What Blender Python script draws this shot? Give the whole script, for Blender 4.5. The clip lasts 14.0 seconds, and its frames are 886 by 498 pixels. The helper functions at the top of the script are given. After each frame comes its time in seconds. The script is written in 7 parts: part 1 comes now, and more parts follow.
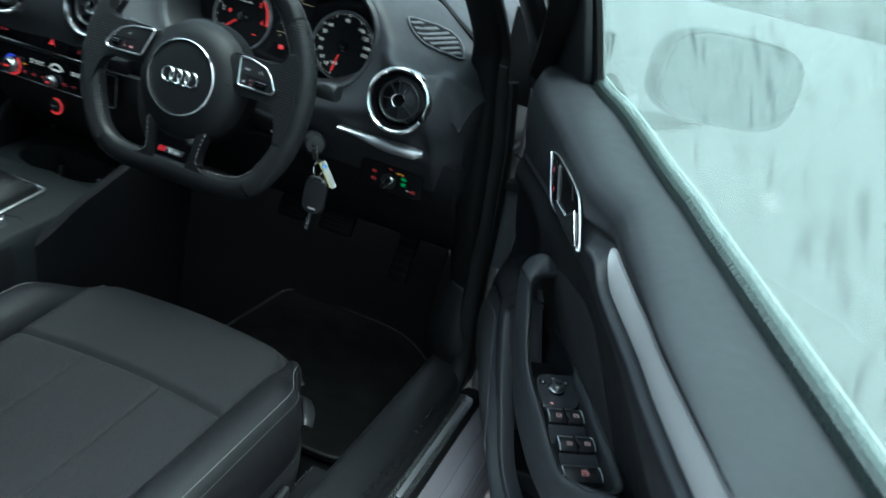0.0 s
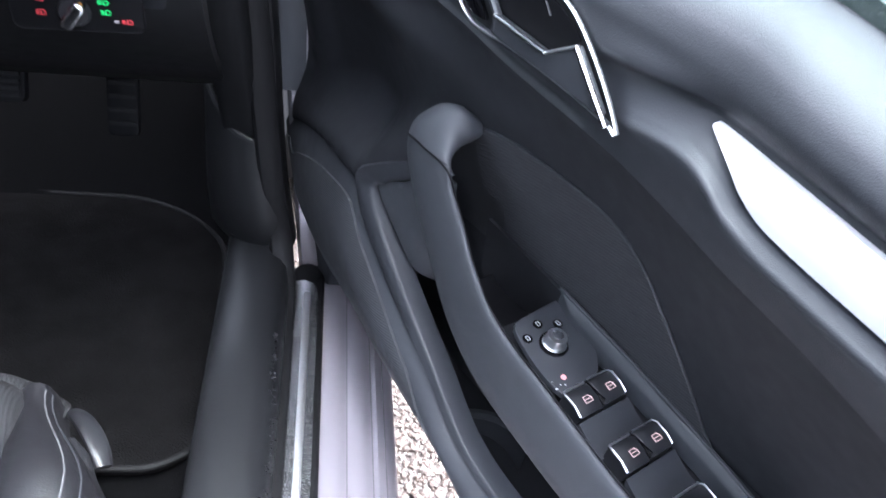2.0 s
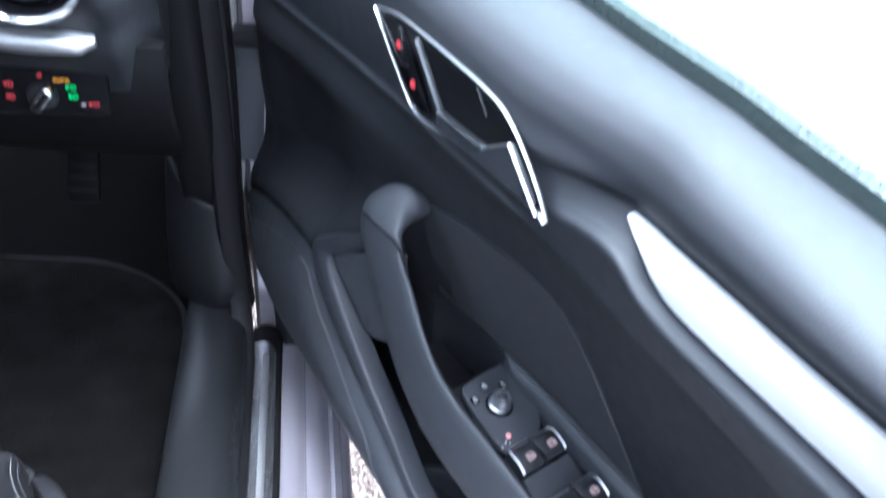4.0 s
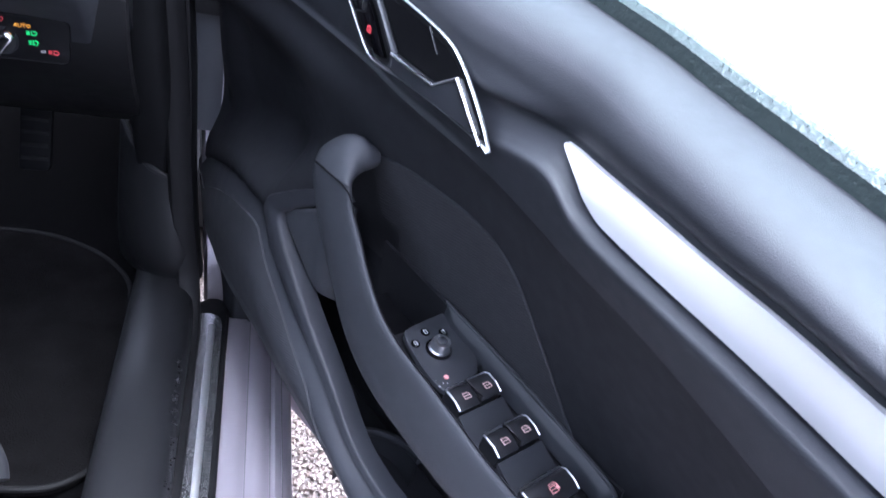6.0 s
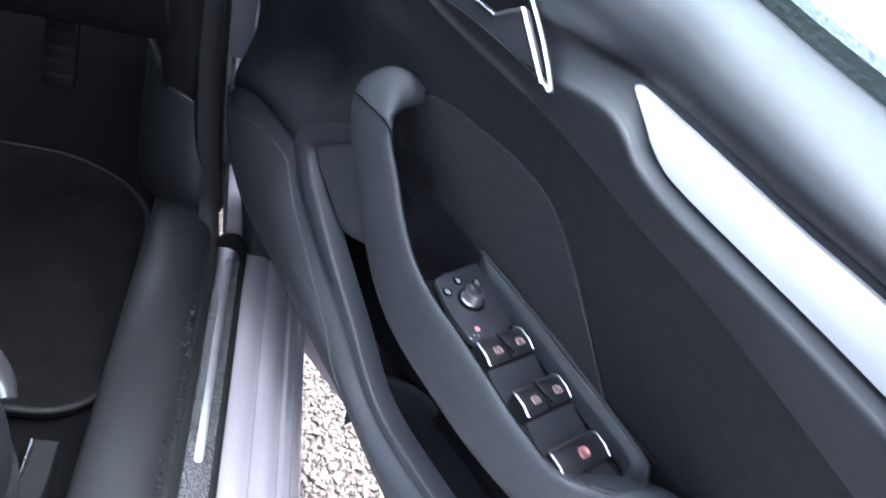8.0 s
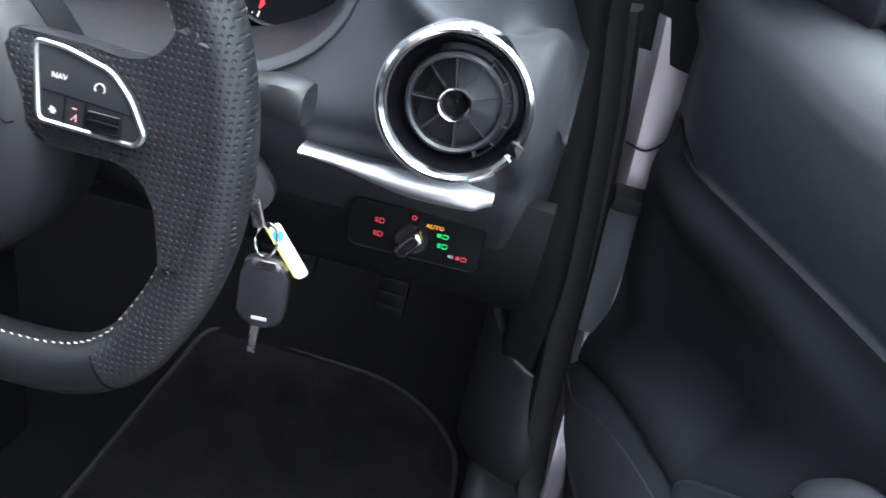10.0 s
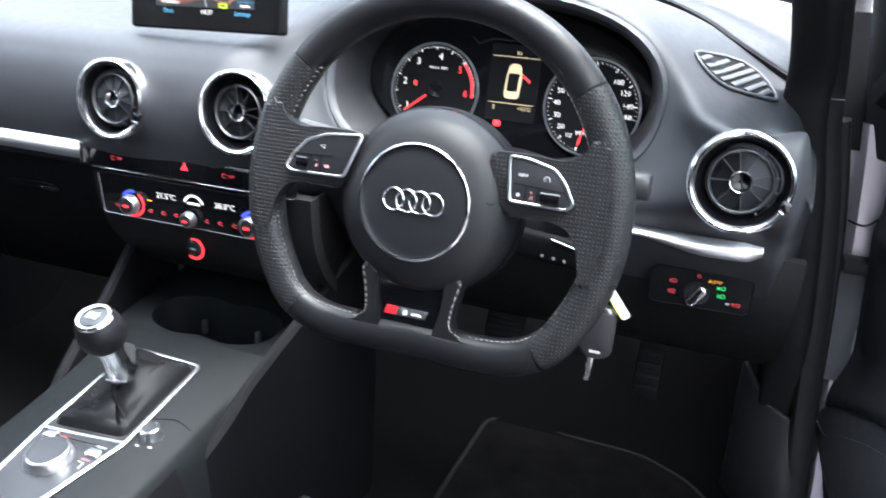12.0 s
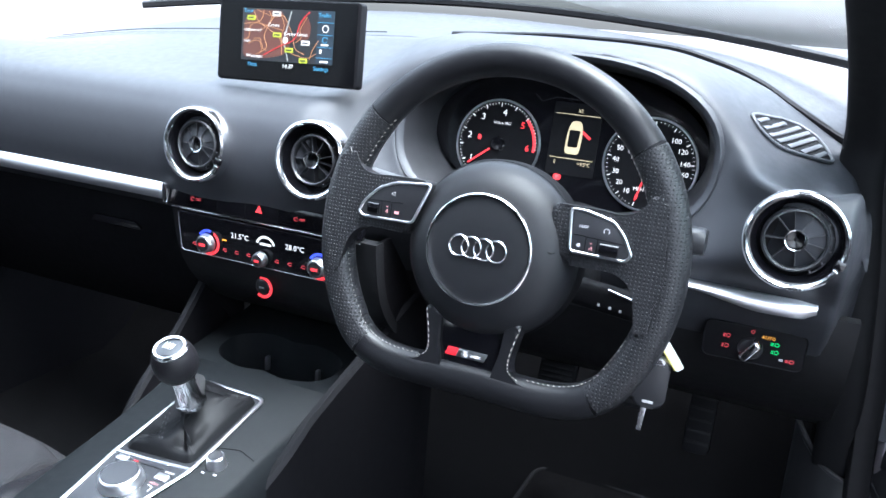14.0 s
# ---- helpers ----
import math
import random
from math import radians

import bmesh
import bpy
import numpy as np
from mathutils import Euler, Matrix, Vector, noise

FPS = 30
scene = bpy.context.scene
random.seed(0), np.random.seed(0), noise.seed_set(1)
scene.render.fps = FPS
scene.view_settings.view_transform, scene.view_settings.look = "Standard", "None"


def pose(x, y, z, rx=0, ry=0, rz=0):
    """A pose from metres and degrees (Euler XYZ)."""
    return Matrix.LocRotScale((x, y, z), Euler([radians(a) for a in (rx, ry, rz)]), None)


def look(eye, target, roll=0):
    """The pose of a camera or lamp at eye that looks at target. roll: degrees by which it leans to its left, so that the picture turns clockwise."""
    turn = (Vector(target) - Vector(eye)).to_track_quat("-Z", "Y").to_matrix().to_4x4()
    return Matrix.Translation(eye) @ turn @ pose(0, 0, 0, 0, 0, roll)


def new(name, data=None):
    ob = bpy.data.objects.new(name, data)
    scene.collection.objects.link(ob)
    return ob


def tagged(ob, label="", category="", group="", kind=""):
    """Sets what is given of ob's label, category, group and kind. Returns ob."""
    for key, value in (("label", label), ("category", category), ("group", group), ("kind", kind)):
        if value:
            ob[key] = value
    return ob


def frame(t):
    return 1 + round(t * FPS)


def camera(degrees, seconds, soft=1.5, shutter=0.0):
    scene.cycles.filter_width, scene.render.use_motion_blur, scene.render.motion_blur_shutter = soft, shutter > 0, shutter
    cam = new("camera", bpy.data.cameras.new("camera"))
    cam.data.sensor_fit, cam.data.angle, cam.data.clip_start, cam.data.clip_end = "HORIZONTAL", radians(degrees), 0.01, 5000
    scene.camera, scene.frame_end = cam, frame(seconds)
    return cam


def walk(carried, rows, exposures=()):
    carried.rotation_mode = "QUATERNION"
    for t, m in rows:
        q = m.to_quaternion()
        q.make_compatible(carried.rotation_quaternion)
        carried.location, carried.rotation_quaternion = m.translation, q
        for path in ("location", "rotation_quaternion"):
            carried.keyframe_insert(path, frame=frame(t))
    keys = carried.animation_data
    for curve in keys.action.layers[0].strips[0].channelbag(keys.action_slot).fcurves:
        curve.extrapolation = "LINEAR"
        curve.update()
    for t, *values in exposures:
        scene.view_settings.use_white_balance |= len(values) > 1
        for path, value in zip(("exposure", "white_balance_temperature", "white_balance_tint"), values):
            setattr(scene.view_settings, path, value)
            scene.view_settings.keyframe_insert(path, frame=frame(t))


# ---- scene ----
cam = camera(56.4, 14.0, soft=1.6, shutter=0.4)
PATH = [
    (0, (1.06, -0.989, 1.15), (0.568, 0.818, 0.447), 13.6),
    (0.5, (0.917, -0.891, 1.118), (0.711, 0.941, 0.343), 10.1),
    (1, (0.843, -0.711, 1.105), (0.82, 1.088, 0.232), 7.0),
    (1.5, (0.823, -0.579, 1.079), (0.978, 1.127, 0.047), 7.0),
    (2, (0.829, -0.48, 1.057), (1.118, 1.096, -0.14), 8.4),
    (2.5, (0.825, -0.458, 1.042), (1.19, 1.039, -0.234), 10.7),
    (3, (0.827, -0.46, 1.045), (1.211, 1.016, -0.249), 11.5),
    (3.5, (0.828, -0.471, 1.051), (1.218, 1.029, -0.213), 11.2),
    (4, (0.825, -0.508, 1.101), (1.214, 1.12, 0.006), 9.2),
    (4.2, (0.83, -0.517, 1.111), (1.22, 1.171, 0.111), 8.8),
    (6.3, (0.827, -0.565, 1.048), (1.33, 1.066, 0.006), 14.3),
    (6.5, (0.832, -0.565, 1.038), (1.335, 1.04, -0.044), 14.9),
    (7, (0.832, -0.563, 1.032), (1.35, 1.009, -0.091), 15.8),
    (7.5, (0.828, -0.557, 1.029), (1.36, 1.005, -0.101), 16.8),
    (8, (0.815, -0.54, 1.034), (1.303, 1.053, -0.072), 18.1),
    (8.3, (0.786, -0.505, 1.045), (1.182, 1.169, 0.025), 19.1),
    (8.5, (0.765, -0.451, 1.057), (1.059, 1.252, 0.05), 19.3),
    (9, (0.7, -0.362, 1.066), (0.827, 1.395, 0.118), 20.1),
    (9.2, (0.696, -0.326, 1.073), (0.739, 1.419, 0.098), 18.3),
    (11.3, (0.653, -0.521, 1.084), (0.247, 1.253, 0.253), 6.6),
    (11.5, (0.638, -0.577, 1.09), (0.163, 1.201, 0.305), 5.1),
    (12, (0.63, -0.668, 1.09), (-0.005, 1.109, 0.428), 3.5),
    (12.5, (0.624, -0.705, 1.095), (-0.094, 1.069, 0.514), 3.9),
    (13, (0.631, -0.71, 1.096), (-0.12, 1.061, 0.55), 4.2),
    (13.5, (0.634, -0.713, 1.096), (-0.131, 1.053, 0.551), 4.3),
    (14, (0.632, -0.71, 1.096), (-0.133, 1.054, 0.544), 4.4),
]
# stops, kelvin and tint: the phone darkens and cools its picture at the start, then opens up
EXPOSURES = [(0.0, 1.7, 5550, -12), (0.5, 2.35, 5400, 1), (1.0, 2.92, 5450, 9), (1.5, 3.35, 5500, 14), (2.0, 3.65, 5900, 12), (3.0, 3.7, 5950, 11), (3.5, 3.7, 6050, 12), (4.0, 3.6, 5500, 9), (4.2, 3.6, 5500, 9),
             (6.3, 3.2, 5550, 19), (6.5, 3.25, 5550, 19), (7.0, 3.4, 5500, 19), (7.5, 3.55, 5550, 12), (8.5, 3.5, 5850, 9), (9.0, 3.45, 5900, 8), (11.5, 3.4, 6200, 10), (12.0, 3.4, 6150, 10), (12.5, 3.4, 6000, 9), (13.0, 3.33, 5750, 8), (14.0, 3.33, 5700, 8)]
walk(cam, [(t, look(eye, target, roll)) for t, eye, target, roll in PATH], EXPOSURES)

# ---- overcast daylight ----
world = bpy.data.worlds.new("overcast_sky")
scene.world = world
world.use_nodes = True
wn, wl = world.node_tree.nodes, world.node_tree.links
wn.clear()
sky = wn.new("ShaderNodeTexSky")
sky.sky_type, sky.sun_disc = "NISHITA", False
sky.sun_elevation, sky.sun_rotation = radians(72), radians(102)
sky.air_density, sky.dust_density, sky.ozone_density = 1.0, 4.0, 1.0
grey = wn.new("ShaderNodeHueSaturation")
grey.inputs["Saturation"].default_value = 0.30
sky_back = wn.new("ShaderNodeBackground")
sky_back.inputs["Strength"].default_value = 0.15
sky_out = wn.new("ShaderNodeOutputWorld")
wl.new(sky.outputs[0], grey.inputs["Color"])
# an overcast sky is about three times as bright overhead as along the horizon
up_way = wn.new("ShaderNodeTexCoord")
split = wn.new("ShaderNodeSeparateXYZ")
cloud = wn.new("ShaderNodeMapRange")
cloud.inputs["From Min"].default_value, cloud.inputs["From Max"].default_value = 0.0, 1.0
cloud.inputs["To Min"].default_value, cloud.inputs["To Max"].default_value = 0.75, 1.8
deck_mul = wn.new("ShaderNodeMix")
deck_mul.data_type, deck_mul.blend_type = "RGBA", "MULTIPLY"
deck_mul.inputs[0].default_value = 1.0
wl.new(up_way.outputs["Generated"], split.inputs[0])
wl.new(split.outputs["Z"], cloud.inputs["Value"])
wl.new(grey.outputs[0], deck_mul.inputs[6])
wl.new(cloud.outputs[0], deck_mul.inputs[7])
wl.new(deck_mul.outputs[2], sky_back.inputs["Color"])
wl.new(sky_back.outputs[0], sky_out.inputs["Surface"])
sun_data = bpy.data.lights.new("sun", "SUN")
sun_data.energy, sun_data.angle, sun_data.color = 1.5, radians(58), (1.0, 0.97, 0.93)
sun = new("sun", sun_data)
sun.matrix_basis = look((3.1, -0.7, 7.5), (0.9, -0.2, 0.5))


# ---- building helpers ----
SPACE = {}


def thing(name, m, label, category, group="", kind="", local=False):
    ob = new(name)
    ob.empty_display_size = 0.05
    ob.matrix_basis = m
    SPACE[ob.name] = Matrix() if local else m.inverted()
    return tagged(ob, label, category, group, kind)


def at(x, y, z):
    return Matrix.Translation((x, y, z))


def to_mesh(name, bm, material, sharp=38):
    bmesh.ops.recalc_face_normals(bm, faces=bm.faces)
    for f in bm.faces:
        f.smooth = True
    for e in bm.edges:
        e.smooth = len(e.link_faces) != 2 or e.calc_face_angle(0) < radians(sharp)
    me = bpy.data.meshes.new(name)
    bm.to_mesh(me)
    bm.free()
    me.materials.append(material)
    return me


def part(name, bm, material, parent, label="", sharp=38):
    s = SPACE[parent.name]
    bmesh.ops.transform(bm, matrix=s, verts=bm.verts)
    ob = new(name, to_mesh(name, bm, material, sharp))
    ob.parent = parent
    SPACE[ob.name] = s
    return tagged(ob, label)


def lerp(x, table):
    """Smooth interpolation in a table of (x, value) pairs."""
    if x <= table[0][0]:
        return table[0][1]
    if x >= table[-1][0]:
        return table[-1][1]
    i = next(k for k in range(len(table) - 1) if x <= table[k + 1][0])

    def slope(k):
        return (table[k + 1][1] - table[k][1]) / (table[k + 1][0] - table[k][0])

    def bend(k):
        if k == 0:
            return slope(0)
        if k == len(table) - 1:
            return slope(k - 1)
        a, b = slope(k - 1), slope(k)
        return 0.0 if a * b <= 0 else 2 * a * b / (a + b)

    (a, p), (b, q) = table[i], table[i + 1]
    h = b - a
    t = (x - a) / h
    return p * (1 + 2 * t) * (1 - t) ** 2 + q * t * t * (3 - 2 * t) + h * (bend(i) * t * (1 - t) ** 2 - bend(i + 1) * t * t * (1 - t))


def ease(x, a, b):
    t = min(1.0, max(0.0, (x - a) / (b - a)))
    return t * t * (3 - 2 * t)


def curve_through(points, steps=6, closed=False):
    """Points along a Catmull-Rom curve."""
    ps = [Vector(p) for p in points]
    n, out = len(ps), []
    for i in range(n if closed else n - 1):
        if closed:
            a, b, c, d = ps[i - 1], ps[i], ps[(i + 1) % n], ps[(i + 2) % n]
        else:
            a, b, c, d = ps[max(i - 1, 0)], ps[i], ps[i + 1], ps[min(i + 2, n - 1)]
        for k in range(steps):
            t = k / steps
            out.append(0.5 * (2 * b + (c - a) * t + (2 * a - 5 * b + 4 * c - d) * t * t + (3 * b - a - 3 * c + d) * t ** 3))
    if not closed:
        out.append(ps[-1])
    return out


def loft(rings, ring_closed=True, path_closed=False, caps=True):
    bm = bmesh.new()
    vs = [[bm.verts.new(p) for p in r] for r in rings]
    m, n = len(rings), len(rings[0])
    for i in range(m if path_closed else m - 1):
        a, b = vs[i], vs[(i + 1) % m]
        for j in range(n if ring_closed else n - 1):
            k = (j + 1) % n
            bm.faces.new((a[j], a[k], b[k], b[j]))
    if caps and ring_closed and not path_closed:
        bm.faces.new(vs[0])
        bm.faces.new(reversed(vs[-1]))
    return bm


def oval(w, h, n=12, power=2.0):
    """A rounded section, from an ellipse (power 2) towards a rectangle."""
    out = []
    for i in range(n):
        a = 2 * math.pi * (i + 0.5) / n
        c, s = math.cos(a), math.sin(a)
        out.append((w / 2 * math.copysign(abs(c) ** (2 / power), c), h / 2 * math.copysign(abs(s) ** (2 / power), s)))
    return out


def sweep(path, section, up=(0, 0, 1), closed=False, scale=None, caps=True):
    path, up = [Vector(p) for p in path], Vector(up)
    n, rings = len(path), []
    for i, p in enumerate(path):
        q = path[(i + 1) % n] if closed or i < n - 1 else p
        r = path[i - 1] if closed or i > 0 else p
        t = (q - r).normalized()
        side = t.cross(up).normalized()
        over = side.cross(t)
        k = scale(i / (n - 1)) if scale else (1, 1)
        rings.append([p + side * a * k[0] + over * b * k[1] for a, b in section])
    return loft(rings, True, closed, caps)


def tube(path, radius, n=8, closed=False, up=(0.13, 0.21, 0.97)):
    return sweep(path, oval(2 * radius, 2 * radius, n), up, closed)


def box(lo, hi, bevel=0.0, segments=2):
    bm = bmesh.new()
    bmesh.ops.create_cube(bm, size=1)
    lo, hi = Vector(lo), Vector(hi)
    for v in bm.verts:
        v.co = Vector(((lo[i] + hi[i]) / 2 + v.co[i] * (hi[i] - lo[i]) for i in range(3)))
    if bevel:
        bmesh.ops.bevel(bm, geom=bm.edges[:], offset=bevel, segments=segments, affect="EDGES", profile=0.6)
    return bm


def slab(outline, m, depth, bevel=0.0, segments=2):
    """A plate: an outline of (a, b) in m's plane, its front at depth above that plane."""
    bm = bmesh.new()
    low = [bm.verts.new((a, b, 0)) for a, b in outline]
    high = [bm.verts.new((a, b, depth)) for a, b in outline]
    top = bm.faces.new(high)
    bm.faces.new(reversed(low))
    n = len(outline)
    for i in range(n):
        j = (i + 1) % n
        bm.faces.new((low[i], low[j], high[j], high[i]))
    if bevel:
        bmesh.ops.bevel(bm, geom=list(top.edges), offset=bevel, segments=segments, affect="EDGES", profile=0.6)
    bmesh.ops.transform(bm, matrix=m, verts=bm.verts)
    return bm


def lathe(profile, m, n=32, closed=False):
    """A turned body round m's third axis: profile of (radius, height)."""
    rings = []
    for i in range(n):
        a = 2 * math.pi * i / n
        rings.append([m @ Vector((r * math.cos(a), r * math.sin(a), h)) for r, h in profile])
    bm = loft(rings, closed, True, False)
    bmesh.ops.remove_doubles(bm, verts=bm.verts, dist=1e-6)
    return bm


def sheet(f, us, vs, depth=None):
    """A curved sheet f(u, v), made thick by the vector depth."""
    bm = bmesh.new()
    front = [[bm.verts.new(f(u, v)) for v in vs] for u in us]
    for i in range(len(us) - 1):
        for j in range(len(vs) - 1):
            bm.faces.new((front[i][j], front[i + 1][j], front[i + 1][j + 1], front[i][j + 1]))
    if depth is not None:
        d = Vector(depth)
        back = [[bm.verts.new(v.co + d) for v in row] for row in front]
        for i in range(len(us) - 1):
            for j in range(len(vs) - 1):
                bm.faces.new((back[i][j], back[i][j + 1], back[i + 1][j + 1], back[i + 1][j]))
        rim = [(i, 0) for i in range(len(us))] + [(len(us) - 1, j) for j in range(1, len(vs))]
        rim += [(i, len(vs) - 1) for i in range(len(us) - 2, -1, -1)] + [(0, j) for j in range(len(vs) - 2, 0, -1)]
        for (a, b), (c, d2) in zip(rim, rim[1:] + rim[:1]):
            bm.faces.new((front[a][b], front[c][d2], back[c][d2], back[a][b]))
    return bm


def steps(a, b, n):
    return [a + (b - a) * i / n for i in range(n + 1)]


def join(*bms):
    out = bmesh.new()
    for b in bms:
        me = bpy.data.meshes.new("tmp")
        b.to_mesh(me)
        out.from_mesh(me)
        bpy.data.meshes.remove(me)
        b.free()
    return out


def face(origin, right=(1, 0, 0), up=(0, 0, 1)):
    """A frame whose first two axes lie in a face, and whose third stands out of it."""
    r = Vector(right).normalized()
    u = Vector(up)
    u = (u - r * u.dot(r)).normalized()
    m = Matrix((r, u, r.cross(u))).transposed().to_4x4()
    m.translation = origin
    return m


def rounded(w, h, r, k=4):
    """Outline of a rounded rectangle about the middle."""
    out = []
    for cx, cy, a0 in ((w / 2 - r, h / 2 - r, 0), (-w / 2 + r, h / 2 - r, 90), (-w / 2 + r, -h / 2 + r, 180), (w / 2 - r, -h / 2 + r, 270)):
        for i in range(k + 1):
            a = radians(a0 + 90 * i / k)
            out.append((cx + r * math.cos(a), cy + r * math.sin(a)))
    return out


def soften(outline, r, k=3):
    """A polygon with its corners rounded."""
    ps, out, n = [Vector(p) for p in outline], [], len(outline)
    for i, p in enumerate(ps):
        a, b = ps[i - 1] - p, ps[(i + 1) % n] - p
        s = min(r, a.length * 0.45, b.length * 0.45)
        p0, p1 = p + a.normalized() * s, p + b.normalized() * s
        for j in range(k + 1):
            t = j / k
            q = p0 * (1 - t) ** 2 + p * 2 * t * (1 - t) + p1 * t * t
            out.append((q.x, q.y))
    return out


def writing(text, size, m, depth=0.0003):
    data = bpy.data.curves.new("text", "FONT")
    data.body, data.size, data.extrude = text, size, depth / 2
    data.align_x, data.align_y = "CENTER", "CENTER"
    data.resolution_u = 2
    ob = bpy.data.objects.new("text", data)
    scene.collection.objects.link(ob)
    bpy.context.view_layer.update()
    me = bpy.data.meshes.new_from_object(ob.evaluated_get(bpy.context.evaluated_depsgraph_get()))
    bm = bmesh.new()
    bm.from_mesh(me)
    bmesh.ops.transform(bm, matrix=m, verts=bm.verts)
    bpy.data.objects.remove(ob)
    bpy.data.curves.remove(data)
    bpy.data.meshes.remove(me)
    return bm


def bar(x, y, w, h, m, depth=0.0004):
    return slab([(x - w / 2, y - h / 2), (x + w / 2, y - h / 2), (x + w / 2, y + h / 2), (x - w / 2, y + h / 2)], m, depth)


def strip(points, width, m, depth=0.0004):
    """A thin flat line through points of m's plane."""
    ps = [Vector((a, b)) for a, b in points]
    left, right = [], []
    for i, p in enumerate(ps):
        t = (ps[min(i + 1, len(ps) - 1)] - ps[max(i - 1, 0)]).normalized()
        q = Vector((-t.y, t.x)) * width / 2
        left.append(p + q), right.append(p - q)
    rings = []
    for a, b in zip(left, right):
        rings.append([m @ Vector((a.x, a.y, 0)), m @ Vector((b.x, b.y, 0)), m @ Vector((b.x, b.y, depth)), m @ Vector((a.x, a.y, depth))])
    return loft(rings)


def arc(cx, cy, r, a0, a1, n=16):
    return [(cx + r * math.cos(radians(a0 + (a1 - a0) * i / n)), cy + r * math.sin(radians(a0 + (a1 - a0) * i / n))) for i in range(n + 1)]


# ---- materials ----
def surface(name, color, rough=0.5, metal=0.0, grain=(1500, 0.15, 0.0004), blotch=(9, 0.10), spec=0.5, coat=0.0, kind="noise", wear=0.10, sheen=0.0):
    mt = bpy.data.materials.new(name)
    mt.use_nodes = True
    nt = mt.node_tree
    ns, ls = nt.nodes, nt.links
    p = ns["Principled BSDF"]
    p.inputs["Metallic"].default_value = metal
    p.inputs["Specular IOR Level"].default_value = spec
    p.inputs["Coat Weight"].default_value = coat
    p.inputs["Coat Roughness"].default_value = 0.06
    p.inputs["Sheen Weight"].default_value = sheen
    geo = ns.new("ShaderNodeNewGeometry")
    big = ns.new("ShaderNodeTexNoise")
    big.inputs["Scale"].default_value, big.inputs["Detail"].default_value = blotch[0], 5
    ls.new(geo.outputs["Position"], big.inputs["Vector"])
    ramp = ns.new("ShaderNodeMix")
    ramp.data_type = "RGBA"
    ramp.inputs[6].default_value = (*[c * (1 - blotch[1]) for c in color], 1)
    ramp.inputs[7].default_value = (*[min(1, c * (1 + blotch[1])) for c in color], 1)
    ls.new(big.outputs["Fac"], ramp.inputs[0])
    ls.new(ramp.outputs[2], p.inputs["Base Color"])
    rr = ns.new("ShaderNodeMapRange")
    rr.inputs["To Min"].default_value, rr.inputs["To Max"].default_value = max(0.02, rough - wear), min(1, rough + wear)
    mid = ns.new("ShaderNodeTexNoise")
    mid.inputs["Scale"].default_value, mid.inputs["Detail"].default_value = blotch[0] * 9, 4
    ls.new(geo.outputs["Position"], mid.inputs["Vector"])
    ls.new(mid.outputs["Fac"], rr.inputs["Value"])
    ls.new(rr.outputs[0], p.inputs["Roughness"])
    if grain:
        fine = ns.new("ShaderNodeTexVoronoi" if kind == "leather" else "ShaderNodeTexNoise")
        fine.inputs["Scale"].default_value = grain[0]
        ls.new(geo.outputs["Position"], fine.inputs["Vector"])
        bump = ns.new("ShaderNodeBump")
        bump.inputs["Strength"].default_value, bump.inputs["Distance"].default_value = grain[1], grain[2]
        ls.new(fine.outputs[0], bump.inputs["Height"])
        ls.new(bump.outputs[0], p.inputs["Normal"])
    return mt


def ribbed(mt, axis, pitch, strength=0.6, distance=0.0006, darken=0.0, second=None):
    """Adds woven ribs, or with a second axis a lattice of dots, to a material."""
    ns, ls = mt.node_tree.nodes, mt.node_tree.links
    p = ns["Principled BSDF"]
    geo = ns.new("ShaderNodeNewGeometry")

    def wave(direction):
        dot = ns.new("ShaderNodeVectorMath")
        dot.operation = "DOT_PRODUCT"
        dot.inputs[1].default_value = [2 * math.pi / pitch * c for c in Vector(direction).normalized()]
        ls.new(geo.outputs["Position"], dot.inputs[0])
        sine = ns.new("ShaderNodeMath")
        sine.operation = "SINE"
        ls.new(dot.outputs["Value"], sine.inputs[0])
        return sine

    h = wave(axis)
    if second:
        k = wave(second)
        both = ns.new("ShaderNodeMath")
        both.operation = "MULTIPLY"
        ls.new(h.outputs[0], both.inputs[0])
        ls.new(k.outputs[0], both.inputs[1])
        h = both
    level = ns.new("ShaderNodeMapRange")
    level.inputs["From Min"].default_value, level.inputs["From Max"].default_value = (0.35, 0.7) if second else (-1, 1)
    level.inputs["To Min"].default_value, level.inputs["To Max"].default_value = (1, 0) if second else (0, 1)
    ls.new(h.outputs[0], level.inputs["Value"])
    bump = ns.new("ShaderNodeBump")
    bump.inputs["Strength"].default_value, bump.inputs["Distance"].default_value = strength, distance
    ls.new(level.outputs[0], bump.inputs["Height"])
    old = p.inputs["Normal"].links
    if old:
        ls.new(old[0].from_socket, bump.inputs["Normal"])
    ls.new(bump.outputs[0], p.inputs["Normal"])
    if darken:
        src = p.inputs["Base Color"].links[0].from_socket
        mix = ns.new("ShaderNodeMix")
        mix.data_type, mix.blend_type = "RGBA", "MULTIPLY"
        mix.inputs[0].default_value = darken
        ls.new(src, mix.inputs[6])
        ls.new(level.outputs[0], mix.inputs[7])
        ls.new(mix.outputs[2], p.inputs["Base Color"])
    return mt


def glow(name, color, strength):
    mt = bpy.data.materials.new(name)
    mt.use_nodes = True
    p = mt.node_tree.nodes["Principled BSDF"]
    p.inputs["Base Color"].default_value = (*[c * 0.3 for c in color], 1)
    p.inputs["Roughness"].default_value = 0.4
    p.inputs["Emission Color"].default_value = (*color, 1)
    p.inputs["Emission Strength"].default_value = strength * 0.10
    return mt


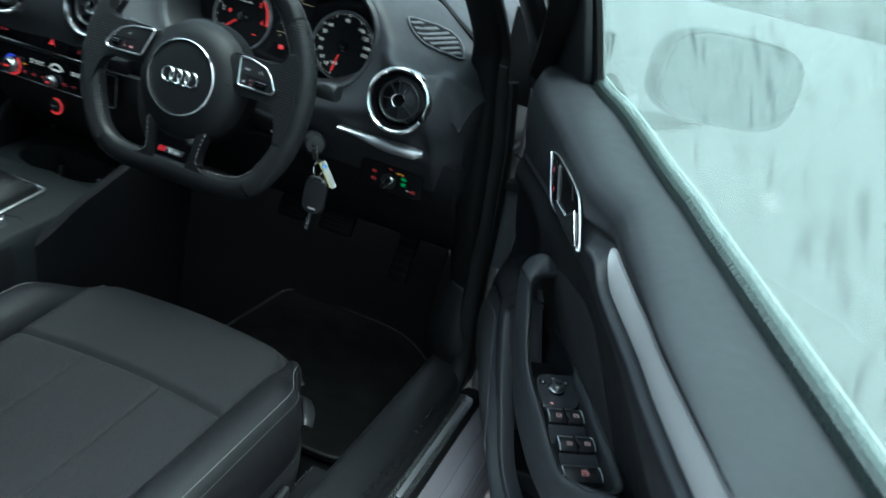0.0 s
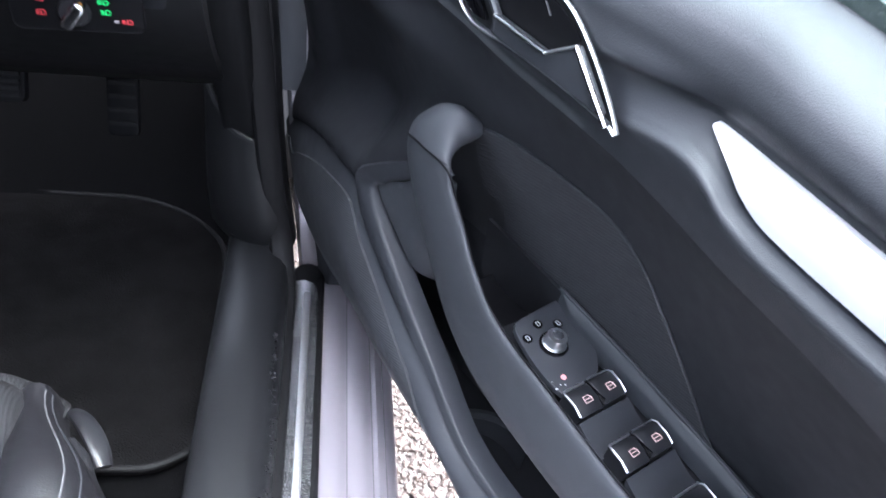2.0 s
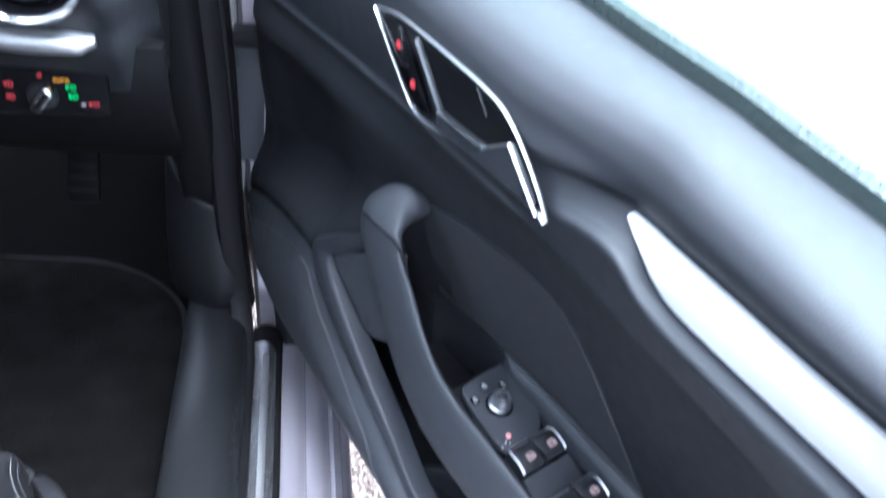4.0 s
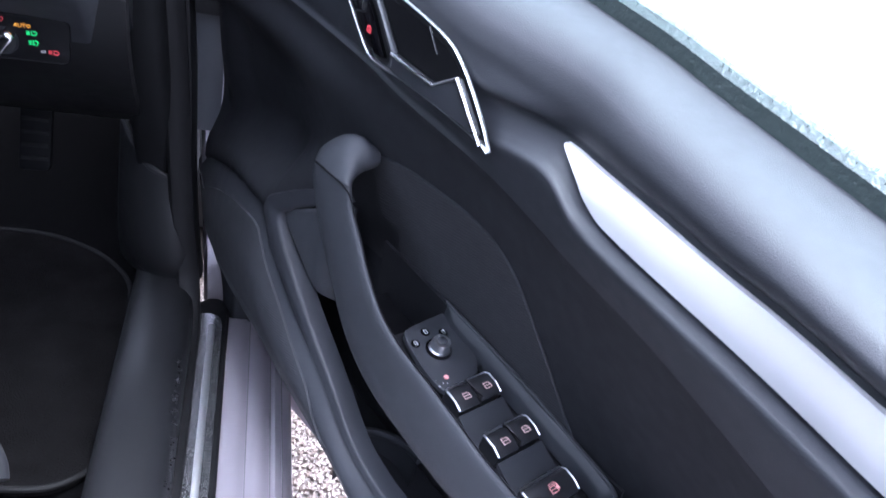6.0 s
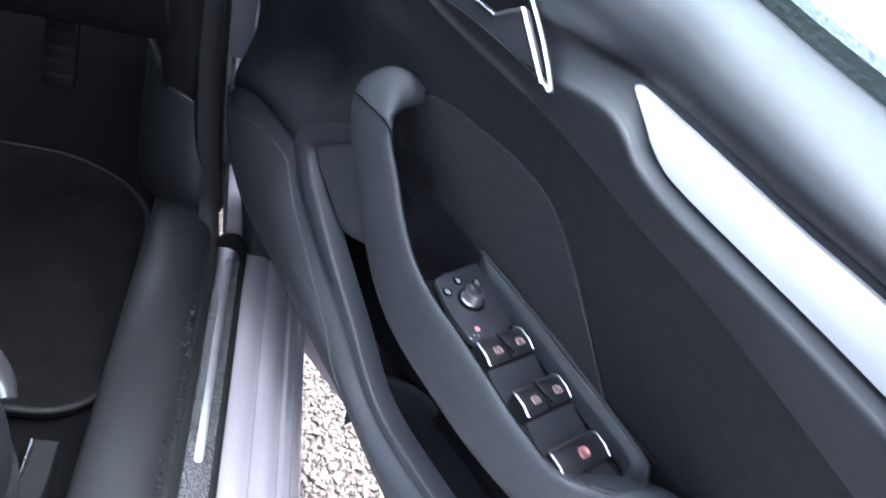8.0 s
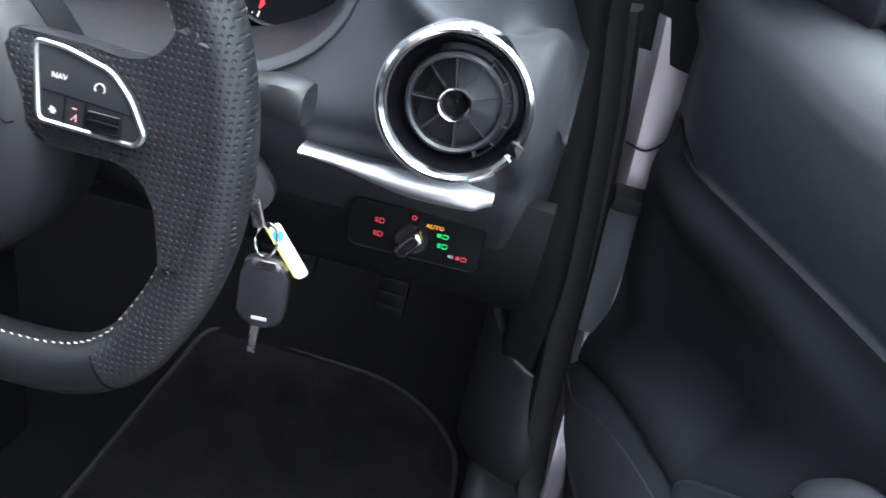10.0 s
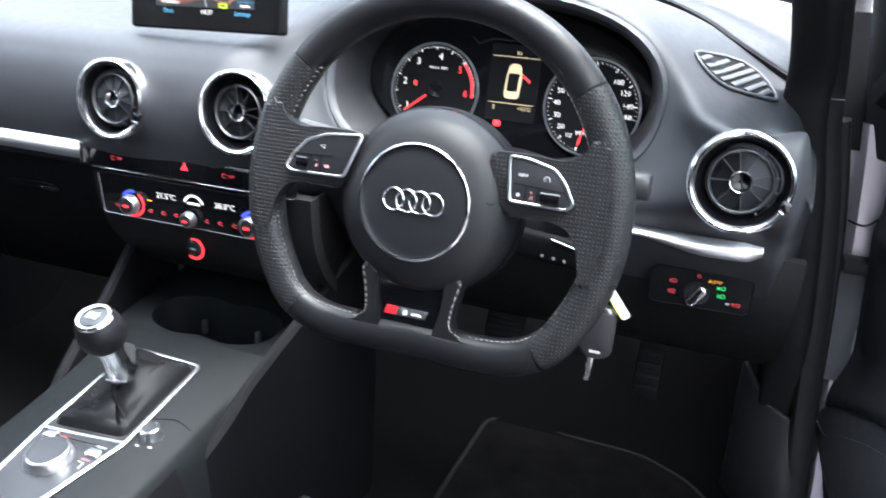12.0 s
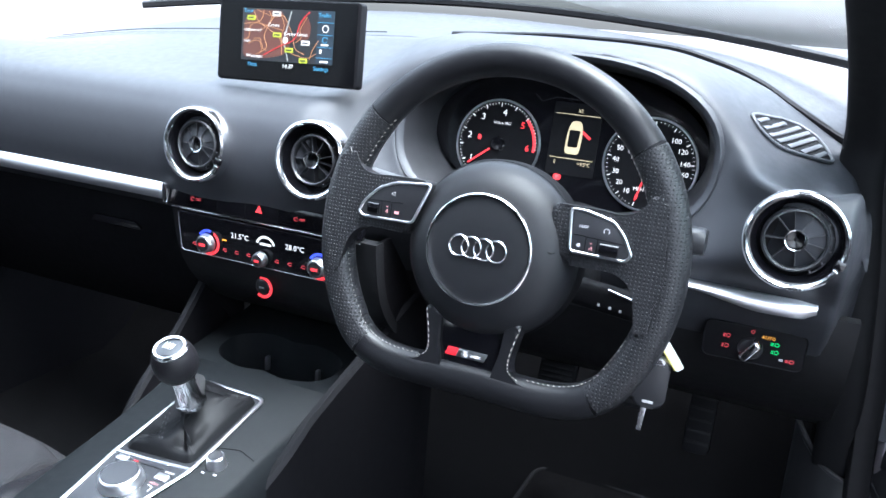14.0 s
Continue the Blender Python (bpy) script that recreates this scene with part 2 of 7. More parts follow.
def pane(name, tint, wet=0.0):
    """Clear or rain-wet glass: the wet film scatters, runs and beads."""
    mt = bpy.data.materials.new(name)
    mt.use_nodes = True
    ns, ls = mt.node_tree.nodes, mt.node_tree.links
    ns.clear()
    out = ns.new("ShaderNodeOutputMaterial")
    clear = ns.new("ShaderNodeBsdfTransparent")
    clear.inputs[0].default_value = (*tint, 1)
    gloss = ns.new("ShaderNodeBsdfGlossy")
    gloss.inputs["Roughness"].default_value = 0.03
    fres = ns.new("ShaderNodeFresnel")
    fres.inputs["IOR"].default_value = 1.33
    mix = ns.new("ShaderNodeMixShader")
    weak = ns.new("ShaderNodeMath")
    weak.operation = "MULTIPLY"
    weak.inputs[1].default_value = 0.3 if wet else 0.6
    ls.new(fres.outputs[0], weak.inputs[0])
    ls.new(weak.outputs[0], mix.inputs[0])
    body = clear
    if wet:
        geo = ns.new("ShaderNodeNewGeometry")
        stretch = ns.new("ShaderNodeMapping")
        stretch.inputs["Scale"].default_value = (1, 1, 0.035)
        ls.new(geo.outputs["Position"], stretch.inputs["Vector"])
        runs = ns.new("ShaderNodeTexNoise")
        runs.inputs["Scale"].default_value, runs.inputs["Detail"].default_value = 80, 5
        ls.new(stretch.outputs[0], runs.inputs["Vector"])
        beads = ns.new("ShaderNodeTexNoise")
        beads.inputs["Scale"].default_value, beads.inputs["Detail"].default_value = 180, 5
        ls.new(geo.outputs["Position"], beads.inputs["Vector"])
        drift = ns.new("ShaderNodeTexNoise")
        drift.inputs["Scale"].default_value = 5
        ls.new(geo.outputs["Position"], drift.inputs["Vector"])
        film = ns.new("ShaderNodeMapRange")
        film.inputs["From Min"].default_value, film.inputs["From Max"].default_value = 0.33, 0.48
        film.inputs["To Min"].default_value, film.inputs["To Max"].default_value = wet * 0.35, wet
        ls.new(runs.outputs["Fac"], film.inputs["Value"])
        tone = ns.new("ShaderNodeMath")
        tone.operation = "MULTIPLY_ADD"
        tone.inputs[1].default_value = 0.12
        ls.new(drift.outputs["Fac"], tone.inputs[0])
        ls.new(film.outputs[0], tone.inputs[2])
        haze = ns.new("ShaderNodeBsdfTranslucent")
        haze.inputs["Color"].default_value = (0.45, 0.55, 0.53, 1)
        bump = ns.new("ShaderNodeBump")
        bump.inputs["Strength"].default_value, bump.inputs["Distance"].default_value = 0.15, 0.001
        ls.new(beads.outputs["Fac"], bump.inputs["Height"])
        ls.new(bump.outputs[0], gloss.inputs["Normal"])
        ls.new(bump.outputs[0], haze.inputs["Normal"])
        ls.new(bump.outputs[0], fres.inputs["Normal"])
        fog = ns.new("ShaderNodeMixShader")
        ls.new(tone.outputs[0], fog.inputs[0])
        ls.new(clear.outputs[0], fog.inputs[1])
        ls.new(haze.outputs[0], fog.inputs[2])
        body = fog
    ls.new(body.outputs[0], mix.inputs[1])
    ls.new(gloss.outputs[0], mix.inputs[2])
    ls.new(mix.outputs[0], out.inputs["Surface"])
    return mt


SOFT = surface("soft_touch_black", (0.025, 0.027, 0.032), 0.52, grain=(1300, 0.22, 0.0005), kind="leather", spec=0.36)
TRIM = surface("door_plastic", (0.029, 0.031, 0.037), 0.52, grain=(1300, 0.25, 0.0004), spec=0.4)
TRIM_FINE = surface("satin_door_plastic", (0.027, 0.029, 0.034), 0.42, grain=(2500, 0.12, 0.0002))
# the lower door's own plastic, toned darker also for shade under the crease
LOWTRIM = surface("matt_door_plastic", (0.0165, 0.0174, 0.0208), 0.62, grain=(1300, 0.3, 0.0004), spec=0.25)
GRIP = surface("grained_grip", (0.042, 0.045, 0.052), 0.54, grain=(1300, 0.35, 0.0004), kind="leather", spec=0.4)
CONSOLE = surface("console_skin", (0.0047, 0.0058, 0.0068), 0.58, grain=(1500, 0.2, 0.0003), spec=0.15)
GAITER = surface("soft_gaiter_leather", (0.0042, 0.0044, 0.0052), 0.56, grain=(700, 0.3, 0.0004), kind="leather", spec=0.14)
PILLARSKIN = surface("pillar_skin", (0.0055, 0.0057, 0.0065), 0.7, grain=(1300, 0.25, 0.0004), spec=0.12)
# PLASTIC toned darker for the shade low in the cabin
SHADED = surface("shaded_black_plastic", (0.008, 0.0083, 0.0095), 0.5, grain=(1300, 0.25, 0.0004), spec=0.25)
SOFT_SMOOTH = surface("soft_touch_grey", (0.0235, 0.0252, 0.030), 0.54, grain=(1800, 0.2, 0.0003), spec=0.32)
PLASTIC = surface("moulded_black_plastic", (0.012, 0.0125, 0.0145), 0.44, grain=(1300, 0.25, 0.0004), spec=0.35)
PLASTIC_FINE = surface("satin_black_plastic", (0.014, 0.0145, 0.017), 0.36, grain=(2500, 0.12, 0.0002))
# black plastic, also the colour painted where recesses and sides lie in shade
DARK = surface("black_plastic_and_shade", (0.004, 0.004, 0.005), 0.6, spec=0.1)
GLOSSY = surface("piano_black", (0.003, 0.003, 0.004), 0.12, grain=None, wear=0.04, coat=0.4)
RUBBER = surface("black_rubber", (0.0065, 0.0065, 0.0075), 0.62, grain=(700, 0.3, 0.0004), spec=0.2)
CHROME = surface("chrome", (0.86, 0.87, 0.89), 0.17, 1.0, grain=None, wear=0.05, blotch=(30, 0.04))
SATIN = surface("satin_aluminium", (0.66, 0.67, 0.70), 0.30, 1.0, grain=None, wear=0.04, blotch=(40, 0.03))
ALU = surface("brushed_aluminium", (0.74, 0.75, 0.78), 0.40, 1.0, grain=None, wear=0.05, blotch=(60, 0.03))
SILVER = surface("satin_silver_lacquer", (0.74, 0.74, 0.755), 0.38, 0.25, grain=(2500, 0.1, 0.0002), wear=0.05, blotch=(40, 0.03))
PAINT = surface("pale_lilac_paint", (0.36, 0.335, 0.37), 0.30, 0.35, grain=None, blotch=(5, 0.05), coat=0.6, wear=0.015)
CLOTH = ribbed(surface("speaker_cloth", (0.024, 0.0248, 0.030), 0.85, grain=(2600, 0.4, 0.0004)), (0.2, 0.3, 1.0), 0.0026, 0.5, 0.0006, 0.25)
GRILLE = ribbed(surface("speaker_grille", (0.030, 0.0315, 0.037), 0.6, grain=(2000, 0.15, 0.0003)), (-0.10, 0.166, 0.98), 0.0021, 0.35, 0.0005, 0.18)
SEATCLOTH = ribbed(surface("grey_rib_cloth", (0.017, 0.017, 0.019), 0.85, grain=(2200, 0.5, 0.0005), spec=0.15), (1, 0.15, 0), 0.0036, 0.5, 0.0006, 0.25)
LEATHER = surface("black_leather", (0.007, 0.007, 0.0085), 0.44, grain=(900, 0.35, 0.0005), kind="leather", spec=0.3)
RIMLEATHER = surface("smooth_wheel_leather", (0.006, 0.0062, 0.0075), 0.36, grain=(1300, 0.3, 0.0004), kind="leather", spec=0.28)
PERF = ribbed(surface("perforated_wheel_leather", (0.009, 0.0093, 0.011), 0.44, grain=(1200, 0.25, 0.0003), spec=0.30), (1, 0, 1), 0.0051, 0.9, 0.0010, 0.6, second=(1, 0, -1))
STITCH = surface("beige_stitch_thread", (0.36, 0.34, 0.31), 0.8, grain=None)
THREAD = surface("pale_thread", (0.075, 0.075, 0.08), 0.8, grain=None)
CARPET = surface("black_carpet", (0.0032, 0.0032, 0.0036), 0.95, spec=0.04, grain=(1100, 0.9, 0.0015), blotch=(25, 0.3))
BINDING = surface("mat_binding", (0.0075, 0.0075, 0.008), 0.7, grain=(900, 0.6, 0.0006), spec=0.2)
MATPILE = surface("black_mat_pile", (0.0060, 0.0057, 0.0060), 0.95, spec=0.04, grain=(500, 1.0, 0.004), blotch=(22, 1.1))
GLASS = pane("windscreen_glass", (0.90, 0.95, 0.94))
WETGLASS = pane("wet_green_glass", (0.62, 0.76, 0.73), 0.30)
PADSKIN = surface("airbag_skin", (0.007, 0.0075, 0.0092), 0.5, grain=(1500, 0.2, 0.0003), spec=0.27)
RED = glow("red_backlight", (1.0, 0.05, 0.06), 1.6)
DIMRED = glow("dim_red_backlight", (0.9, 0.08, 0.10), 0.7)
SCREENGLASS = surface("screen_glass", (0.002, 0.002, 0.0025), 0.10, grain=None, spec=0.15, wear=0.03)
PALEPINK = glow("pale_backlight", (1.0, 0.72, 0.72), 0.55)
PINK = glow("pink_backlight", (1.0, 0.45, 0.47), 0.7)
BEZEL = surface("satin_chrome", (0.42, 0.43, 0.455), 0.38, 1.0, grain=None, wear=0.05, blotch=(50, 0.04))
SILLTRIM = surface("wet_sill_plastic", (0.011, 0.0115, 0.0130), 0.36, grain=(1300, 0.2, 0.0004), blotch=(12, 0.3), spec=0.4, wear=0.14)
WHITE = glow("white_display", (1.0, 0.98, 0.95), 1.3)
GREEN = glow("green_telltale", (0.05, 1.0, 0.25), 0.9)
AMBER = glow("amber_telltale", (1.0, 0.42, 0.04), 1.3)
BLUE = glow("blue_backlight", (0.08, 0.12, 1.0), 1.2)
CREAM = glow("cream_display", (1.0, 0.82, 0.5), 0.8)
MARK = surface("white_print", (0.45, 0.45, 0.46), 0.6, grain=None)


# ---- ground ----
def ground_material(name, base, joint, pebble):
    mt = surface(name, base, 0.42, grain=None, blotch=(0.8, 0.18))
    ns, ls = mt.node_tree.nodes, mt.node_tree.links
    p = ns["Principled BSDF"]
    geo = ns.new("ShaderNodeNewGeometry")
    vor = ns.new("ShaderNodeTexVoronoi")
    vor.inputs["Scale"].default_value = 1 / pebble
    ls.new(geo.outputs["Position"], vor.inputs["Vector"])
    hue = ns.new("ShaderNodeMix")
    hue.data_type = "RGBA"
    hue.inputs[6].default_value, hue.inputs[7].default_value = (*joint, 1), (*base, 1)
    ls.new(vor.outputs["Color"], hue.inputs[0])
    edge = ns.new("ShaderNodeMapRange")
    edge.inputs["From Min"].default_value, edge.inputs["From Max"].default_value = 0.25, 0.75
    edge.inputs["To Min"].default_value, edge.inputs["To Max"].default_value = 1.0, 0.35
    ls.new(vor.outputs["Distance"], edge.inputs["Value"])
    mul = ns.new("ShaderNodeMix")
    mul.data_type, mul.blend_type = "RGBA", "MULTIPLY"
    mul.inputs[0].default_value = 0.8
    ls.new(hue.outputs[2], mul.inputs[6])
    ls.new(edge.outputs[0], mul.inputs[7])
    ls.new(mul.outputs[2], p.inputs["Base Color"])
    bump = ns.new("ShaderNodeBump")
    bump.inputs["Strength"].default_value, bump.inputs["Distance"].default_value = 0.7, 0.006
    bump.invert = True
    ls.new(vor.outputs["Distance"], bump.inputs["Height"])
    ls.new(bump.outputs[0], p.inputs["Normal"])
    p.inputs["Coat Weight"].default_value, p.inputs["Coat Roughness"].default_value = 0.15, 0.35
    return mt


GRAVEL = ground_material("wet_stone_chippings", (0.078, 0.061, 0.053), (0.046, 0.036, 0.031), 0.007)
bm = bmesh.new()
bmesh.ops.create_grid(bm, x_segments=24, y_segments=24, size=150)
ob = new("ground", to_mesh("ground", bm, GRAVEL))
tagged(ob, "wet beige stone-chipping ground under the open door", "ground", kind="structure")

# loose chippings beside the sill, too many to count
PEBBLE = surface("chipping", (0.19, 0.155, 0.135), 0.45, grain=(900, 0.3, 0.0006), blotch=(40, 0.3))
pn = PEBBLE.node_tree
rnd = pn.nodes.new("ShaderNodeNewGeometry")
tone = pn.nodes.new("ShaderNodeValToRGB")
tone.color_ramp.elements[0].color, tone.color_ramp.elements[1].color = (0.046, 0.035, 0.030, 1), (0.092, 0.071, 0.061, 1)
mid_tone = tone.color_ramp.elements.new(0.55)
mid_tone.color = (0.066, 0.050, 0.043, 1)
pn.links.new(rnd.outputs["Random Per Island"], tone.inputs[0])
pn.links.new(tone.outputs[0], pn.nodes["Principled BSDF"].inputs["Base Color"])
rng = np.random.default_rng(7)
ico = bmesh.new()
bmesh.ops.create_icosphere(ico, subdivisions=1, radius=1)
ico_v = np.array([v.co[:] for v in ico.verts])
ico_f = np.array([[v.index for v in f.verts] for f in ico.faces])
ico.free()
count = 24000
xy = np.stack([np.where(rng.uniform(0, 1, count) < 0.72, rng.uniform(0.84, 1.45, count), 1.2 + rng.normal(0, 0.33, count)), np.where(rng.uniform(0, 1, count) < 0.75, rng.uniform(-0.65, 0.65, count), rng.normal(0, 0.7, count))], 1)
size = rng.uniform(0.0024, 0.0062, (count, 1)) * rng.uniform(0.75, 1.3, (count, 3)) * [1, 1, 0.7]
turn = rng.uniform(0, 2 * np.pi, count)
pts = ico_v[None] * (1 + rng.uniform(-0.22, 0.22, (count, len(ico_v), 1))) * size[:, None]
cs, sn = np.cos(turn)[:, None], np.sin(turn)[:, None]
pts = np.stack([pts[..., 0] * cs - pts[..., 1] * sn, pts[..., 0] * sn + pts[..., 1] * cs, pts[..., 2]], 2)
pts += np.concatenate([xy, rng.uniform(0.001, 0.005, (count, 1))], 1)[:, None]
me = bpy.data.meshes.new("chippings")
me.from_pydata(pts.reshape(-1, 3).tolist(), [], (ico_f[None] + (np.arange(count) * len(ico_v))[:, None, None]).reshape(-1, 3).tolist())
me.materials.append(PEBBLE)
tagged(new("chippings", me), "wet beige and brown stone chippings pressed into the ground", "gravel", kind="stuff")

# ---- car body ----
car = thing("car", at(0, -0.6, 0.0), "pale lilac car shell with an open driver's side, parked on gravel", "car")


def along_y(section, y0, y1, n=24):
    return loft([[(x, y, z) for x, z in section] for y in steps(y0, y1, n)])


# painted sill with its pressed ridges
ridge = [(0.834, 0.30), (0.834, 0.352), (0.842, 0.356), (0.857, 0.354), (0.861, 0.349), (0.864, 0.349), (0.868, 0.353), (0.885, 0.349), (0.889, 0.343),
         (0.892, 0.343), (0.896, 0.346), (0.908, 0.340), (0.916, 0.330), (0.919, 0.315), (0.915, 0.24), (0.90, 0.19), (0.84, 0.18)]
part("sill", along_y(ridge, 0.62, -1.9), PAINT, car, "pale lilac painted sill with pressed ridges", sharp=60)
# hinge pillar behind the seal
pillar = lambda z: (lerp(z, [(0.30, 0.80), (0.39, 0.794), (0.55, 0.784), (0.68, 0.776), (0.76, 0.773), (0.93, 0.760), (1.0, 0.747)]),
                    lerp(z, [(0.30, 0.90), (0.37, 0.88), (0.42, 0.845), (0.5, 0.835), (0.93, 0.835), (1.0, 0.83)]))
rings = []
for z in steps(0.30, 0.935, 20):
    a, b = pillar(z)
    rings.append([(a, 0.425, z), (a + 0.006, 0.415, z), (b - 0.006, 0.415, z), (b, 0.425, z), (b, 0.66, z), (a, 0.66, z)])
part("hinge_pillar", loft(rings), PAINT, car, "pale lilac painted hinge pillar")
part("check_strap", join(box((0.768, 0.385, 0.758), (0.805, 0.42, 0.775), 0.004), box((0.80, 0.37, 0.79), (0.815, 0.42, 0.86), 0.004)), RUBBER, car, "black rubber check strap cover")
part("pillar_cover", sheet(lambda x, z: Vector((x, 0.4105 + 0.004 * ((x - 0.785) / 0.02) ** 2, z)), steps(0.767, 0.803, 8), steps(0.605, 0.768, 8), (0, 0.004, 0)), GRIP, car, "grey sheet on the hinge pillar")
part("door_hinge", join(box((0.800, 0.405, 0.868), (0.832, 0.432, 0.900), 0.003), box((0.818, 0.400, 0.880), (0.846, 0.424, 0.898), 0.003)), PAINT, car, "pale lilac door hinge")
part("pillar_seam", tube(curve_through([(0.765, 0.413, 0.818), (0.785, 0.412, 0.814), (0.803, 0.413, 0.83)], 5), 0.0012, 6), DARK, car)

# inside trim along the sill, rising into the kick panel
path = [(0.748, y, 0.366) for y in steps(-1.5, 0.26, 12)]
path += [(0.748, 0.34, 0.366), (0.748, 0.46, 0.366)]
sec = oval(0.084, 0.080, 16, 3.0)
part("sill_trim", sweep(path, sec), SILLTRIM, car, "black plastic sill trim with water spots")
KICK_TOP = [(0, 0.592), (0.2, 0.574), (0.5, 0.556), (0.8, 0.549), (1, 0.548)]


def kick_at(c, t):
    """The bulged kick panel between the sill and the release pocket."""
    z = 0.385 + (lerp(c, KICK_TOP) - 0.385) * t
    x = 0.680 + 0.096 * c + 0.014 * (1 - t) ** 2 * c
    y = 0.336 + 0.24 * (z - 0.40) + 0.075 * (1 - c) ** 3 + 0.018 * c ** 6 + 0.05 * (1 - t) ** 4
    return Vector((x, y, z))


kick_trim = part("kick_trim", sheet(kick_at, steps(0, 1, 24), steps(0, 1, 16), (0.004, 0.02, -0.004)), SHADED, car, "black bulged kick panel")
part("pocket_lip", tube([kick_at(c, 1) + Vector((0, 0.004, 0)) for c in steps(0, 1, 20)], 0.0042, 8), SILLTRIM, kick_trim, "rounded lip of the release pocket")
part("seam", tube([kick_at(c, 0.12) + Vector((0, -0.0003, 0)) for c in steps(0.30, 0.93, 14)], 0.0009, 6), PLASTIC_FINE, kick_trim)
# sealing rubber round the opening
path = curve_through([(0.545, -0.70, 1.40), (0.607, -0.2, 1.33), (0.675, 0.16, 1.16), (0.707, 0.34, 1.02), (0.717, 0.372, 0.94), (0.737, 0.378, 0.83), (0.751, 0.376, 0.70), (0.758, 0.376, 0.60), (0.766, 0.374, 0.50),
                      (0.777, 0.370, 0.41), (0.784, 0.30, 0.366), (0.786, 0.1, 0.361), (0.786, -0.4, 0.361), (0.786, -0.9, 0.361)], 7)
part("door_seal", sweep(path, oval(0.022, 0.030, 10, 2.5), up=(0.9, 0.3, 0.1)), RUBBER, car, "black rubber door seal")
path = curve_through([(0.733, 0.395, 0.94), (0.751, 0.398, 0.83), (0.762, 0.396, 0.70), (0.767, 0.396, 0.60), (0.773, 0.394, 0.50), (0.785, 0.392, 0.40)], 7)
part("seal_flange", sweep(path, oval(0.020, 0.034, 10, 3), up=(0.1, 1, 0.1)), RUBBER, car, "black flange behind the door seal")
path = curve_through([(0.525, -0.70, 1.385), (0.590, -0.2, 1.32), (0.656, 0.16, 1.15), (0.686, 0.33, 1.02), (0.690, 0.362, 0.94), (0.708, 0.366, 0.83), (0.721, 0.366, 0.70), (0.729, 0.392, 0.60),
                      (0.733, 0.420, 0.52)], 7)
part("pillar_trim", sweep(path, oval(0.05, 0.034, 16, 3), up=(0.3, 0.9, 0.2)), PILLARSKIN, car, "black A-pillar trim")
path = curve_through([(0.745, 0.78, 0.98), (0.722, 0.60, 1.075), (0.686, 0.42, 1.19), (0.632, 0.10, 1.31), (0.582, -0.2, 1.40), (0.565, -0.5, 1.435)], 8)
part("a_pillar", sweep(path, oval(0.068, 0.07, 12, 2.6), up=(0.3, 0.1, 1)), SOFT, car, "dark A-pillar cladding")
path = curve_through([(0.792, 0.425, 0.90), (0.778, 0.400, 0.985), (0.752, 0.29, 1.09), (0.714, 0.10, 1.22), (0.656, -0.16, 1.34), (0.590, -0.7, 1.415)], 7)
part("frame_seal", sweep(path, oval(0.060, 0.032, 12, 3), up=(0.6, 0.5, 0.6)), PLASTIC, car, "wet black seal along the A-pillar")
part("pillar_panel", sheet(lambda x, z: Vector((x, 0.432, z)), steps(0.700, 0.800, 6), steps(0.90, 1.06, 6), (0, 0.006, 0)), PILLARSKIN, car, "black panel behind the pillar seals")
part("trim_joint", tube([(0.680, 0.352, 0.967), (0.705, 0.350, 0.9675), (0.728, 0.356, 0.967)], 0.0008, 6), TRIM, car, "thin joint across the pillar trim")
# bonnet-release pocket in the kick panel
# dark sheet paints the shade inside, the thin tube its edge highlight
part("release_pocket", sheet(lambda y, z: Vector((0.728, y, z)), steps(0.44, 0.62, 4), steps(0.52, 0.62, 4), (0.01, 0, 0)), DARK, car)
part("pocket_edge", tube(curve_through([(0.698, 0.405, 0.652), (0.7005, 0.407, 0.640), (0.712, 0.412, 0.628), (0.735, 0.420, 0.608)], 5), 0.0013, 6), PLASTIC_FINE, car)
# tread plate
border = [(0.790, 0.350), (0.790, 0.361), (0.793, 0.364), (0.830, 0.362), (0.8335, 0.358), (0.8335, 0.346)]
tread = part("tread_plate", join(along_y(border, 0.372, -1.3), lathe([(0.0, 0.004), (0.018, 0.004), (0.0217, 0.0), (0.0217, -0.01)], at(0.8118, 0.372, 0.359), 24)), RUBBER, car, "black tread-plate surround")
SCUFFED = surface("scuffed_aluminium", (0.62, 0.63, 0.65), 0.24, 0.95, grain=(350, 0.5, 0.0006), blotch=(90, 0.30), wear=0.2)
outline = [(0.794, -1.25), (0.8260, -1.25), (0.8260, 0.330), (0.8215, 0.347), (0.808, 0.353), (0.794, 0.350)]
plate = part("plate", slab(outline, at(0, 0, 0.3635), 0.0022, 0.0006), SCUFFED, tread, "scuffed brushed aluminium tread plate")
part("inlay", slab(soften([(0.8080, 0.004), (0.8165, 0.004), (0.8165, 0.329), (0.8080, 0.329)], 0.004), at(0, 0, 0.3657), 0.0012, 0.0004), ALU, tread, "bright satin inlay strip")
redmark = join(*[slab([(x, y), (x + 0.006, y), (x + 0.007, y - 0.012), (x + 0.001, y - 0.012)], at(0, 0, 0.3657), 0.0006) for x, y in ((0.8005, -0.055), (0.8085, -0.055))])
part("red_badge", redmark, surface("red_enamel", (0.6, 0.02, 0.03), 0.4, grain=None), tread, "red enamel badge shapes")
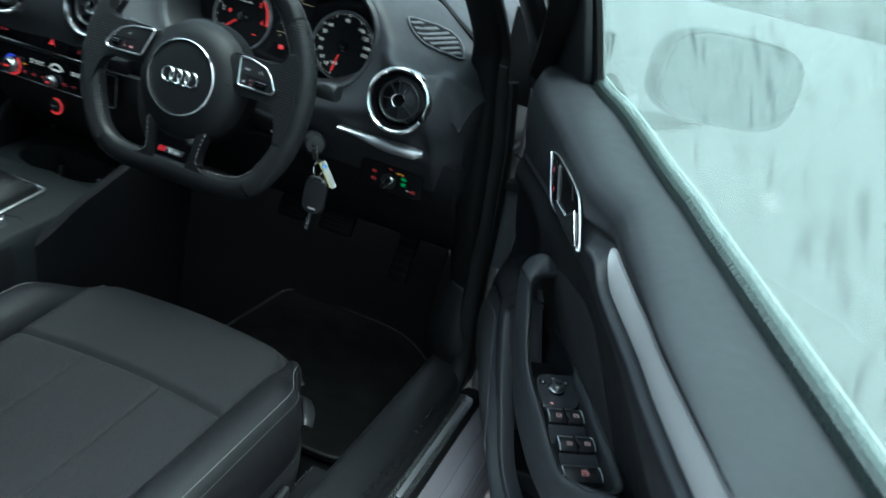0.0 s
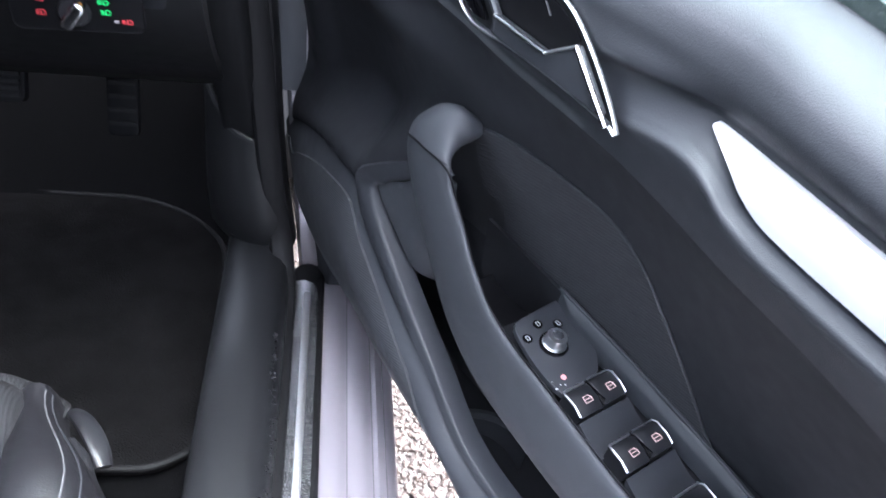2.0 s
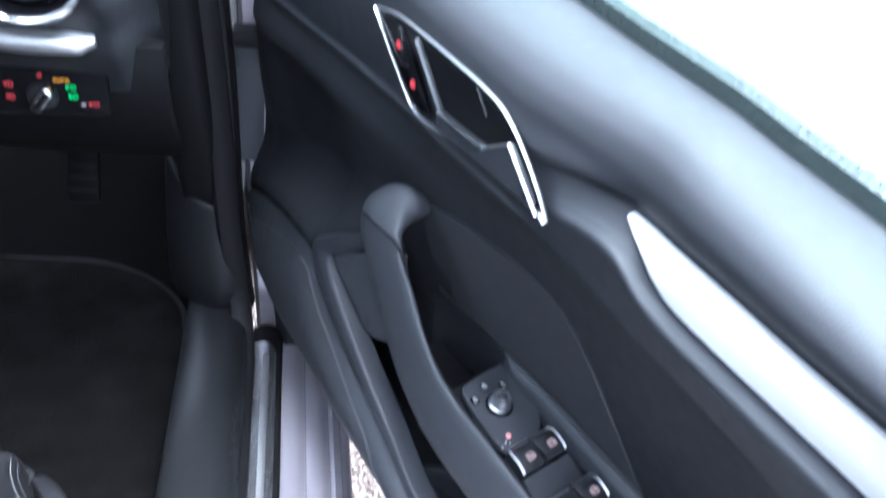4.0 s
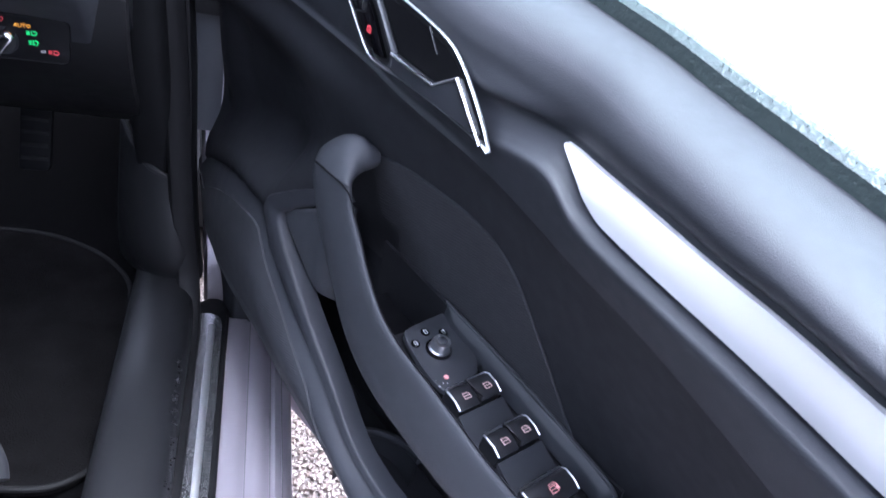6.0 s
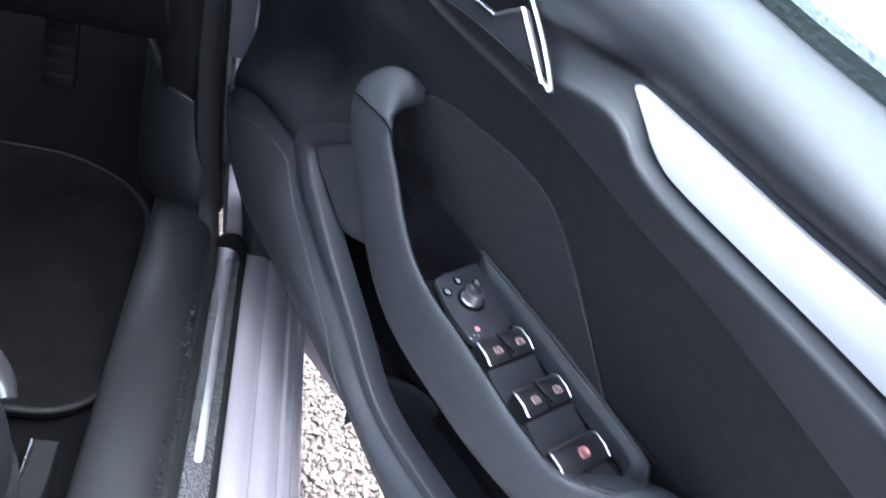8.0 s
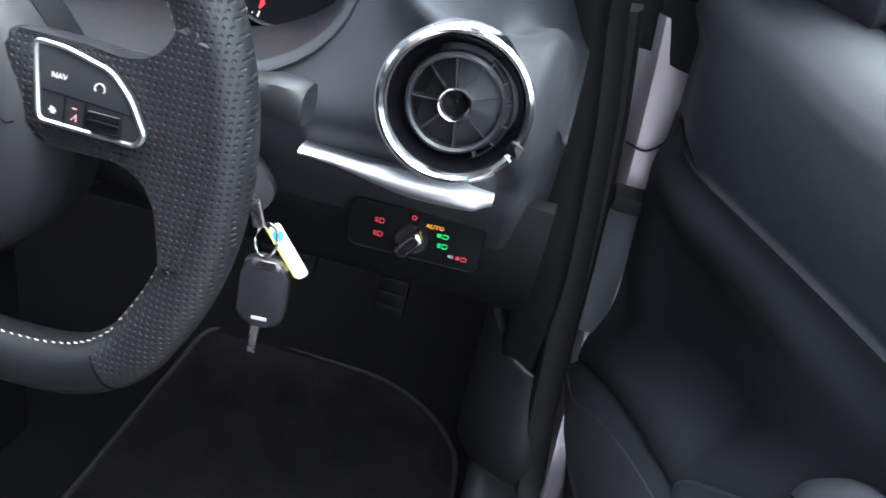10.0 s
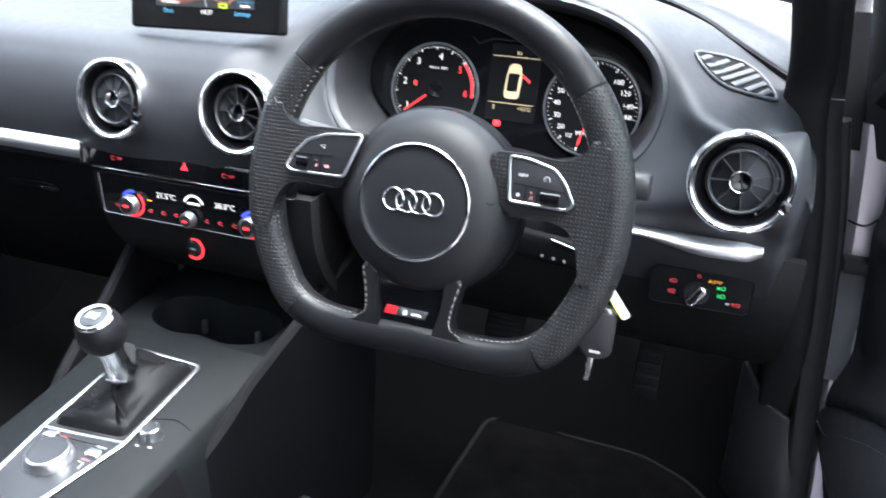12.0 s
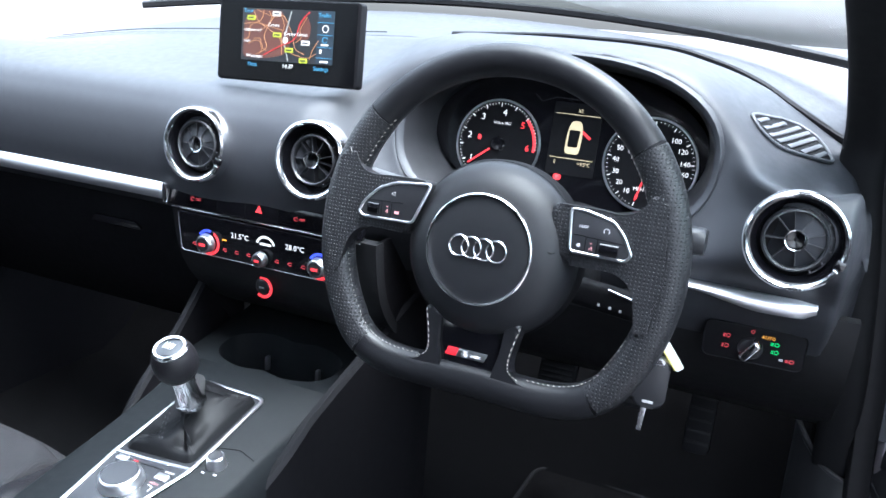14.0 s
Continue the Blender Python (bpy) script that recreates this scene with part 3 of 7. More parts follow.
# water beads along the trim
drops = []
SEAM = surface("sill_sealant", (0.16, 0.15, 0.165), 0.4, grain=None)
seam_line = [(0.8627, 0.3492), (0.8905, 0.3432), (0.9045, 0.3425)]
for x, z in seam_line:
    part("sill_seam", tube([(x, y, z + 0.0006) for y in steps(0.50, -1.8, 12)], 0.0006, 6), SEAM, car, "thin seam along the sill")
for i in range(170):
    y = rng.uniform(-0.35, 0.22)
    x = min(0.7885, 0.7835 + rng.normal(0, 0.0016) + 0.002 * math.sin(y * 23))
    r = rng.uniform(0.0006, 0.0019)
    drops.append(lathe([(0, r * 0.5), (r * 0.7, r * 0.35), (r, 0)], at(x, y, 0.366 + 0.040 * (1 - ((x - 0.748) / 0.042) ** 3) ** (1 / 3) - 0.0004), 8))
beads = part("water_bead", join(*drops), GLOSSY, car, "water beads on the sill trim")
beads["kind"] = "stuff"

# floor, bulkhead and plain closing walls
def floor_at(x, y):
    z = 0.285 + 0.35 * ease(y, 0.55, 1.0) + 0.02 * ease(abs(x - 0.45), 0.22, 0.3)
    return Vector((x, y, z))


part("carpet", sheet(floor_at, steps(-0.74, 0.72, 24), steps(-1.9, 1.0, 40), (0, 0, -0.03)), CARPET, car, "black carpet floor")
part("bulkhead", box((-0.78, 0.98, 0.2), (0.80, 1.02, 1.02)), DARK, car)
part("kick_panel", sheet(lambda y, z: Vector((0.745 - 0.02 * math.sin((z - 0.3) * 4), y, z)), steps(0.44, 0.99, 8), steps(0.30, 0.80, 8), (0.012, 0, 0)), SHADED, car)
HEADLINER = surface("black_headliner", (0.03, 0.03, 0.032), 0.9, grain=(1500, 0.4, 0.0005))
part("roof", sheet(lambda x, y: Vector((x, y, 1.455 - 0.10 * (x / 0.56) ** 4 - 0.03 * ((y + 1.1) / 1.0) ** 2)), steps(-0.56, 0.56, 14), steps(-2.2, -0.22, 12), (0, 0, 0.03)), HEADLINER, car, "black headliner roof")
part("rear_wall", box((-0.74, -2.25, 0.2), (0.74, -2.2, 1.02)), CARPET, car)
part("passenger_side", box((-0.80, -2.2, 0.2), (-0.74, 1.0, 0.985)), DARK, car)
part("rear_side", box((0.74, -2.2, 0.2), (0.80, -0.95, 0.97)), PLASTIC, car)
dark_pane = pane("privacy_glass", (0.10, 0.11, 0.11))
part("rear_window", box((-0.56, -2.24, 1.0), (0.56, -2.2, 1.45)), dark_pane, car)
for x in (-0.70, 0.70):
    part("rear_side_window", sheet(lambda y, t, x=x: Vector((x - math.copysign(0.14, x) * t, y, 0.96 + 0.46 * t)), steps(-2.2, -1.0, 4), steps(0, 1, 3)), dark_pane, car)
part("centre_pillar", sweep([(0.765, -1.02, 0.3), (0.75, -1.02, 0.95), (0.60, -1.06, 1.40)], oval(0.06, 0.12, 10, 3), up=(0, 1, 0)), PLASTIC, car)
part("bonnet", sheet(lambda x, y: Vector((x, y, 1.005 - 0.16 * ease(y, 1.0, 2.0) - 0.05 * (x / 0.8) ** 4)), steps(-0.8, 0.8, 12), steps(0.99, 2.0, 10), (0, 0, -0.03)), PAINT, car, "pale lilac bonnet")
part("nose", box((-0.82, 1.0, 0.2), (0.82, 1.98, 0.80), 0.06, 3), PAINT, car)
for x in (-0.80, 0.80):
    for y in (1.25, -1.40):
        m = face((x, y, 0.31), (0, 1, 0), (0, 0, 1))
        wheel = part("wheel", lathe([(0.0, 0.05), (0.17, 0.06), (0.20, 0.07), (0.21, 0.08), (0.21, -0.1), (0.0, -0.1)], m, 28), SATIN, car, "silver road wheel")
        part("tyre", lathe([(0.21, 0.09), (0.285, 0.10), (0.308, 0.08), (0.31, 0.0), (0.308, -0.09), (0.285, -0.11), (0.21, -0.10)], m, 32), RUBBER, wheel, "black tyre")
# windscreen and its black lower edge
def screen_at(x, t):
    base = Vector((x, 0.83 - 0.16 * (x / 0.66) ** 2, 1.108 - 0.048 * (x / 0.66) ** 2))
    top = Vector((x * 0.80, -0.22 - 0.05 * (x / 0.66) ** 2, 1.435 - 0.06 * (x / 0.66) ** 2))
    p = base.lerp(top, t)
    p.z += 0.05 * math.sin(math.pi * t)
    return p


screen = part("windscreen", sheet(screen_at, steps(-0.66, 0.71, 16), steps(0, 1, 10)), GLASS, car, "clear windscreen")
screen.visible_shadow = False
lower = [screen_at(x, 0.0) + Vector((0, 0.0, 0.006)) for x in steps(-0.68, 0.70, 28)]
part("screen_edge", sweep(lower, oval(0.03, 0.015, 8, 3)), RUBBER, car, "black lower edge of the windscreen")
side = part("passenger_window", sheet(lambda y, t: Vector((-0.76 + 0.2 * t, y - 0.1 * t, 0.985 + 0.42 * t)), steps(-1.0, 0.35, 6), steps(0, 1, 4)), GLASS, car)
side.visible_shadow = False

# ---- floor mat and pedals ----
outline = soften([(0.28, 0.102), (0.660, 0.102), (0.702, 0.132), (0.700, 0.40), (0.690, 0.50), (0.640, 0.565), (0.56, 0.61), (0.28, 0.62)], 0.04, 6)
mat = thing("floor_mat", at(0.5, 0.35, 0.29), "black pile floor mat with a bound edge", "floor mat")
part("mat_body", slab(outline, at(0, 0, 0.294), 0.012, 0.004), MATPILE, mat)
part("binding", tube([(x, y, 0.3055) for x, y in outline], 0.0038, 8, True), BINDING, mat, "black bound mat edge")

def pedal(name, x, y, z, w, h, lean, label):
    ob = thing(name, at(x, y + 0.1, 0.30), label, "pedal", "pedals")
    m = face((x, y, z), (1, 0, 0), (0, lean, 1))
    part("pad", slab(rounded(w, h, 0.008), m, 0.012, 0.003), DARK, ob)
    for i in range(-2, 3):
        part("ridge", slab([(-w * 0.42, i * h * 0.17 - 0.0025), (w * 0.42, i * h * 0.17 - 0.0025), (w * 0.42, i * h * 0.17 + 0.0025), (-w * 0.42, i * h * 0.17 + 0.0025)], m @ at(0, 0, 0.012), 0.003, 0.001), RUBBER, ob)
    part("arm", tube(curve_through([(x, y + 0.01, z), (x, y + 0.10, z + 0.05), (x, y + 0.2, z + 0.2)], 5), 0.008, 8), DARK, ob)
    return ob


pedal("brake_pedal", 0.437, 0.47, 0.565, 0.072, 0.05, 0.5, "black rubber brake pedal in the dark footwell")
pedal("accelerator_pedal", 0.548, 0.60, 0.485, 0.042, 0.11, 0.35, "black rubber accelerator pedal above the mat")
pedal("clutch_pedal", 0.335, 0.47, 0.565, 0.06, 0.05, 0.5, "black rubber clutch pedal in the dark footwell")


# ---- driver's door, open by about thirty degrees ----
# door space: first axis from the hinge to the rear edge, second outwards, third up
DOOR = at(0.83, 0.45, 0.0) @ pose(0, 0, 0, 0, 0, -59.0)
door = thing("car_door", DOOR, "open driver's door with black trim, wet window and lilac outside", "car door", local=True)
# height and depth of the belt line under the window
BELT = [(-0.03, 0.975), (0.10, 0.995), (0.18, 0.993), (0.223, 0.987), (0.26, 0.981), (0.304, 0.977), (0.352, 0.9725), (0.47, 0.955), (0.52, 0.949), (0.571, 0.944), (0.614, 0.939), (0.653, 0.932), (0.70, 0.925), (0.869, 0.899), (1.04, 0.870)]
BELTN = [(-0.03, -0.052), (0.18, -0.058), (0.304, -0.061), (0.352, -0.066), (0.47, -0.077), (0.52, -0.084), (0.571, -0.091), (0.653, -0.098), (0.711, -0.104), (0.869, -0.118), (1.04, -0.130)]
CREASE = [(0.0, 0.86), (0.30, 0.856), (0.39, 0.852), (0.45, 0.846), (0.55, 0.841), (0.604, 0.833), (0.644, 0.826), (0.705, 0.818), (0.835, 0.796), (1.04, 0.76)]
WALL = [(-0.02, -0.048), (0.0, -0.055), (0.12, -0.095), (0.25, -0.125), (0.40, -0.150), (0.60, -0.158), (1.04, -0.150)]


# bright strip: height and depth of its upper and lower edge
ZT = [(0.54, 0.893), (0.60, 0.8870), (0.646, 0.8857), (0.691, 0.883), (0.73, 0.8807), (0.765, 0.880), (0.796, 0.8783), (0.816, 0.8766), (1.02, 0.862)]
NT = [(0.54, -0.150), (0.60, -0.1535), (0.613, -0.1555), (0.646, -0.1635), (0.691, -0.172), (0.73, -0.1795), (0.765, -0.1865), (0.796, -0.193), (0.816, -0.197), (1.02, -0.225)]
ZL = [(0.54, 0.885), (0.60, 0.880), (0.616, 0.877), (0.626, 0.8725), (0.639, 0.8645), (0.664, 0.8592), (0.709, 0.8560), (0.747, 0.8532), (0.782, 0.8500), (0.813, 0.8475), (0.833, 0.8459), (1.02, 0.830)]
NL = [(0.54, -0.158), (0.60, -0.163), (0.626, -0.166), (0.639, -0.167), (0.664, -0.171), (0.709, -0.1785), (0.747, -0.184), (0.782, -0.189), (0.813, -0.195), (0.833, -0.199), (1.02, -0.225)]


def lip_in(u):
    return 0.012 * ease(u, 0.50, 0.66) + 0.052 * ease(u, 0.60, 1.02)


# lower and upper edge of the pocket wall, and the shoulder above it
LOW = [(-0.02, 0.545), (0.0, 0.535), (0.08, 0.500), (0.17, 0.505), (0.27, 0.514), (0.36, 0.512), (0.44, 0.498), (0.51, 0.472), (0.58, 0.455), (0.80, 0.435), (1.03, 0.43)]
HIGH = [(-0.02, 0.56), (0.0, 0.575), (0.08, 0.615), (0.15, 0.640), (0.20, 0.650), (0.240, 0.653), (0.257, 0.648), (0.268, 0.632), (0.288, 0.611), (0.355, 0.581), (0.422, 0.552), (0.479, 0.514), (0.549, 0.500), (0.70, 0.491), (1.03, 0.485)]
SHOULDER = [(-0.02, 0.56), (0.0, 0.575), (0.08, 0.615), (0.15, 0.640), (0.20, 0.650), (0.240, 0.654), (0.257, 0.658), (0.268, 0.667), (0.285, 0.679), (0.31, 0.695), (0.372, 0.731), (0.43, 0.75)]


def front_in(u, z):
    k = ease(z, 0.62, 0.76)
    return ease(u, 0.05 - 0.13 * k, 0.13 + 0.04 * k)


def low_n(u, z):
    """How far in the trim stands below its crease."""
    t = lerp(u, CREASE) - z
    n = lerp(t, [(-0.01, -0.158), (0.0, -0.152), (0.008, -0.1465), (0.022, -0.1395), (0.05, -0.1275), (0.09, -0.1135), (0.15, -0.097), (0.22, -0.080), (0.32, -0.055), (0.40, -0.045), (0.47, -0.01), (0.55, 0.012)])
    n -= lip_in(u) * (1 - ease(t, 0.0, 0.20))
    n += 0.038 * ease(t, 0.012, 0.09) * (1 - ease(u, 0.18, 0.36)) * ease(u, 0.02, 0.12) + (0.016 - 0.10 * (u - 0.36)) * (1 - ease(t, 0.0, 0.05)) * (1 - ease(u, 0.45, 0.60))
    k = front_in(u, z)
    n = n * k + (1 - k) * (-0.040)
    top = lerp(u, SHOULDER)
    w = (1 - ease(z, top - 0.004, top + 0.065)) * ease(z, top - 0.03, top - 0.012) * (1 - ease(u, 0.33, 0.40))
    wall = lerp(u, WALL) + 0.003 if u < 0.257 else -0.1225
    return n + (min(n, wall) - n) * w


def upper_curve(u):
    """Section of the trim from the belt over the rounded shoulder to the crease."""
    zb, nb, c = lerp(u, BELT), lerp(u, BELTN), lerp(u, CREASE)
    k = ease(u, 0.50, 0.615)
    face_n = -0.1475 - 0.10 * (u - 0.36)
    zt, zl, nt, nl = lerp(u, ZT), lerp(u, ZL), lerp(u, NT), lerp(u, NL)
    ns = face_n * (1 - k) + (nt - 0.003 - 0.003 * ease(u, 0.62, 0.80)) * k
    zs = (zb - 0.046) * (1 - k) + (zt + 0.011) * k
    width, drop = ns - nb, zb - zs
    pts = [(nb + 0.006, zb - 0.006), (nb, zb)]
    pts += [(nb + width * math.sin(a) ** 0.64, zb - drop * (1 - math.cos(a) ** 0.64)) for a in (0.10, 0.35, 0.7, 1.05, 1.35, 1.52)]
    flat = [(face_n + 0.016 * f * f, zs + (c - zs) * f) for f in (0.15, 0.28, 0.42, 0.56, 0.70, 0.84, 0.93)]
    bed = [(ns + 0.003, zt + 0.009), (nt + 0.004, zt + 0.004), (nt + 0.004, zt), (nl + 0.004, zl), (nl - 0.004, zl - 0.0030), (nl - 0.010, zl - 0.0075), (nl * 0.5 + low_n(u, c) * 0.5 - 0.006, (zl + c) / 2 - 0.003)]
    pts += [(a * (1 - k) + b * k, p * (1 - k) + q * k) for (a, p), (b, q) in zip(flat, bed)]
    pts.append((low_n(u, c), c))
    front = front_in(u, c)
    pts = [(-0.040 * (1 - front) + n * front, z) for n, z in pts]
    return [Vector((u, p.x, p.y)) for p in curve_through([(n, z, 0) for n, z in pts], 5)]


def set_back(p):
    """The trim's front edge stands further back beside the hinges and at the foot."""
    return Vector((p.x + (0.024 * ease(p.z, 0.64, 0.76) - 0.036 * ease(p.z, 0.925, 0.965) + 0.045 * (1 - ease(p.z, 0.36, 0.50))) * (1 - ease(p.x, 0.01, 0.12)), p.y, p.z))


rows = []
for u in steps(0.010, 1.03, 190):
    c = lerp(u, CREASE)
    over = upper_curve(u)
    under = [Vector((u, low_n(u, z), z)) for z in [c - 0.001, c - 0.003, c - 0.006, c - 0.010, c - 0.015] + steps(c - 0.022, 0.30, 90)]
    rows.append(([set_back(p) for p in over], [set_back(p) for p in under]))
panel = part("trim_panel", loft([r[0] for r in rows], False, False, False), SOFT, door, "black soft-touch door trim", sharp=70)
part("lower_panel", loft([[r[0][-1]] + r[1] for r in rows], False, False, False), LOWTRIM, door, "matt black lower door panel", sharp=70)
part("outer_skin", sheet(lambda u, t: Vector((u, lerp(t, [(0, 0.02), (0.35, 0.06), (0.62, 0.055), (0.85, 0.015), (1, lerp(u, BELTN) + 0.045)]), 0.24 + t * (lerp(u, BELT) - 0.262))), steps(-0.02, 1.04, 20), steps(0, 1, 18), (0, -0.008, 0)), PAINT, door, "pale lilac outer skin")
part("door_bottom", box((-0.015, 0.005, 0.27), (1.03, 0.06, 0.30), 0.01), PAINT, door)
part("rear_edge", box((1.03, -0.02, 0.27), (1.045, 0.05, 0.86), 0.005), PAINT, door)
# body-coloured edge given dark plastic to paint the shade on it
part("front_edge", sheet(lambda z, n: Vector((-0.025, n, z)), steps(0.50, 0.95, 8), steps(-0.036, 0.03, 3), (0.012, 0, 0)), SHADED, door)

# window: wiper strip with its bristles, wet glass, frame and mirror corner
belt_line = [(u, lerp(u, BELT)) for u in steps(0.16, 1.03, 60)]
FLOCK = surface("wet_flock", (0.10, 0.13, 0.125), 0.22, grain=(300, 0.8, 0.002), spec=0.9)
WETRUBBER = surface("wet_rubber", (0.030, 0.044, 0.041), 0.22, grain=(260, 0.6, 0.0015), spec=0.9)
# pale colour paints the light caught in water along the seal
part("water_line", tube([(u, lerp(u, BELTN) + 0.0205, z + 0.0150) for u, z in belt_line], 0.0016, 6), surface("wet_edge_highlight", (0.50, 0.60, 0.58), 0.15, grain=(200, 0.3, 0.001)), door, "pale tube for the highlight on the wet edge of the seal")
part("belt_seal", sweep([(u, lerp(u, BELTN) + 0.0095, z + 0.0055) for u, z in belt_line], oval(0.021, 0.020, 8, 3)), WETRUBBER, door, "wet dark green flocked belt seal")
verts, faces = [], []
for i in range(2600):
    u = rng.uniform(0.20, 1.02)
    z = lerp(u, BELT) + 0.0115
    n = lerp(u, BELTN) + 0.009 + rng.uniform(-0.006, 0.006)
    h, w, lean = rng.uniform(0.002, 0.0055), 0.0009, rng.normal(0, 0.0018)
    b = len(verts)
    verts += [(u - w, n, z), (u + w, n, z), (u, n + 0.001, z), (u + lean, n + rng.normal(0, 0.0015), z + h)]
    faces += [(b, b + 1, b + 3), (b + 1, b + 2, b + 3), (b + 2, b, b + 3)]
me = bpy.data.meshes.new("flock")
me.from_pydata(verts, [], faces)
me.materials.append(FLOCK)
flock = new("flock", me)
flock.parent = door
SPACE[flock.name] = Matrix()
tagged(flock, "wet dark bristles of the belt seal", kind="stuff")


def glass_at(u, t):
    z = lerp(u, BELT) - 0.01 + t * 0.45
    return Vector((u + 0.02 * t, lerp(u, BELTN) + 0.018 - (0.19 + 0.5 * (lerp(u, BELTN) + 0.098)) * t + 0.02 * math.sin(math.pi * t), z))


glass = part("window_glass", sheet(glass_at, steps(0.20, 1.03, 20), steps(0, 1, 12)), WETGLASS, door, "raised side window wet with rain runs")
glass.visible_shadow = False
frame_path = curve_through([(0.02, -0.070, 0.975), (0.12, -0.10, 1.06), (0.27, -0.155, 1.18), (0.48, -0.215, 1.33), (0.72, -0.255, 1.405), (1.02, -0.262, 1.395), (1.05, -0.20, 1.2), (1.04, -0.112, 0.90)], 7)
part("window_frame", sweep(frame_path, oval(0.045, 0.05, 10, 3), up=(0, -1, 0.3)), RUBBER, door, "black window frame")
post = [glass_at(0.205, t) + Vector((0, -0.004, 0)) for t in steps(0, 0.55, 8)]
part("quarter_post", sweep(post, oval(0.026, 0.02, 8, 3), up=(0, -1, 0)), RUBBER, door, "black post before the window")
corner = [(0.03, -0.005), (0.205, 0.004), (0.23, 0.18), (0.11, 0.085)]
part("corner_cover", slab([(a, b) for a, b in soften(corner, 0.02)], face((0, -0.056, 0.985), (1, 0, 0), (0, -0.36, 1)), 0.012, 0.004), PLASTIC_FINE, door, "black mirror corner cover")
# outside mirror seen through the glass
MC = face((0.29, 0.10, 1.045), (0, 1, 0), (0, 0, 1))
housing = lathe([(0.0, -0.095), (0.05, -0.090), (0.09, -0.068), (0.112, -0.03), (0.118, 0.0), (0.112, 0.014), (0.105, 0.012)], MC, 36)
pane_of = lathe([(0.0, 0.013), (0.104, 0.013), (0.106, 0.009)], MC, 36)
for bm in (housing, pane_of):
    for v in bm.verts:
        a, b = v.co.y - 0.10, v.co.z - 1.045
        r = math.hypot(a, b)
        if r > 0:
            k = (abs(a / r) ** 3.4 + abs(b / r) ** 3.4) ** (-1 / 3.4)
            v.co.y, v.co.z = 0.10 + a * k * 0.97, 1.045 + b * k * 0.56
mirror = part("mirror_housing", housing, PLASTIC_FINE, door, "dark door mirror housing")
# dark metal colour stands in for a dim reflection in the glass
part("mirror_glass", pane_of, surface("wet_darkened_mirror", (0.10, 0.12, 0.12), 0.45, 1.0, grain=(160, 0.4, 0.002)), mirror, "rain-dulled mirror glass, darkened for a dim reflection")
part("mirror_stalk", sweep(curve_through([(0.22, -0.03, 0.955), (0.25, 0.04, 0.965), (0.27, 0.09, 0.985)], 5), oval(0.05, 0.03, 10)), PLASTIC_FINE, door)

# bright decor strip
def strip_at(v, t):
    u0 = lerp(t, [(0, 0.650), (0.08, 0.637), (0.2, 0.627), (0.4, 0.617), (0.65, 0.6095), (0.85, 0.606), (0.95, 0.606), (1, 0.609)])
    u = u0 + (1.02 - u0) * v
    n = lerp(u, NL) + (lerp(u, NT) - lerp(u, NL)) * t
    return Vector((u, n - 0.0015 * math.sin(math.pi * t) * ease(v, 0, 0.01), lerp(u, ZL) + (lerp(u, ZT) - lerp(u, ZL)) * t))


part("decor_strip", sheet(strip_at, [0, 0.003, 0.008] + steps(0.02, 1, 24), [0, 0.04, 0.1] + steps(0.2, 0.8, 8) + [0.9, 0.96, 1], (0, 0.006, 0)), SILVER, door, "bright satin silver decor strip")

# inner handle in its chrome-edged bowl, on the sloping face
HM = face((0, 0, 0), (1, 0, 0), (0, 0, 1))


def lay(bm, proud=0.0):
    """Lays what was drawn in the plane of HM on the sloping face."""
    for v in bm.verts:
        v.co.y += -0.1490 - 0.10 * (v.co.x - 0.36) - proud
    return bm


bezel = [(0.361, 0.919), (0.3833, 0.8996), (0.4033, 0.8828), (0.4217, 0.8695), (0.440, 0.867), (0.4677, 0.8685), (0.5109, 0.8682), (0.5531, 0.8655), (0.5652, 0.862), (0.5545, 0.8748), (0.5382, 0.8902), (0.521, 0.903), (0.5052, 0.9102), (0.4748, 0.9154), (0.4292, 0.9199), (0.39, 0.9226)]
loop = [(p.x, p.y) for p in curve_through([(a, b, 0) for a, b in soften(bezel, 0.003, 2)], 2, True)]
part("bowl", lay(slab(loop, HM, 0.0012)), SHADED, door, "black handle bowl")
rim_low = [(a, b) for a, b in bezel[:9]]
rim_top = [bezel[8]] + bezel[9:] + [bezel[0]]
part("bezel", lay(sweep([(p.x, -0.002, p.z) for p in curve_through([(a, 0, b) for a, b in rim_low], 4)], oval(0.0025, 0.0056, 8), up=(0, -1, 0), scale=lambda t: (0.8 + 0.3 * math.sin(math.pi * t), 1))), BEZEL, door, "satin chrome handle surround")
part("bezel_top", lay(sweep([(p.x, -0.001, p.z) for p in curve_through([(a, 0, b) for a, b in rim_top], 4)], oval(0.0016, 0.0034, 8), up=(0, -1, 0))), BEZEL, door, "thin upper edge of the handle surround")
# raised dark plate paints the shade of the hand recess
part("hollow", lay(slab(soften([(0.422, 0.9155), (0.474, 0.9115), (0.503, 0.9065), (0.519, 0.900), (0.5265, 0.8955), (0.508, 0.8825), (0.458, 0.8835), (0.438, 0.9035)], 0.004), HM @ at(0, 0, 0.0014), 0.0012)), DARK, door, "dark plate for the shade in the hand recess")
part("hollow_rib", lay(sweep([(0.486, -0.003, 0.9125), (0.492, -0.003, 0.906), (0.499, -0.003, 0.899)], oval(0.0010, 0.002, 6), up=(0, -1, 0))), PLASTIC, door)
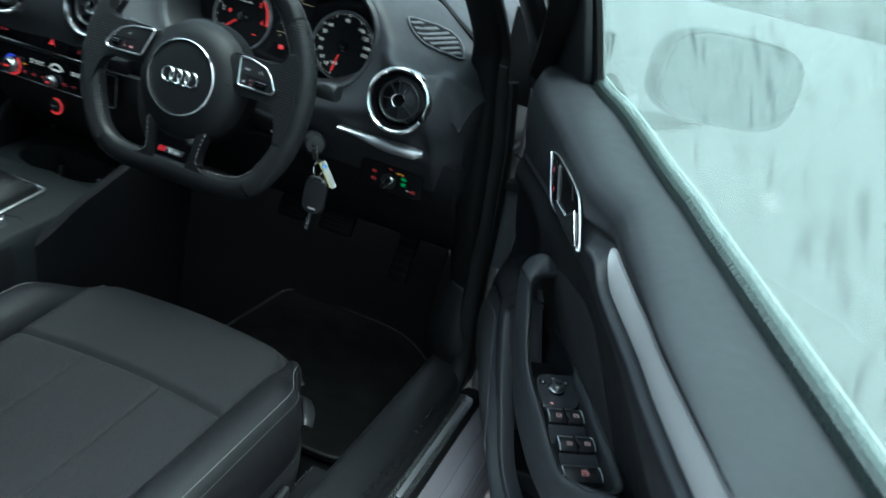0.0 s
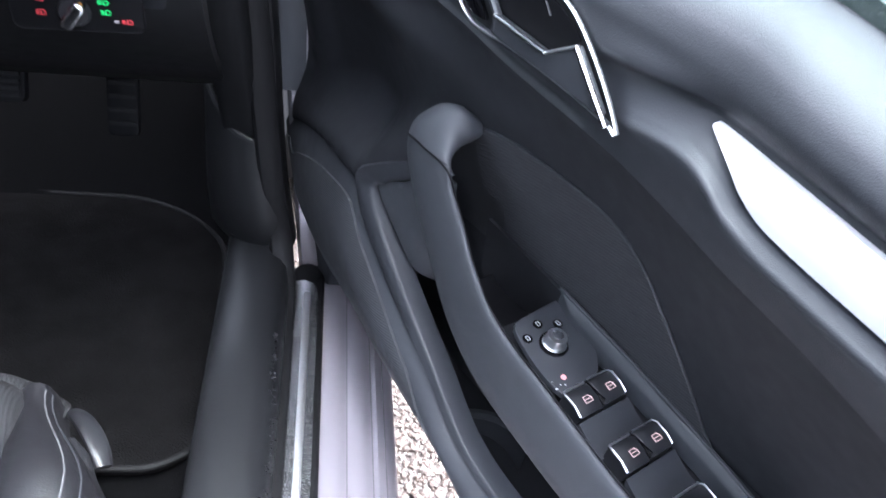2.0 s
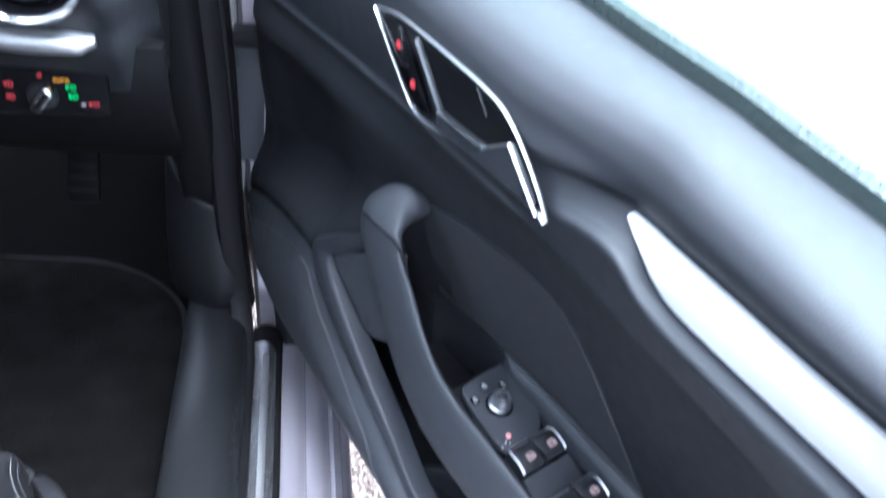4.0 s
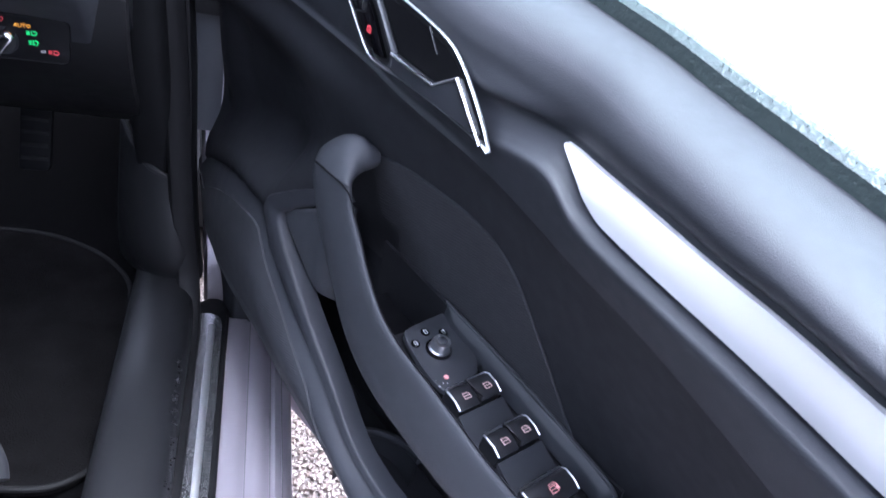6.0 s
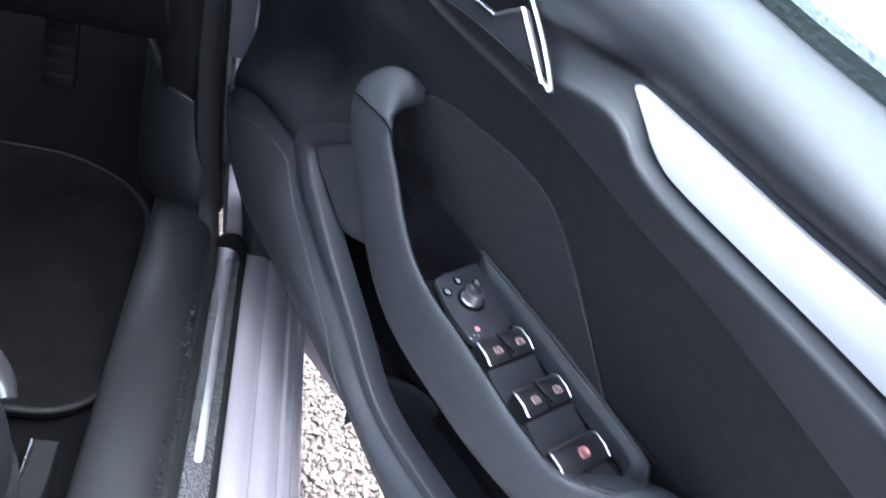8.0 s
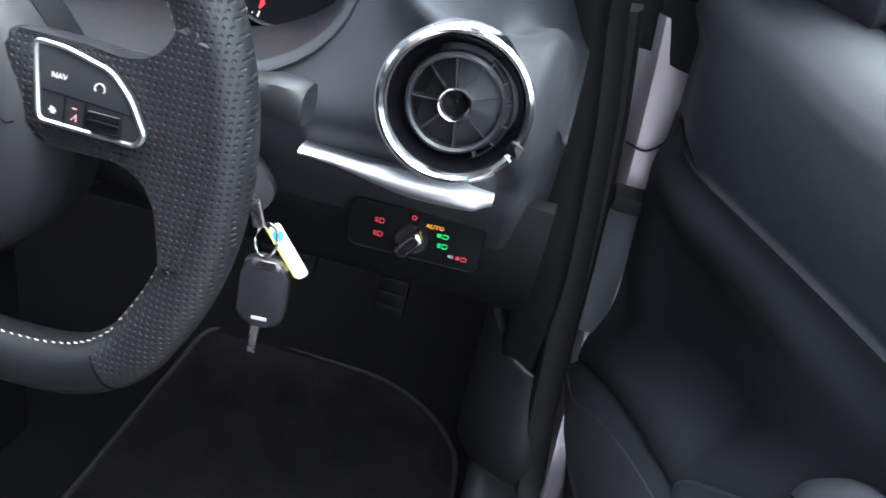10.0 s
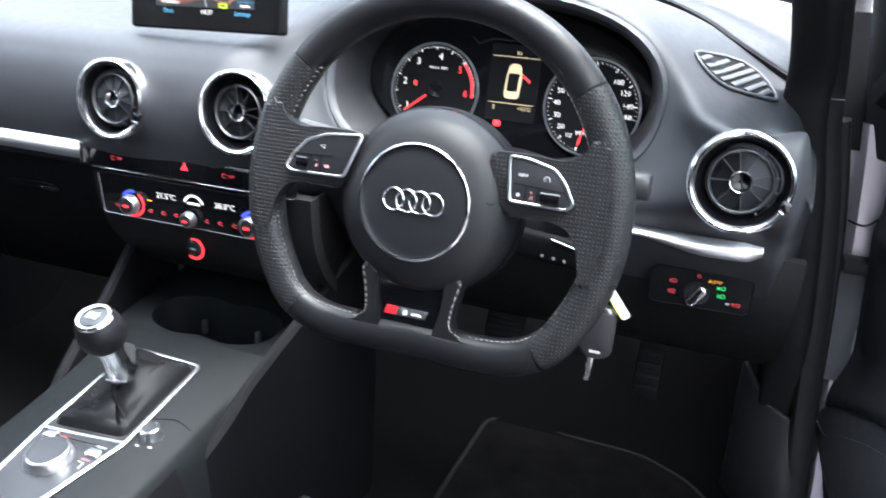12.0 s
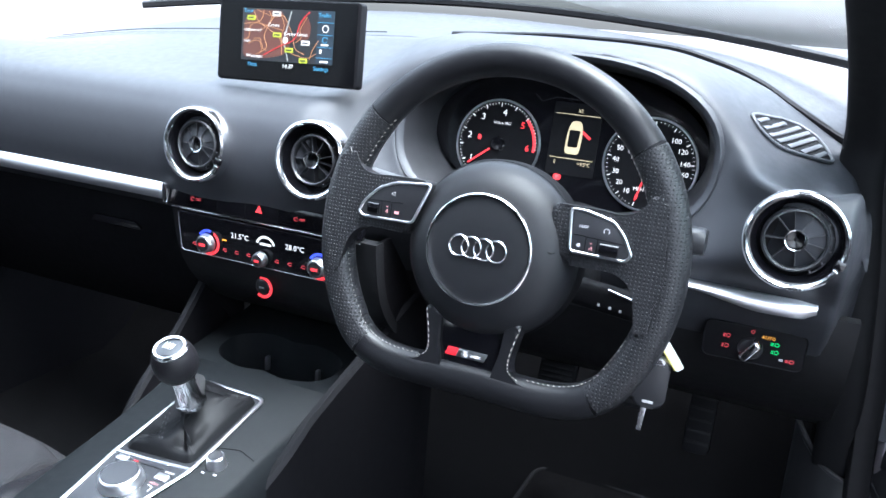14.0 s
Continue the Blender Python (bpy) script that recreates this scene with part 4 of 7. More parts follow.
lever = part("handle_lever", lay(slab(soften([(0.4547, 0.8825), (0.5066, 0.8805), (0.514, 0.886), (0.5274, 0.8944), (0.5560, 0.8690), (0.512, 0.8705), (0.468, 0.8708), (0.452, 0.8715)], 0.002), HM @ at(0, 0, 0.002), 0.0055, 0.002)), TRIM_FINE, door, "black handle lever")
part("lever_spine", lay(sweep([(0.4176, -0.004, 0.9165), (0.4331, -0.0045, 0.903), (0.4547, -0.005, 0.8830), (0.4560, -0.005, 0.8735)], oval(0.0045, 0.006, 8, 2.6), up=(0, -1, 0))), TRIM_FINE, lever, "black upright edge of the lever")
part("chrome_edge", lay(sweep([(0.4555, -0.0075, 0.8826), (0.4800, -0.0078, 0.8818), (0.5055, -0.0078, 0.8812)], oval(0.0030, 0.0036, 8), up=(0, -1, 0))), CHROME, lever, "chrome edge of the lever")
part("lever_edge", lay(sweep([(0.5055, -0.0075, 0.8812), (0.514, -0.0072, 0.8865), (0.5274, -0.0072, 0.8944)], oval(0.0020, 0.0030, 8), up=(0, -1, 0))), BEZEL, lever)
part("chrome_end", lay(sweep([(0.5280, -0.0075, 0.8950), (0.5440, -0.0075, 0.8810), (0.5612, -0.0070, 0.8655)], oval(0.0034, 0.0040, 8), up=(0, -1, 0))), CHROME, lever, "bright rear edge of the lever")
lock = part("lock_buttons", lay(slab(soften([(0.372, 0.9175), (0.399, 0.9180), (0.4217, 0.8984), (0.4445, 0.8735), (0.427, 0.8735), (0.405, 0.8865), (0.386, 0.903)], 0.003), HM @ at(0, 0, 0.0015), 0.003, 0.0012)), GLOSSY, door, "black lock button panel")
for u, z in ((0.398, 0.9055), (0.4202, 0.8862)):
    sym = [strip([(u - 0.0024, z - 0.0016), (u - 0.0024, z + 0.0016), (u + 0.0024, z + 0.0016), (u + 0.0024, z - 0.0016), (u - 0.0024, z - 0.0016)], 0.0011, HM @ at(0, 0, 0.0046)), bar(u, z + 0.0026, 0.0026, 0.0009, HM @ at(0, 0, 0.0046)), bar(u, z - 0.0002, 0.0018, 0.0012, HM @ at(0, 0, 0.0046))]
    part("lock_symbol", lay(join(*sym)), DIMRED, lock, "red backlit lock symbol")
part("button_gap", lay(strip([(0.4005, 0.8935), (0.413, 0.8965)], 0.0012, HM @ at(0, 0, 0.0046))), PLASTIC, lock)

# cloth inset
CT = [(0.378, 0.740), (0.390, 0.757), (0.408, 0.773), (0.435, 0.781), (0.462, 0.785), (0.514, 0.785), (0.546, 0.781), (0.571, 0.769), (0.597, 0.735), (0.62, 0.698), (0.643, 0.659), (0.646, 0.655)]
CB = [(0.378, 0.686), (0.434, 0.683), (0.5, 0.673), (0.559, 0.665), (0.614, 0.657), (0.646, 0.6535)]
part("cloth_inset", sheet(lambda u, t: Vector((u, low_n(u, lerp(u, CB) + t * (lerp(u, CT) - lerp(u, CB))) - 0.0022, lerp(u, CB) + t * (lerp(u, CT) - lerp(u, CB)))), steps(0.378, 0.646, 44), steps(0, 1, 20), (0, 0.003, 0)), CLOTH, door, "fine ribbed black cloth inset")
edge = [(u, low_n(u, lerp(u, CT)) - 0.001, lerp(u, CT)) for u in steps(0.378, 0.646, 44)]
part("cloth_piping", tube(edge, 0.0012, 6), TRIM_FINE, door)

# dark sheet laid on the panel paints the shade behind the handle
part("handle_recess", sheet(lambda u, t: Vector((u, low_n(u, 0.665 + 0.10 * t) - 0.0028, 0.665 + (0.085 + 0.02 * ease(u, 0.37, 0.41)) * t)), steps(0.366, 0.432, 12), steps(0, 1, 10), (0, 0.002, 0)), PLASTIC, door, "dark sheet for the shaded gap behind the handle")
# grab handle: a padded bar that bends out of the trim and runs into the armrest
EDGE_LOW = [(0.3593, -0.146, 0.7501), (0.3605, -0.1465, 0.7351), (0.3715, -0.146, 0.7085), (0.3846, -0.146, 0.6873), (0.4070, -0.146, 0.6558), (0.4315, -0.1456, 0.6230), (0.4617, -0.1486, 0.6050), (0.4958, -0.1530, 0.5970), (0.5428, -0.1590, 0.5950), (0.594, -0.162, 0.5905), (0.6427, -0.162, 0.5900), (0.70, -0.161, 0.5930), (0.82, -0.157, 0.590), (1.02, -0.149, 0.582)]
EDGE_TOP = [(0.4190, -0.150, 0.7551), (0.4205, -0.150, 0.7501), (0.4261, -0.150, 0.7385), (0.4402, -0.150, 0.7213), (0.4605, -0.1522, 0.6989), (0.4851, -0.1535, 0.6781), (0.5153, -0.1551, 0.6672), (0.5483, -0.1568, 0.6624), (0.5875, -0.158, 0.6545), (0.6352, -0.159, 0.6450), (0.6780, -0.157, 0.6460), (0.724, -0.110, 0.6545), (0.83, -0.099, 0.6580), (1.02, -0.091, 0.650)]
# the elbow goes on from there and turns into the door
BEND_LOW = [(0.3593, -0.146, 0.7501), (0.3609, -0.143, 0.7619), (0.3697, -0.139, 0.7738), (0.3810, -0.134, 0.7837), (0.3944, -0.129, 0.7874), (0.4014, -0.124, 0.7837), (0.4008, -0.112, 0.7743)]
BEND_TOP = [(0.4190, -0.150, 0.7551), (0.4149, -0.147, 0.7574), (0.4122, -0.143, 0.7600), (0.4101, -0.138, 0.7612), (0.4071, -0.132, 0.7610), (0.4077, -0.124, 0.7628), (0.4055, -0.112, 0.7643)]
FACING = Vector((0.66, -0.58, 0.48)).normalized()


def bar_ring(lo, hi, deep, facing):
    """A soft oblong section between two edges, thick towards the room."""
    mid, half = (lo + hi) / 2, (hi - lo) * 0.49
    return [mid + half * (2 * a) + facing * (2 * b * deep) for a, b in oval(1.0, 1.0, 32, 2.7)]


lows, tops = curve_through(EDGE_LOW, 6), curve_through(EDGE_TOP, 6)
bar_rings = [bar_ring(a, b, 0.0175 + 0.004 * ease(k, 56, 66), FACING) for k, (a, b) in enumerate(zip(lows, tops))]
grab = part("grab_handle", loft(bar_rings), GRIP, door, "black grained padded grab handle", sharp=60)
# the smooth elbow from the trim to the padded bar
bend = [bar_ring(a, b, 0.0175 - 0.0045 * ease(k, 6, 30), FACING) for k, (a, b) in enumerate(zip(curve_through(BEND_LOW, 5), curve_through(BEND_TOP, 5)))]
part("handle_cap", loft(bend), GRIP, grab, "smooth black elbow of the handle", sharp=60)
mids = [(a + b) / 2 for a, b in zip(lows, tops)]


def on_bar(i, j):
    """A point just proud of the bar: ring i, j steps round from its upper edge."""
    k = int(j)
    p = bar_rings[i][k].lerp(bar_rings[i][k + 1], j - k)
    return p + (p - mids[i]).normalized() * 0.0002


across = [on_bar(i, j) for i, j in ((0, 15.6), (0, 14), (0, 12), (0, 10), (1, 8), (2, 6), (4, 4.2), (6, 2.8), (8, 1.8), (11, 1.1))]
along = [on_bar(i, 0.75) for i in range(14, 58)]
part("handle_seam", tube(curve_through(across, 4) + along, 0.0008, 6), DARK, grab, "dark seam under the elbow and along the handle")

# armrest body, switch tray and padded rear part
def rest(u):
    back = ease(u, 0.66, 0.72)
    top = lerp(u, [(0.48, 0.640), (0.56, 0.634), (0.66, 0.622), (0.70, 0.616), (1.02, 0.606)])
    inn = -0.150 + 0.022 * back
    return [(u, inn, top - 0.004), (u, inn + 0.004, top), (u, -0.100, top), (u, -0.095, top - 0.03), (u, -0.100, 0.575), (u, inn + 0.012, 0.590)]


part("armrest", loft([rest(u) for u in [0.485, 0.49] + steps(0.50, 1.02, 30)]), TRIM, door, "black armrest body")
outer = curve_through([(0.50, -0.099, 0.683), (0.548, -0.0985, 0.676), (0.584, -0.097, 0.669), (0.620, -0.0965, 0.662), (0.652, -0.098, 0.657), (0.690, -0.103, 0.6535), (0.703, -0.110, 0.6525), (0.709, -0.124, 0.6525), (0.704, -0.146, 0.6525), (0.692, -0.157, 0.652)], 6)
inner = curve_through([(0.515, -0.1035, 0.672), (0.555, -0.103, 0.664), (0.590, -0.1025, 0.658), (0.628, -0.1035, 0.652), (0.658, -0.1045, 0.648), (0.684, -0.108, 0.646), (0.694, -0.115, 0.645), (0.698, -0.126, 0.645), (0.693, -0.144, 0.645), (0.683, -0.154, 0.645)], 6)
part("tray_bead", sweep(outer, oval(0.0030, 0.0036, 8, 2.5), up=(0.0, -0.2, 1)), TRIM_FINE, door, "fine bead round the switch tray")
rings = []
for p, q in zip(inner, outer):
    m = p.lerp(q, 0.5) + Vector((0, 0, 0.0015))
    rings.append([p + Vector((0, 0, -0.012)), p, p.lerp(q, 0.15) + Vector((0, 0, 0.0014)), m, p.lerp(q, 0.85) + Vector((0, 0, 0.001)), q, q + Vector((0, 0, -0.012))])
part("tray_rim", loft(rings), TRIM_FINE, door, "satin rim of the switch tray", sharp=60)
part("tray_wall", sheet(lambda u, t: Vector((u, lerp(u, [(0.415, -0.100), (0.582, -0.0975), (0.70, -0.097)]) - 0.001 + 0.002 * t, lerp(u, [(0.415, 0.692), (0.512, 0.679), (0.582, 0.668), (0.661, 0.655), (0.70, 0.651)]) - 0.055 * t)), steps(0.415, 0.70, 24), steps(0, 1, 4), (0, 0.003, 0)), PLASTIC, door)
# dark colour paints the shade in the space under the handle
part("pull_cup", sheet(lambda u, n: Vector((u, n, 0.640 + 0.04 * ease(u, 0.44, 0.40))), steps(0.43, 0.50, 6), steps(-0.145, -0.10, 4), (0, 0, -0.004)), DARK, door, "pull cup, coloured dark for the shade in it")
# mirror control panel
def deck_frame(u, n, z):
    """A frame on the tray: first axis to the rear, second outwards."""
    return face((u, n, z), (1, 0, -0.16), (0, 1, 0))


mp = part("mirror_switch_panel", slab(soften([(-0.030, -0.020), (-0.034, 0.036), (0.000, 0.033), (0.034, 0.012), (0.040, -0.026), (0.010, -0.028)], 0.011), deck_frame(0.530, -0.126, 0.6605), 0.0045, 0.0015), TRIM_FINE, door, "satin black mirror switch panel")
km = deck_frame(0.5300, -0.1295, 0.6655)
knob = part("mirror_knob", lathe([(0.0090, 0.0), (0.0090, 0.0025), (0.0076, 0.003), (0.0076, 0.0090), (0.0069, 0.0105), (0.0, 0.0110)], km, 32), SATIN, mp, "silver mirror adjuster knob")
part("knob_foot", lathe([(0.0108, 0.0), (0.0108, 0.0015), (0.0089, 0.0022)], km, 28), GLOSSY, mp)
part("knob_cap", lathe([(0.0, 0.0115), (0.0036, 0.0114), (0.0042, 0.0110)], km, 28), TRIM_FINE, mp)
part("pointer", bar(-0.004, 0.0, 0.003, 0.0014, km @ at(0, 0, 0.0113)), SATIN, mp)
for a, n in ((0.5175, -0.1435), (0.5105, -0.128), (0.5165, -0.1135)):
    dm = deck_frame(a, n, 0.6655 - 0.16 * (a - 0.5285))
    part("position_mark", lathe([(0.0, 0.0008), (0.0038, 0.0007), (0.0038, 0.0)], dm, 14), GLOSSY, mp)
    part("position_print", strip([(-0.0017, -0.001), (-0.0017, 0.0012), (0.0017, 0.0012), (0.0017, -0.001), (-0.0017, -0.001)], 0.0005, dm @ at(0, 0, 0.0008)), MARK, mp)
part("fold_symbol", lathe([(0.0, 0.0008), (0.0021, 0.0007), (0.0021, 0.0)], deck_frame(0.5545, -0.1415, 0.6612), 12), PINK, mp, "pink backlit fold symbol")
for k in range(7):
    part("dust_speck", lathe([(0, 0.0005), (0.0007, 0)], deck_frame(0.556 + rng.uniform(-0.012, 0.008), -0.15 + rng.uniform(-0.006, 0.01), 0.661), 6), MARK, mp)


def window_symbol(m, lines=1):
    """An outlined car door with its window, seen from the side."""
    out = [strip([(0.0023, -0.0031), (0.0023, 0.0031), (-0.0006, 0.0031), (-0.0024, 0.0016), (-0.0024, -0.0031), (0.0023, -0.0031)], 0.00055, m),
           strip([(-0.0001, -0.0031), (-0.0001, 0.0031)], 0.0005, m)]
    for i in range(1, lines):
        out.append(strip([(-0.0024 - 0.0011 * i, -0.0025), (-0.0024 - 0.0011 * i, 0.0016 + 0.0006 * i), (-0.0006 - 0.0011 * i, 0.0031 + 0.0009 * i), (0.0015, 0.0031 + 0.0009 * i)], 0.00045, m))
    return join(*out)


def window_switch(u, n, w, z, outer, child=False):
    """A rocker whose nose stands up to the front, with a bright edge on its outer end."""
    m = deck_frame(u, n, z)
    d = 0.0205
    ring = [[(-d / 2, -0.012), (-d / 2, 0.0015), (-d / 2 + 0.003, 0.0035), (0.002, 0.0030), (d / 2, 0.0), (d / 2 - 0.001, -0.012)]]
    rings = [[m @ Vector((a, b, c)) for a, c in ring[0]] for b in (-w / 2, -w / 2 + 0.0006, w / 2 - 0.0006, w / 2)]
    rings[0] = [p.lerp(sum(rings[0], Vector()) / 6, 0.06) for p in rings[0]]
    rings[3] = [p.lerp(sum(rings[3], Vector()) / 6, 0.06) for p in rings[3]]
    sw = part("window_switch", loft(rings), PLASTIC_FINE, door, "black window switch with bright edge")
    if outer in ("in", "both"):
        part("chrome_edge", sweep([m @ Vector(p) for p in ((d / 2 - 0.001, -w / 2 - 0.0006, 0.0002), (0.002, -w / 2 - 0.0006, 0.0032), (-d / 2 + 0.003, -w / 2 - 0.0006, 0.0037), (-d / 2 - 0.0003, -w / 2 + 0.001, 0.0018), (-d / 2 - 0.0003, w / 2 - 0.001, 0.0020))], oval(0.0017, 0.0022, 6), up=(0, 0, 1)), SATIN, sw, "bright switch edge")
    if outer in ("out", "both"):
        part("chrome_edge", sweep([m @ Vector(p) for p in ((-d / 2 - 0.0003, -w / 2 + 0.001, 0.0020), (-d / 2 - 0.0003, w / 2 - 0.001, 0.0018), (-d / 2 + 0.003, w / 2 + 0.0005, 0.0036), (0.002, w / 2 + 0.0005, 0.0031), (d / 2 - 0.001, w / 2 + 0.0005, 0.0003))], oval(0.0011, 0.0015, 6), up=(0, 0, 1)), SATIN, sw, "bright switch edge")
    sm = m @ face((0.0015, 0.0015, 0.0036), (1, 0, -0.12), (0, 1, 0))
    part("window_print", window_symbol(sm, 3 if child else 1), PINK if child else PALEPINK, sw, "child-lock symbol" if child else "window symbol")
    return sw


for u, z in ((0.5745, 0.6562), (0.6195, 0.6490)):
    window_switch(u, -0.1405, 0.0205, z, "in")
    window_switch(u - 0.0005, -0.1185, 0.0205, z + 0.0008, "out")
    part("switch_divider", box((u - 0.010, -0.1302, z - 0.012), (u + 0.009, -0.1288, z + 0.004)), GLOSSY, door)
window_switch(0.6685, -0.139, 0.044, 0.6450, "both", True)
part("tray_floor", sheet(lambda a, n: Vector((a, n, 0.6475 - 0.16 * (a - 0.56) - 0.004 * math.sin(math.pi * (n + 0.158) / 0.056))), steps(0.49, 0.700, 12), steps(-0.158, -0.100, 8), (0, 0, -0.004)), PLASTIC, door, "dark floor of the switch tray")
for u, z in ((0.5855, 0.6530), (0.6305, 0.6458)):
    part("switch_step", sheet(lambda a, n, u=u, z=z: Vector((u + 0.024 * a, n, z - 0.0105 * math.sin(1.45 * a) - 0.001)), steps(0, 1, 6), steps(-0.1535, -0.1065, 4), (0, 0, -0.006)), TRIM_FINE, door, "sloping step behind the switches")
part("tray_end", sheet(lambda a, n: Vector((a, n, 0.6350 - 0.05 * (a - 0.68))), steps(0.676, 0.700, 4), steps(-0.148, -0.114, 4), (0, 0, -0.004)), TRIM_FINE, door)

# door pocket
def pocket_at(u, t):
    lo, hi = lerp(u, LOW), lerp(u, HIGH)
    n = lerp(u, WALL)
    if t < 0:
        return Vector((u, n + 0.10 * t * t + 0.02 * -t, lo + t * 0.13))
    return Vector((u, n - 0.010 * math.sin(math.pi * t) * ease(u, 0, 0.1) + 0.012 * t * t, lo + (hi - lo) * t))


pocket = part("door_pocket", sheet(lambda u, t: set_back(pocket_at(u, t)) if t < 0 else pocket_at(u, t), steps(-0.02, 1.03, 90), steps(-1, 0, 6)[:-1] + steps(0, 1, 12), (0, 0.005, 0)), TRIM, door, "black door pocket wall", sharp=70)


def grille_at(u, t):
    lo, hi = lerp(u, LOW) + 0.004, lerp(u, HIGH)
    top = lo + (hi - lo) * lerp(u, [(0, 0.10), (0.1, 0.62), (0.2, 0.74), (0.3, 0.78), (0.4, 0.62), (0.452, 0.10)])
    z = lo + (top - lo) * t
    k = (z - lerp(u, LOW)) / (hi - lerp(u, LOW))
    p = pocket_at(u, k)
    return p + Vector((0, -0.0022, 0))


part("speaker_grille", sheet(grille_at, steps(0.004, 0.451, 60), steps(0, 1, 12), (0, 0.003, 0)), GRILLE, pocket, "black finely ribbed speaker grille")
edge_out = curve_through([(0.372, -0.119, 0.728), (0.31, -0.1225, 0.692), (0.285, -0.1240, 0.676), (0.268, -0.1245, 0.664), (0.257, -0.123, 0.647), (0.268, -0.125, 0.631), (0.288, -0.128, 0.610), (0.355, -0.139, 0.580), (0.422, -0.147, 0.552), (0.479, -0.150, 0.514), (0.549, -0.152, 0.500), (0.70, -0.153, 0.491), (1.02, -0.149, 0.485)], 6)
edge_in = curve_through([(0.377, -0.117, 0.712), (0.322, -0.1195, 0.678), (0.306, -0.1200, 0.668), (0.3005, -0.1205, 0.662), (0.298, -0.1205, 0.656), (0.306, -0.122, 0.645), (0.324, -0.125, 0.632), (0.377, -0.135, 0.601), (0.433, -0.142, 0.565), (0.487, -0.146, 0.526), (0.554, -0.148, 0.512), (0.70, -0.149, 0.502), (1.02, -0.146, 0.495)], 6)
rings = []
for k, (p, q) in enumerate(zip(edge_out, edge_in)):
    q = q.lerp(p, 0.38 * ease(k, 16, 30))
    proud = Vector((0, -0.0032, 0.001))
    rings.append([p + Vector((0, 0.012, 0)), p, p.lerp(q, 0.10) + proud * 0.9, p.lerp(q, 0.5) + proud * 0.9, p.lerp(q, 0.80) + proud * 1.0, p.lerp(q, 0.94) + proud * 0.7, q, q + Vector((0, 0.016, 0))])
part("pocket_rim", loft(rings), TRIM, pocket, "satin black pocket rim", sharp=60)


lid_low = [(0.288, 0.652), (0.297, 0.641), (0.315, 0.629), (0.368, 0.6005), (0.40, 0.588), (0.47, 0.580)]
lid_top = [(0.288, 0.656), (0.294, 0.663), (0.304, 0.669), (0.323, 0.6775), (0.377, 0.711), (0.392, 0.706), (0.41, 0.676), (0.43, 0.645), (0.455, 0.622), (0.47, 0.606)]
part("pocket_insert", sheet(lambda u, t: Vector((u, -0.1180 - 0.085 * (u - 0.30) + 0.10 * ease(u, 0.350, 0.43) * (1 - 0.8 * t) - 0.002 * ease(min(t, 1 - t), 0, 0.08), lerp(u, lid_low) + (lerp(u, lid_top) - lerp(u, lid_low)) * t)), steps(0.288, 0.384, 18), [0, 0.02, 0.05] + steps(0.1, 0.9, 8) + [0.95, 0.98, 1], (0, 0.006, 0)), GRIP, door, "black textured lid inside the pocket", sharp=60)
part("rim_groove", tube(curve_through([(0.4184, -0.1535, 0.5109), (0.4382, -0.1535, 0.5085), (0.4514, -0.1535, 0.5049), (0.4562, -0.1535, 0.5077)], 4), 0.0009, 6), DARK, pocket, "short groove in the pocket wall")
part("pocket_floor", sheet(lambda u, t: pocket_at(u, -0.6) + Vector((0, 0.004 + 0.12 * t, 0.01 * t)), steps(0.28, 1.02, 24), steps(0, 1, 3), (0, 0, -0.004)), LOWTRIM, door, "dark pocket floor")
ring = [(0.462 + 0.054 * math.cos(a), -0.100 + 0.050 * math.sin(a), 0.450) for a in steps(math.pi * 0.42, math.pi * 1.08, 20)]
part("bottle_ring", sweep(ring, oval(0.007, 0.010, 10, 2.6)), GRIP, door, "curved lip of the bottle holder")
part("bottle_well", sheet(lambda a, t: Vector((0.462 + (0.053 - 0.006 * t) * math.cos(a), -0.100 + (0.049 - 0.006 * t) * math.sin(a), 0.448 - 0.05 * t)), steps(math.pi * 0.42, math.pi * 1.08, 20), steps(0, 1, 3)), TRIM, door, "dark wall of the bottle holder")


# ---- dashboard ----
CREST = [(-0.74, 1.0), (-0.5, 1.03), (-0.2, 1.05), (0.08, 1.066), (0.213, 1.0715), (0.296, 1.0735), (0.368, 1.0733), (0.436, 1.070), (0.503, 1.056), (0.562, 1.035), (0.60, 1.0145), (0.65, 0.989), (0.67, 0.979), (0.715, 0.945)]


def dash_shape(p):
    """Draws the skin to the oval rim of the instruments and swells it round the vents."""
    a, b = (p.x - 0.348) / 0.199, (p.z - 0.955) / 0.106
    rho = math.sqrt(abs(a) ** 2.3 + abs(b) ** 2.3) ** (2 / 2.3)
    rim = 0.226 + 0.03 * max(-1.0, min(1.0, b))
    y = p.y
    if p.y < 0.45 and p.z > 0.80:
        if rho < 1:
            y = rim + 0.20 * ease(1 - rho, 0.0, 0.22)
        else:
            y += (rim - y) * (1 - ease(rho, 1.0, 1.55 - 0.27 * ease(a, 0.6, 1.0) * ease(b, -0.4, 0.1))) * (1 - ease(p.y, 0.36, 0.44))
    for vx, vz in ((-0.095, 0.906), (0.083, 0.910), (0.634, 0.908)):
        r2 = (p.x - vx) ** 2 + (p.z - vz) ** 2
        y -= 0.010 * math.exp(-r2 / 0.066 ** 2) * (1 - ease(p.y, 0.2, 0.3))
    return Vector((p.x, y, p.z))


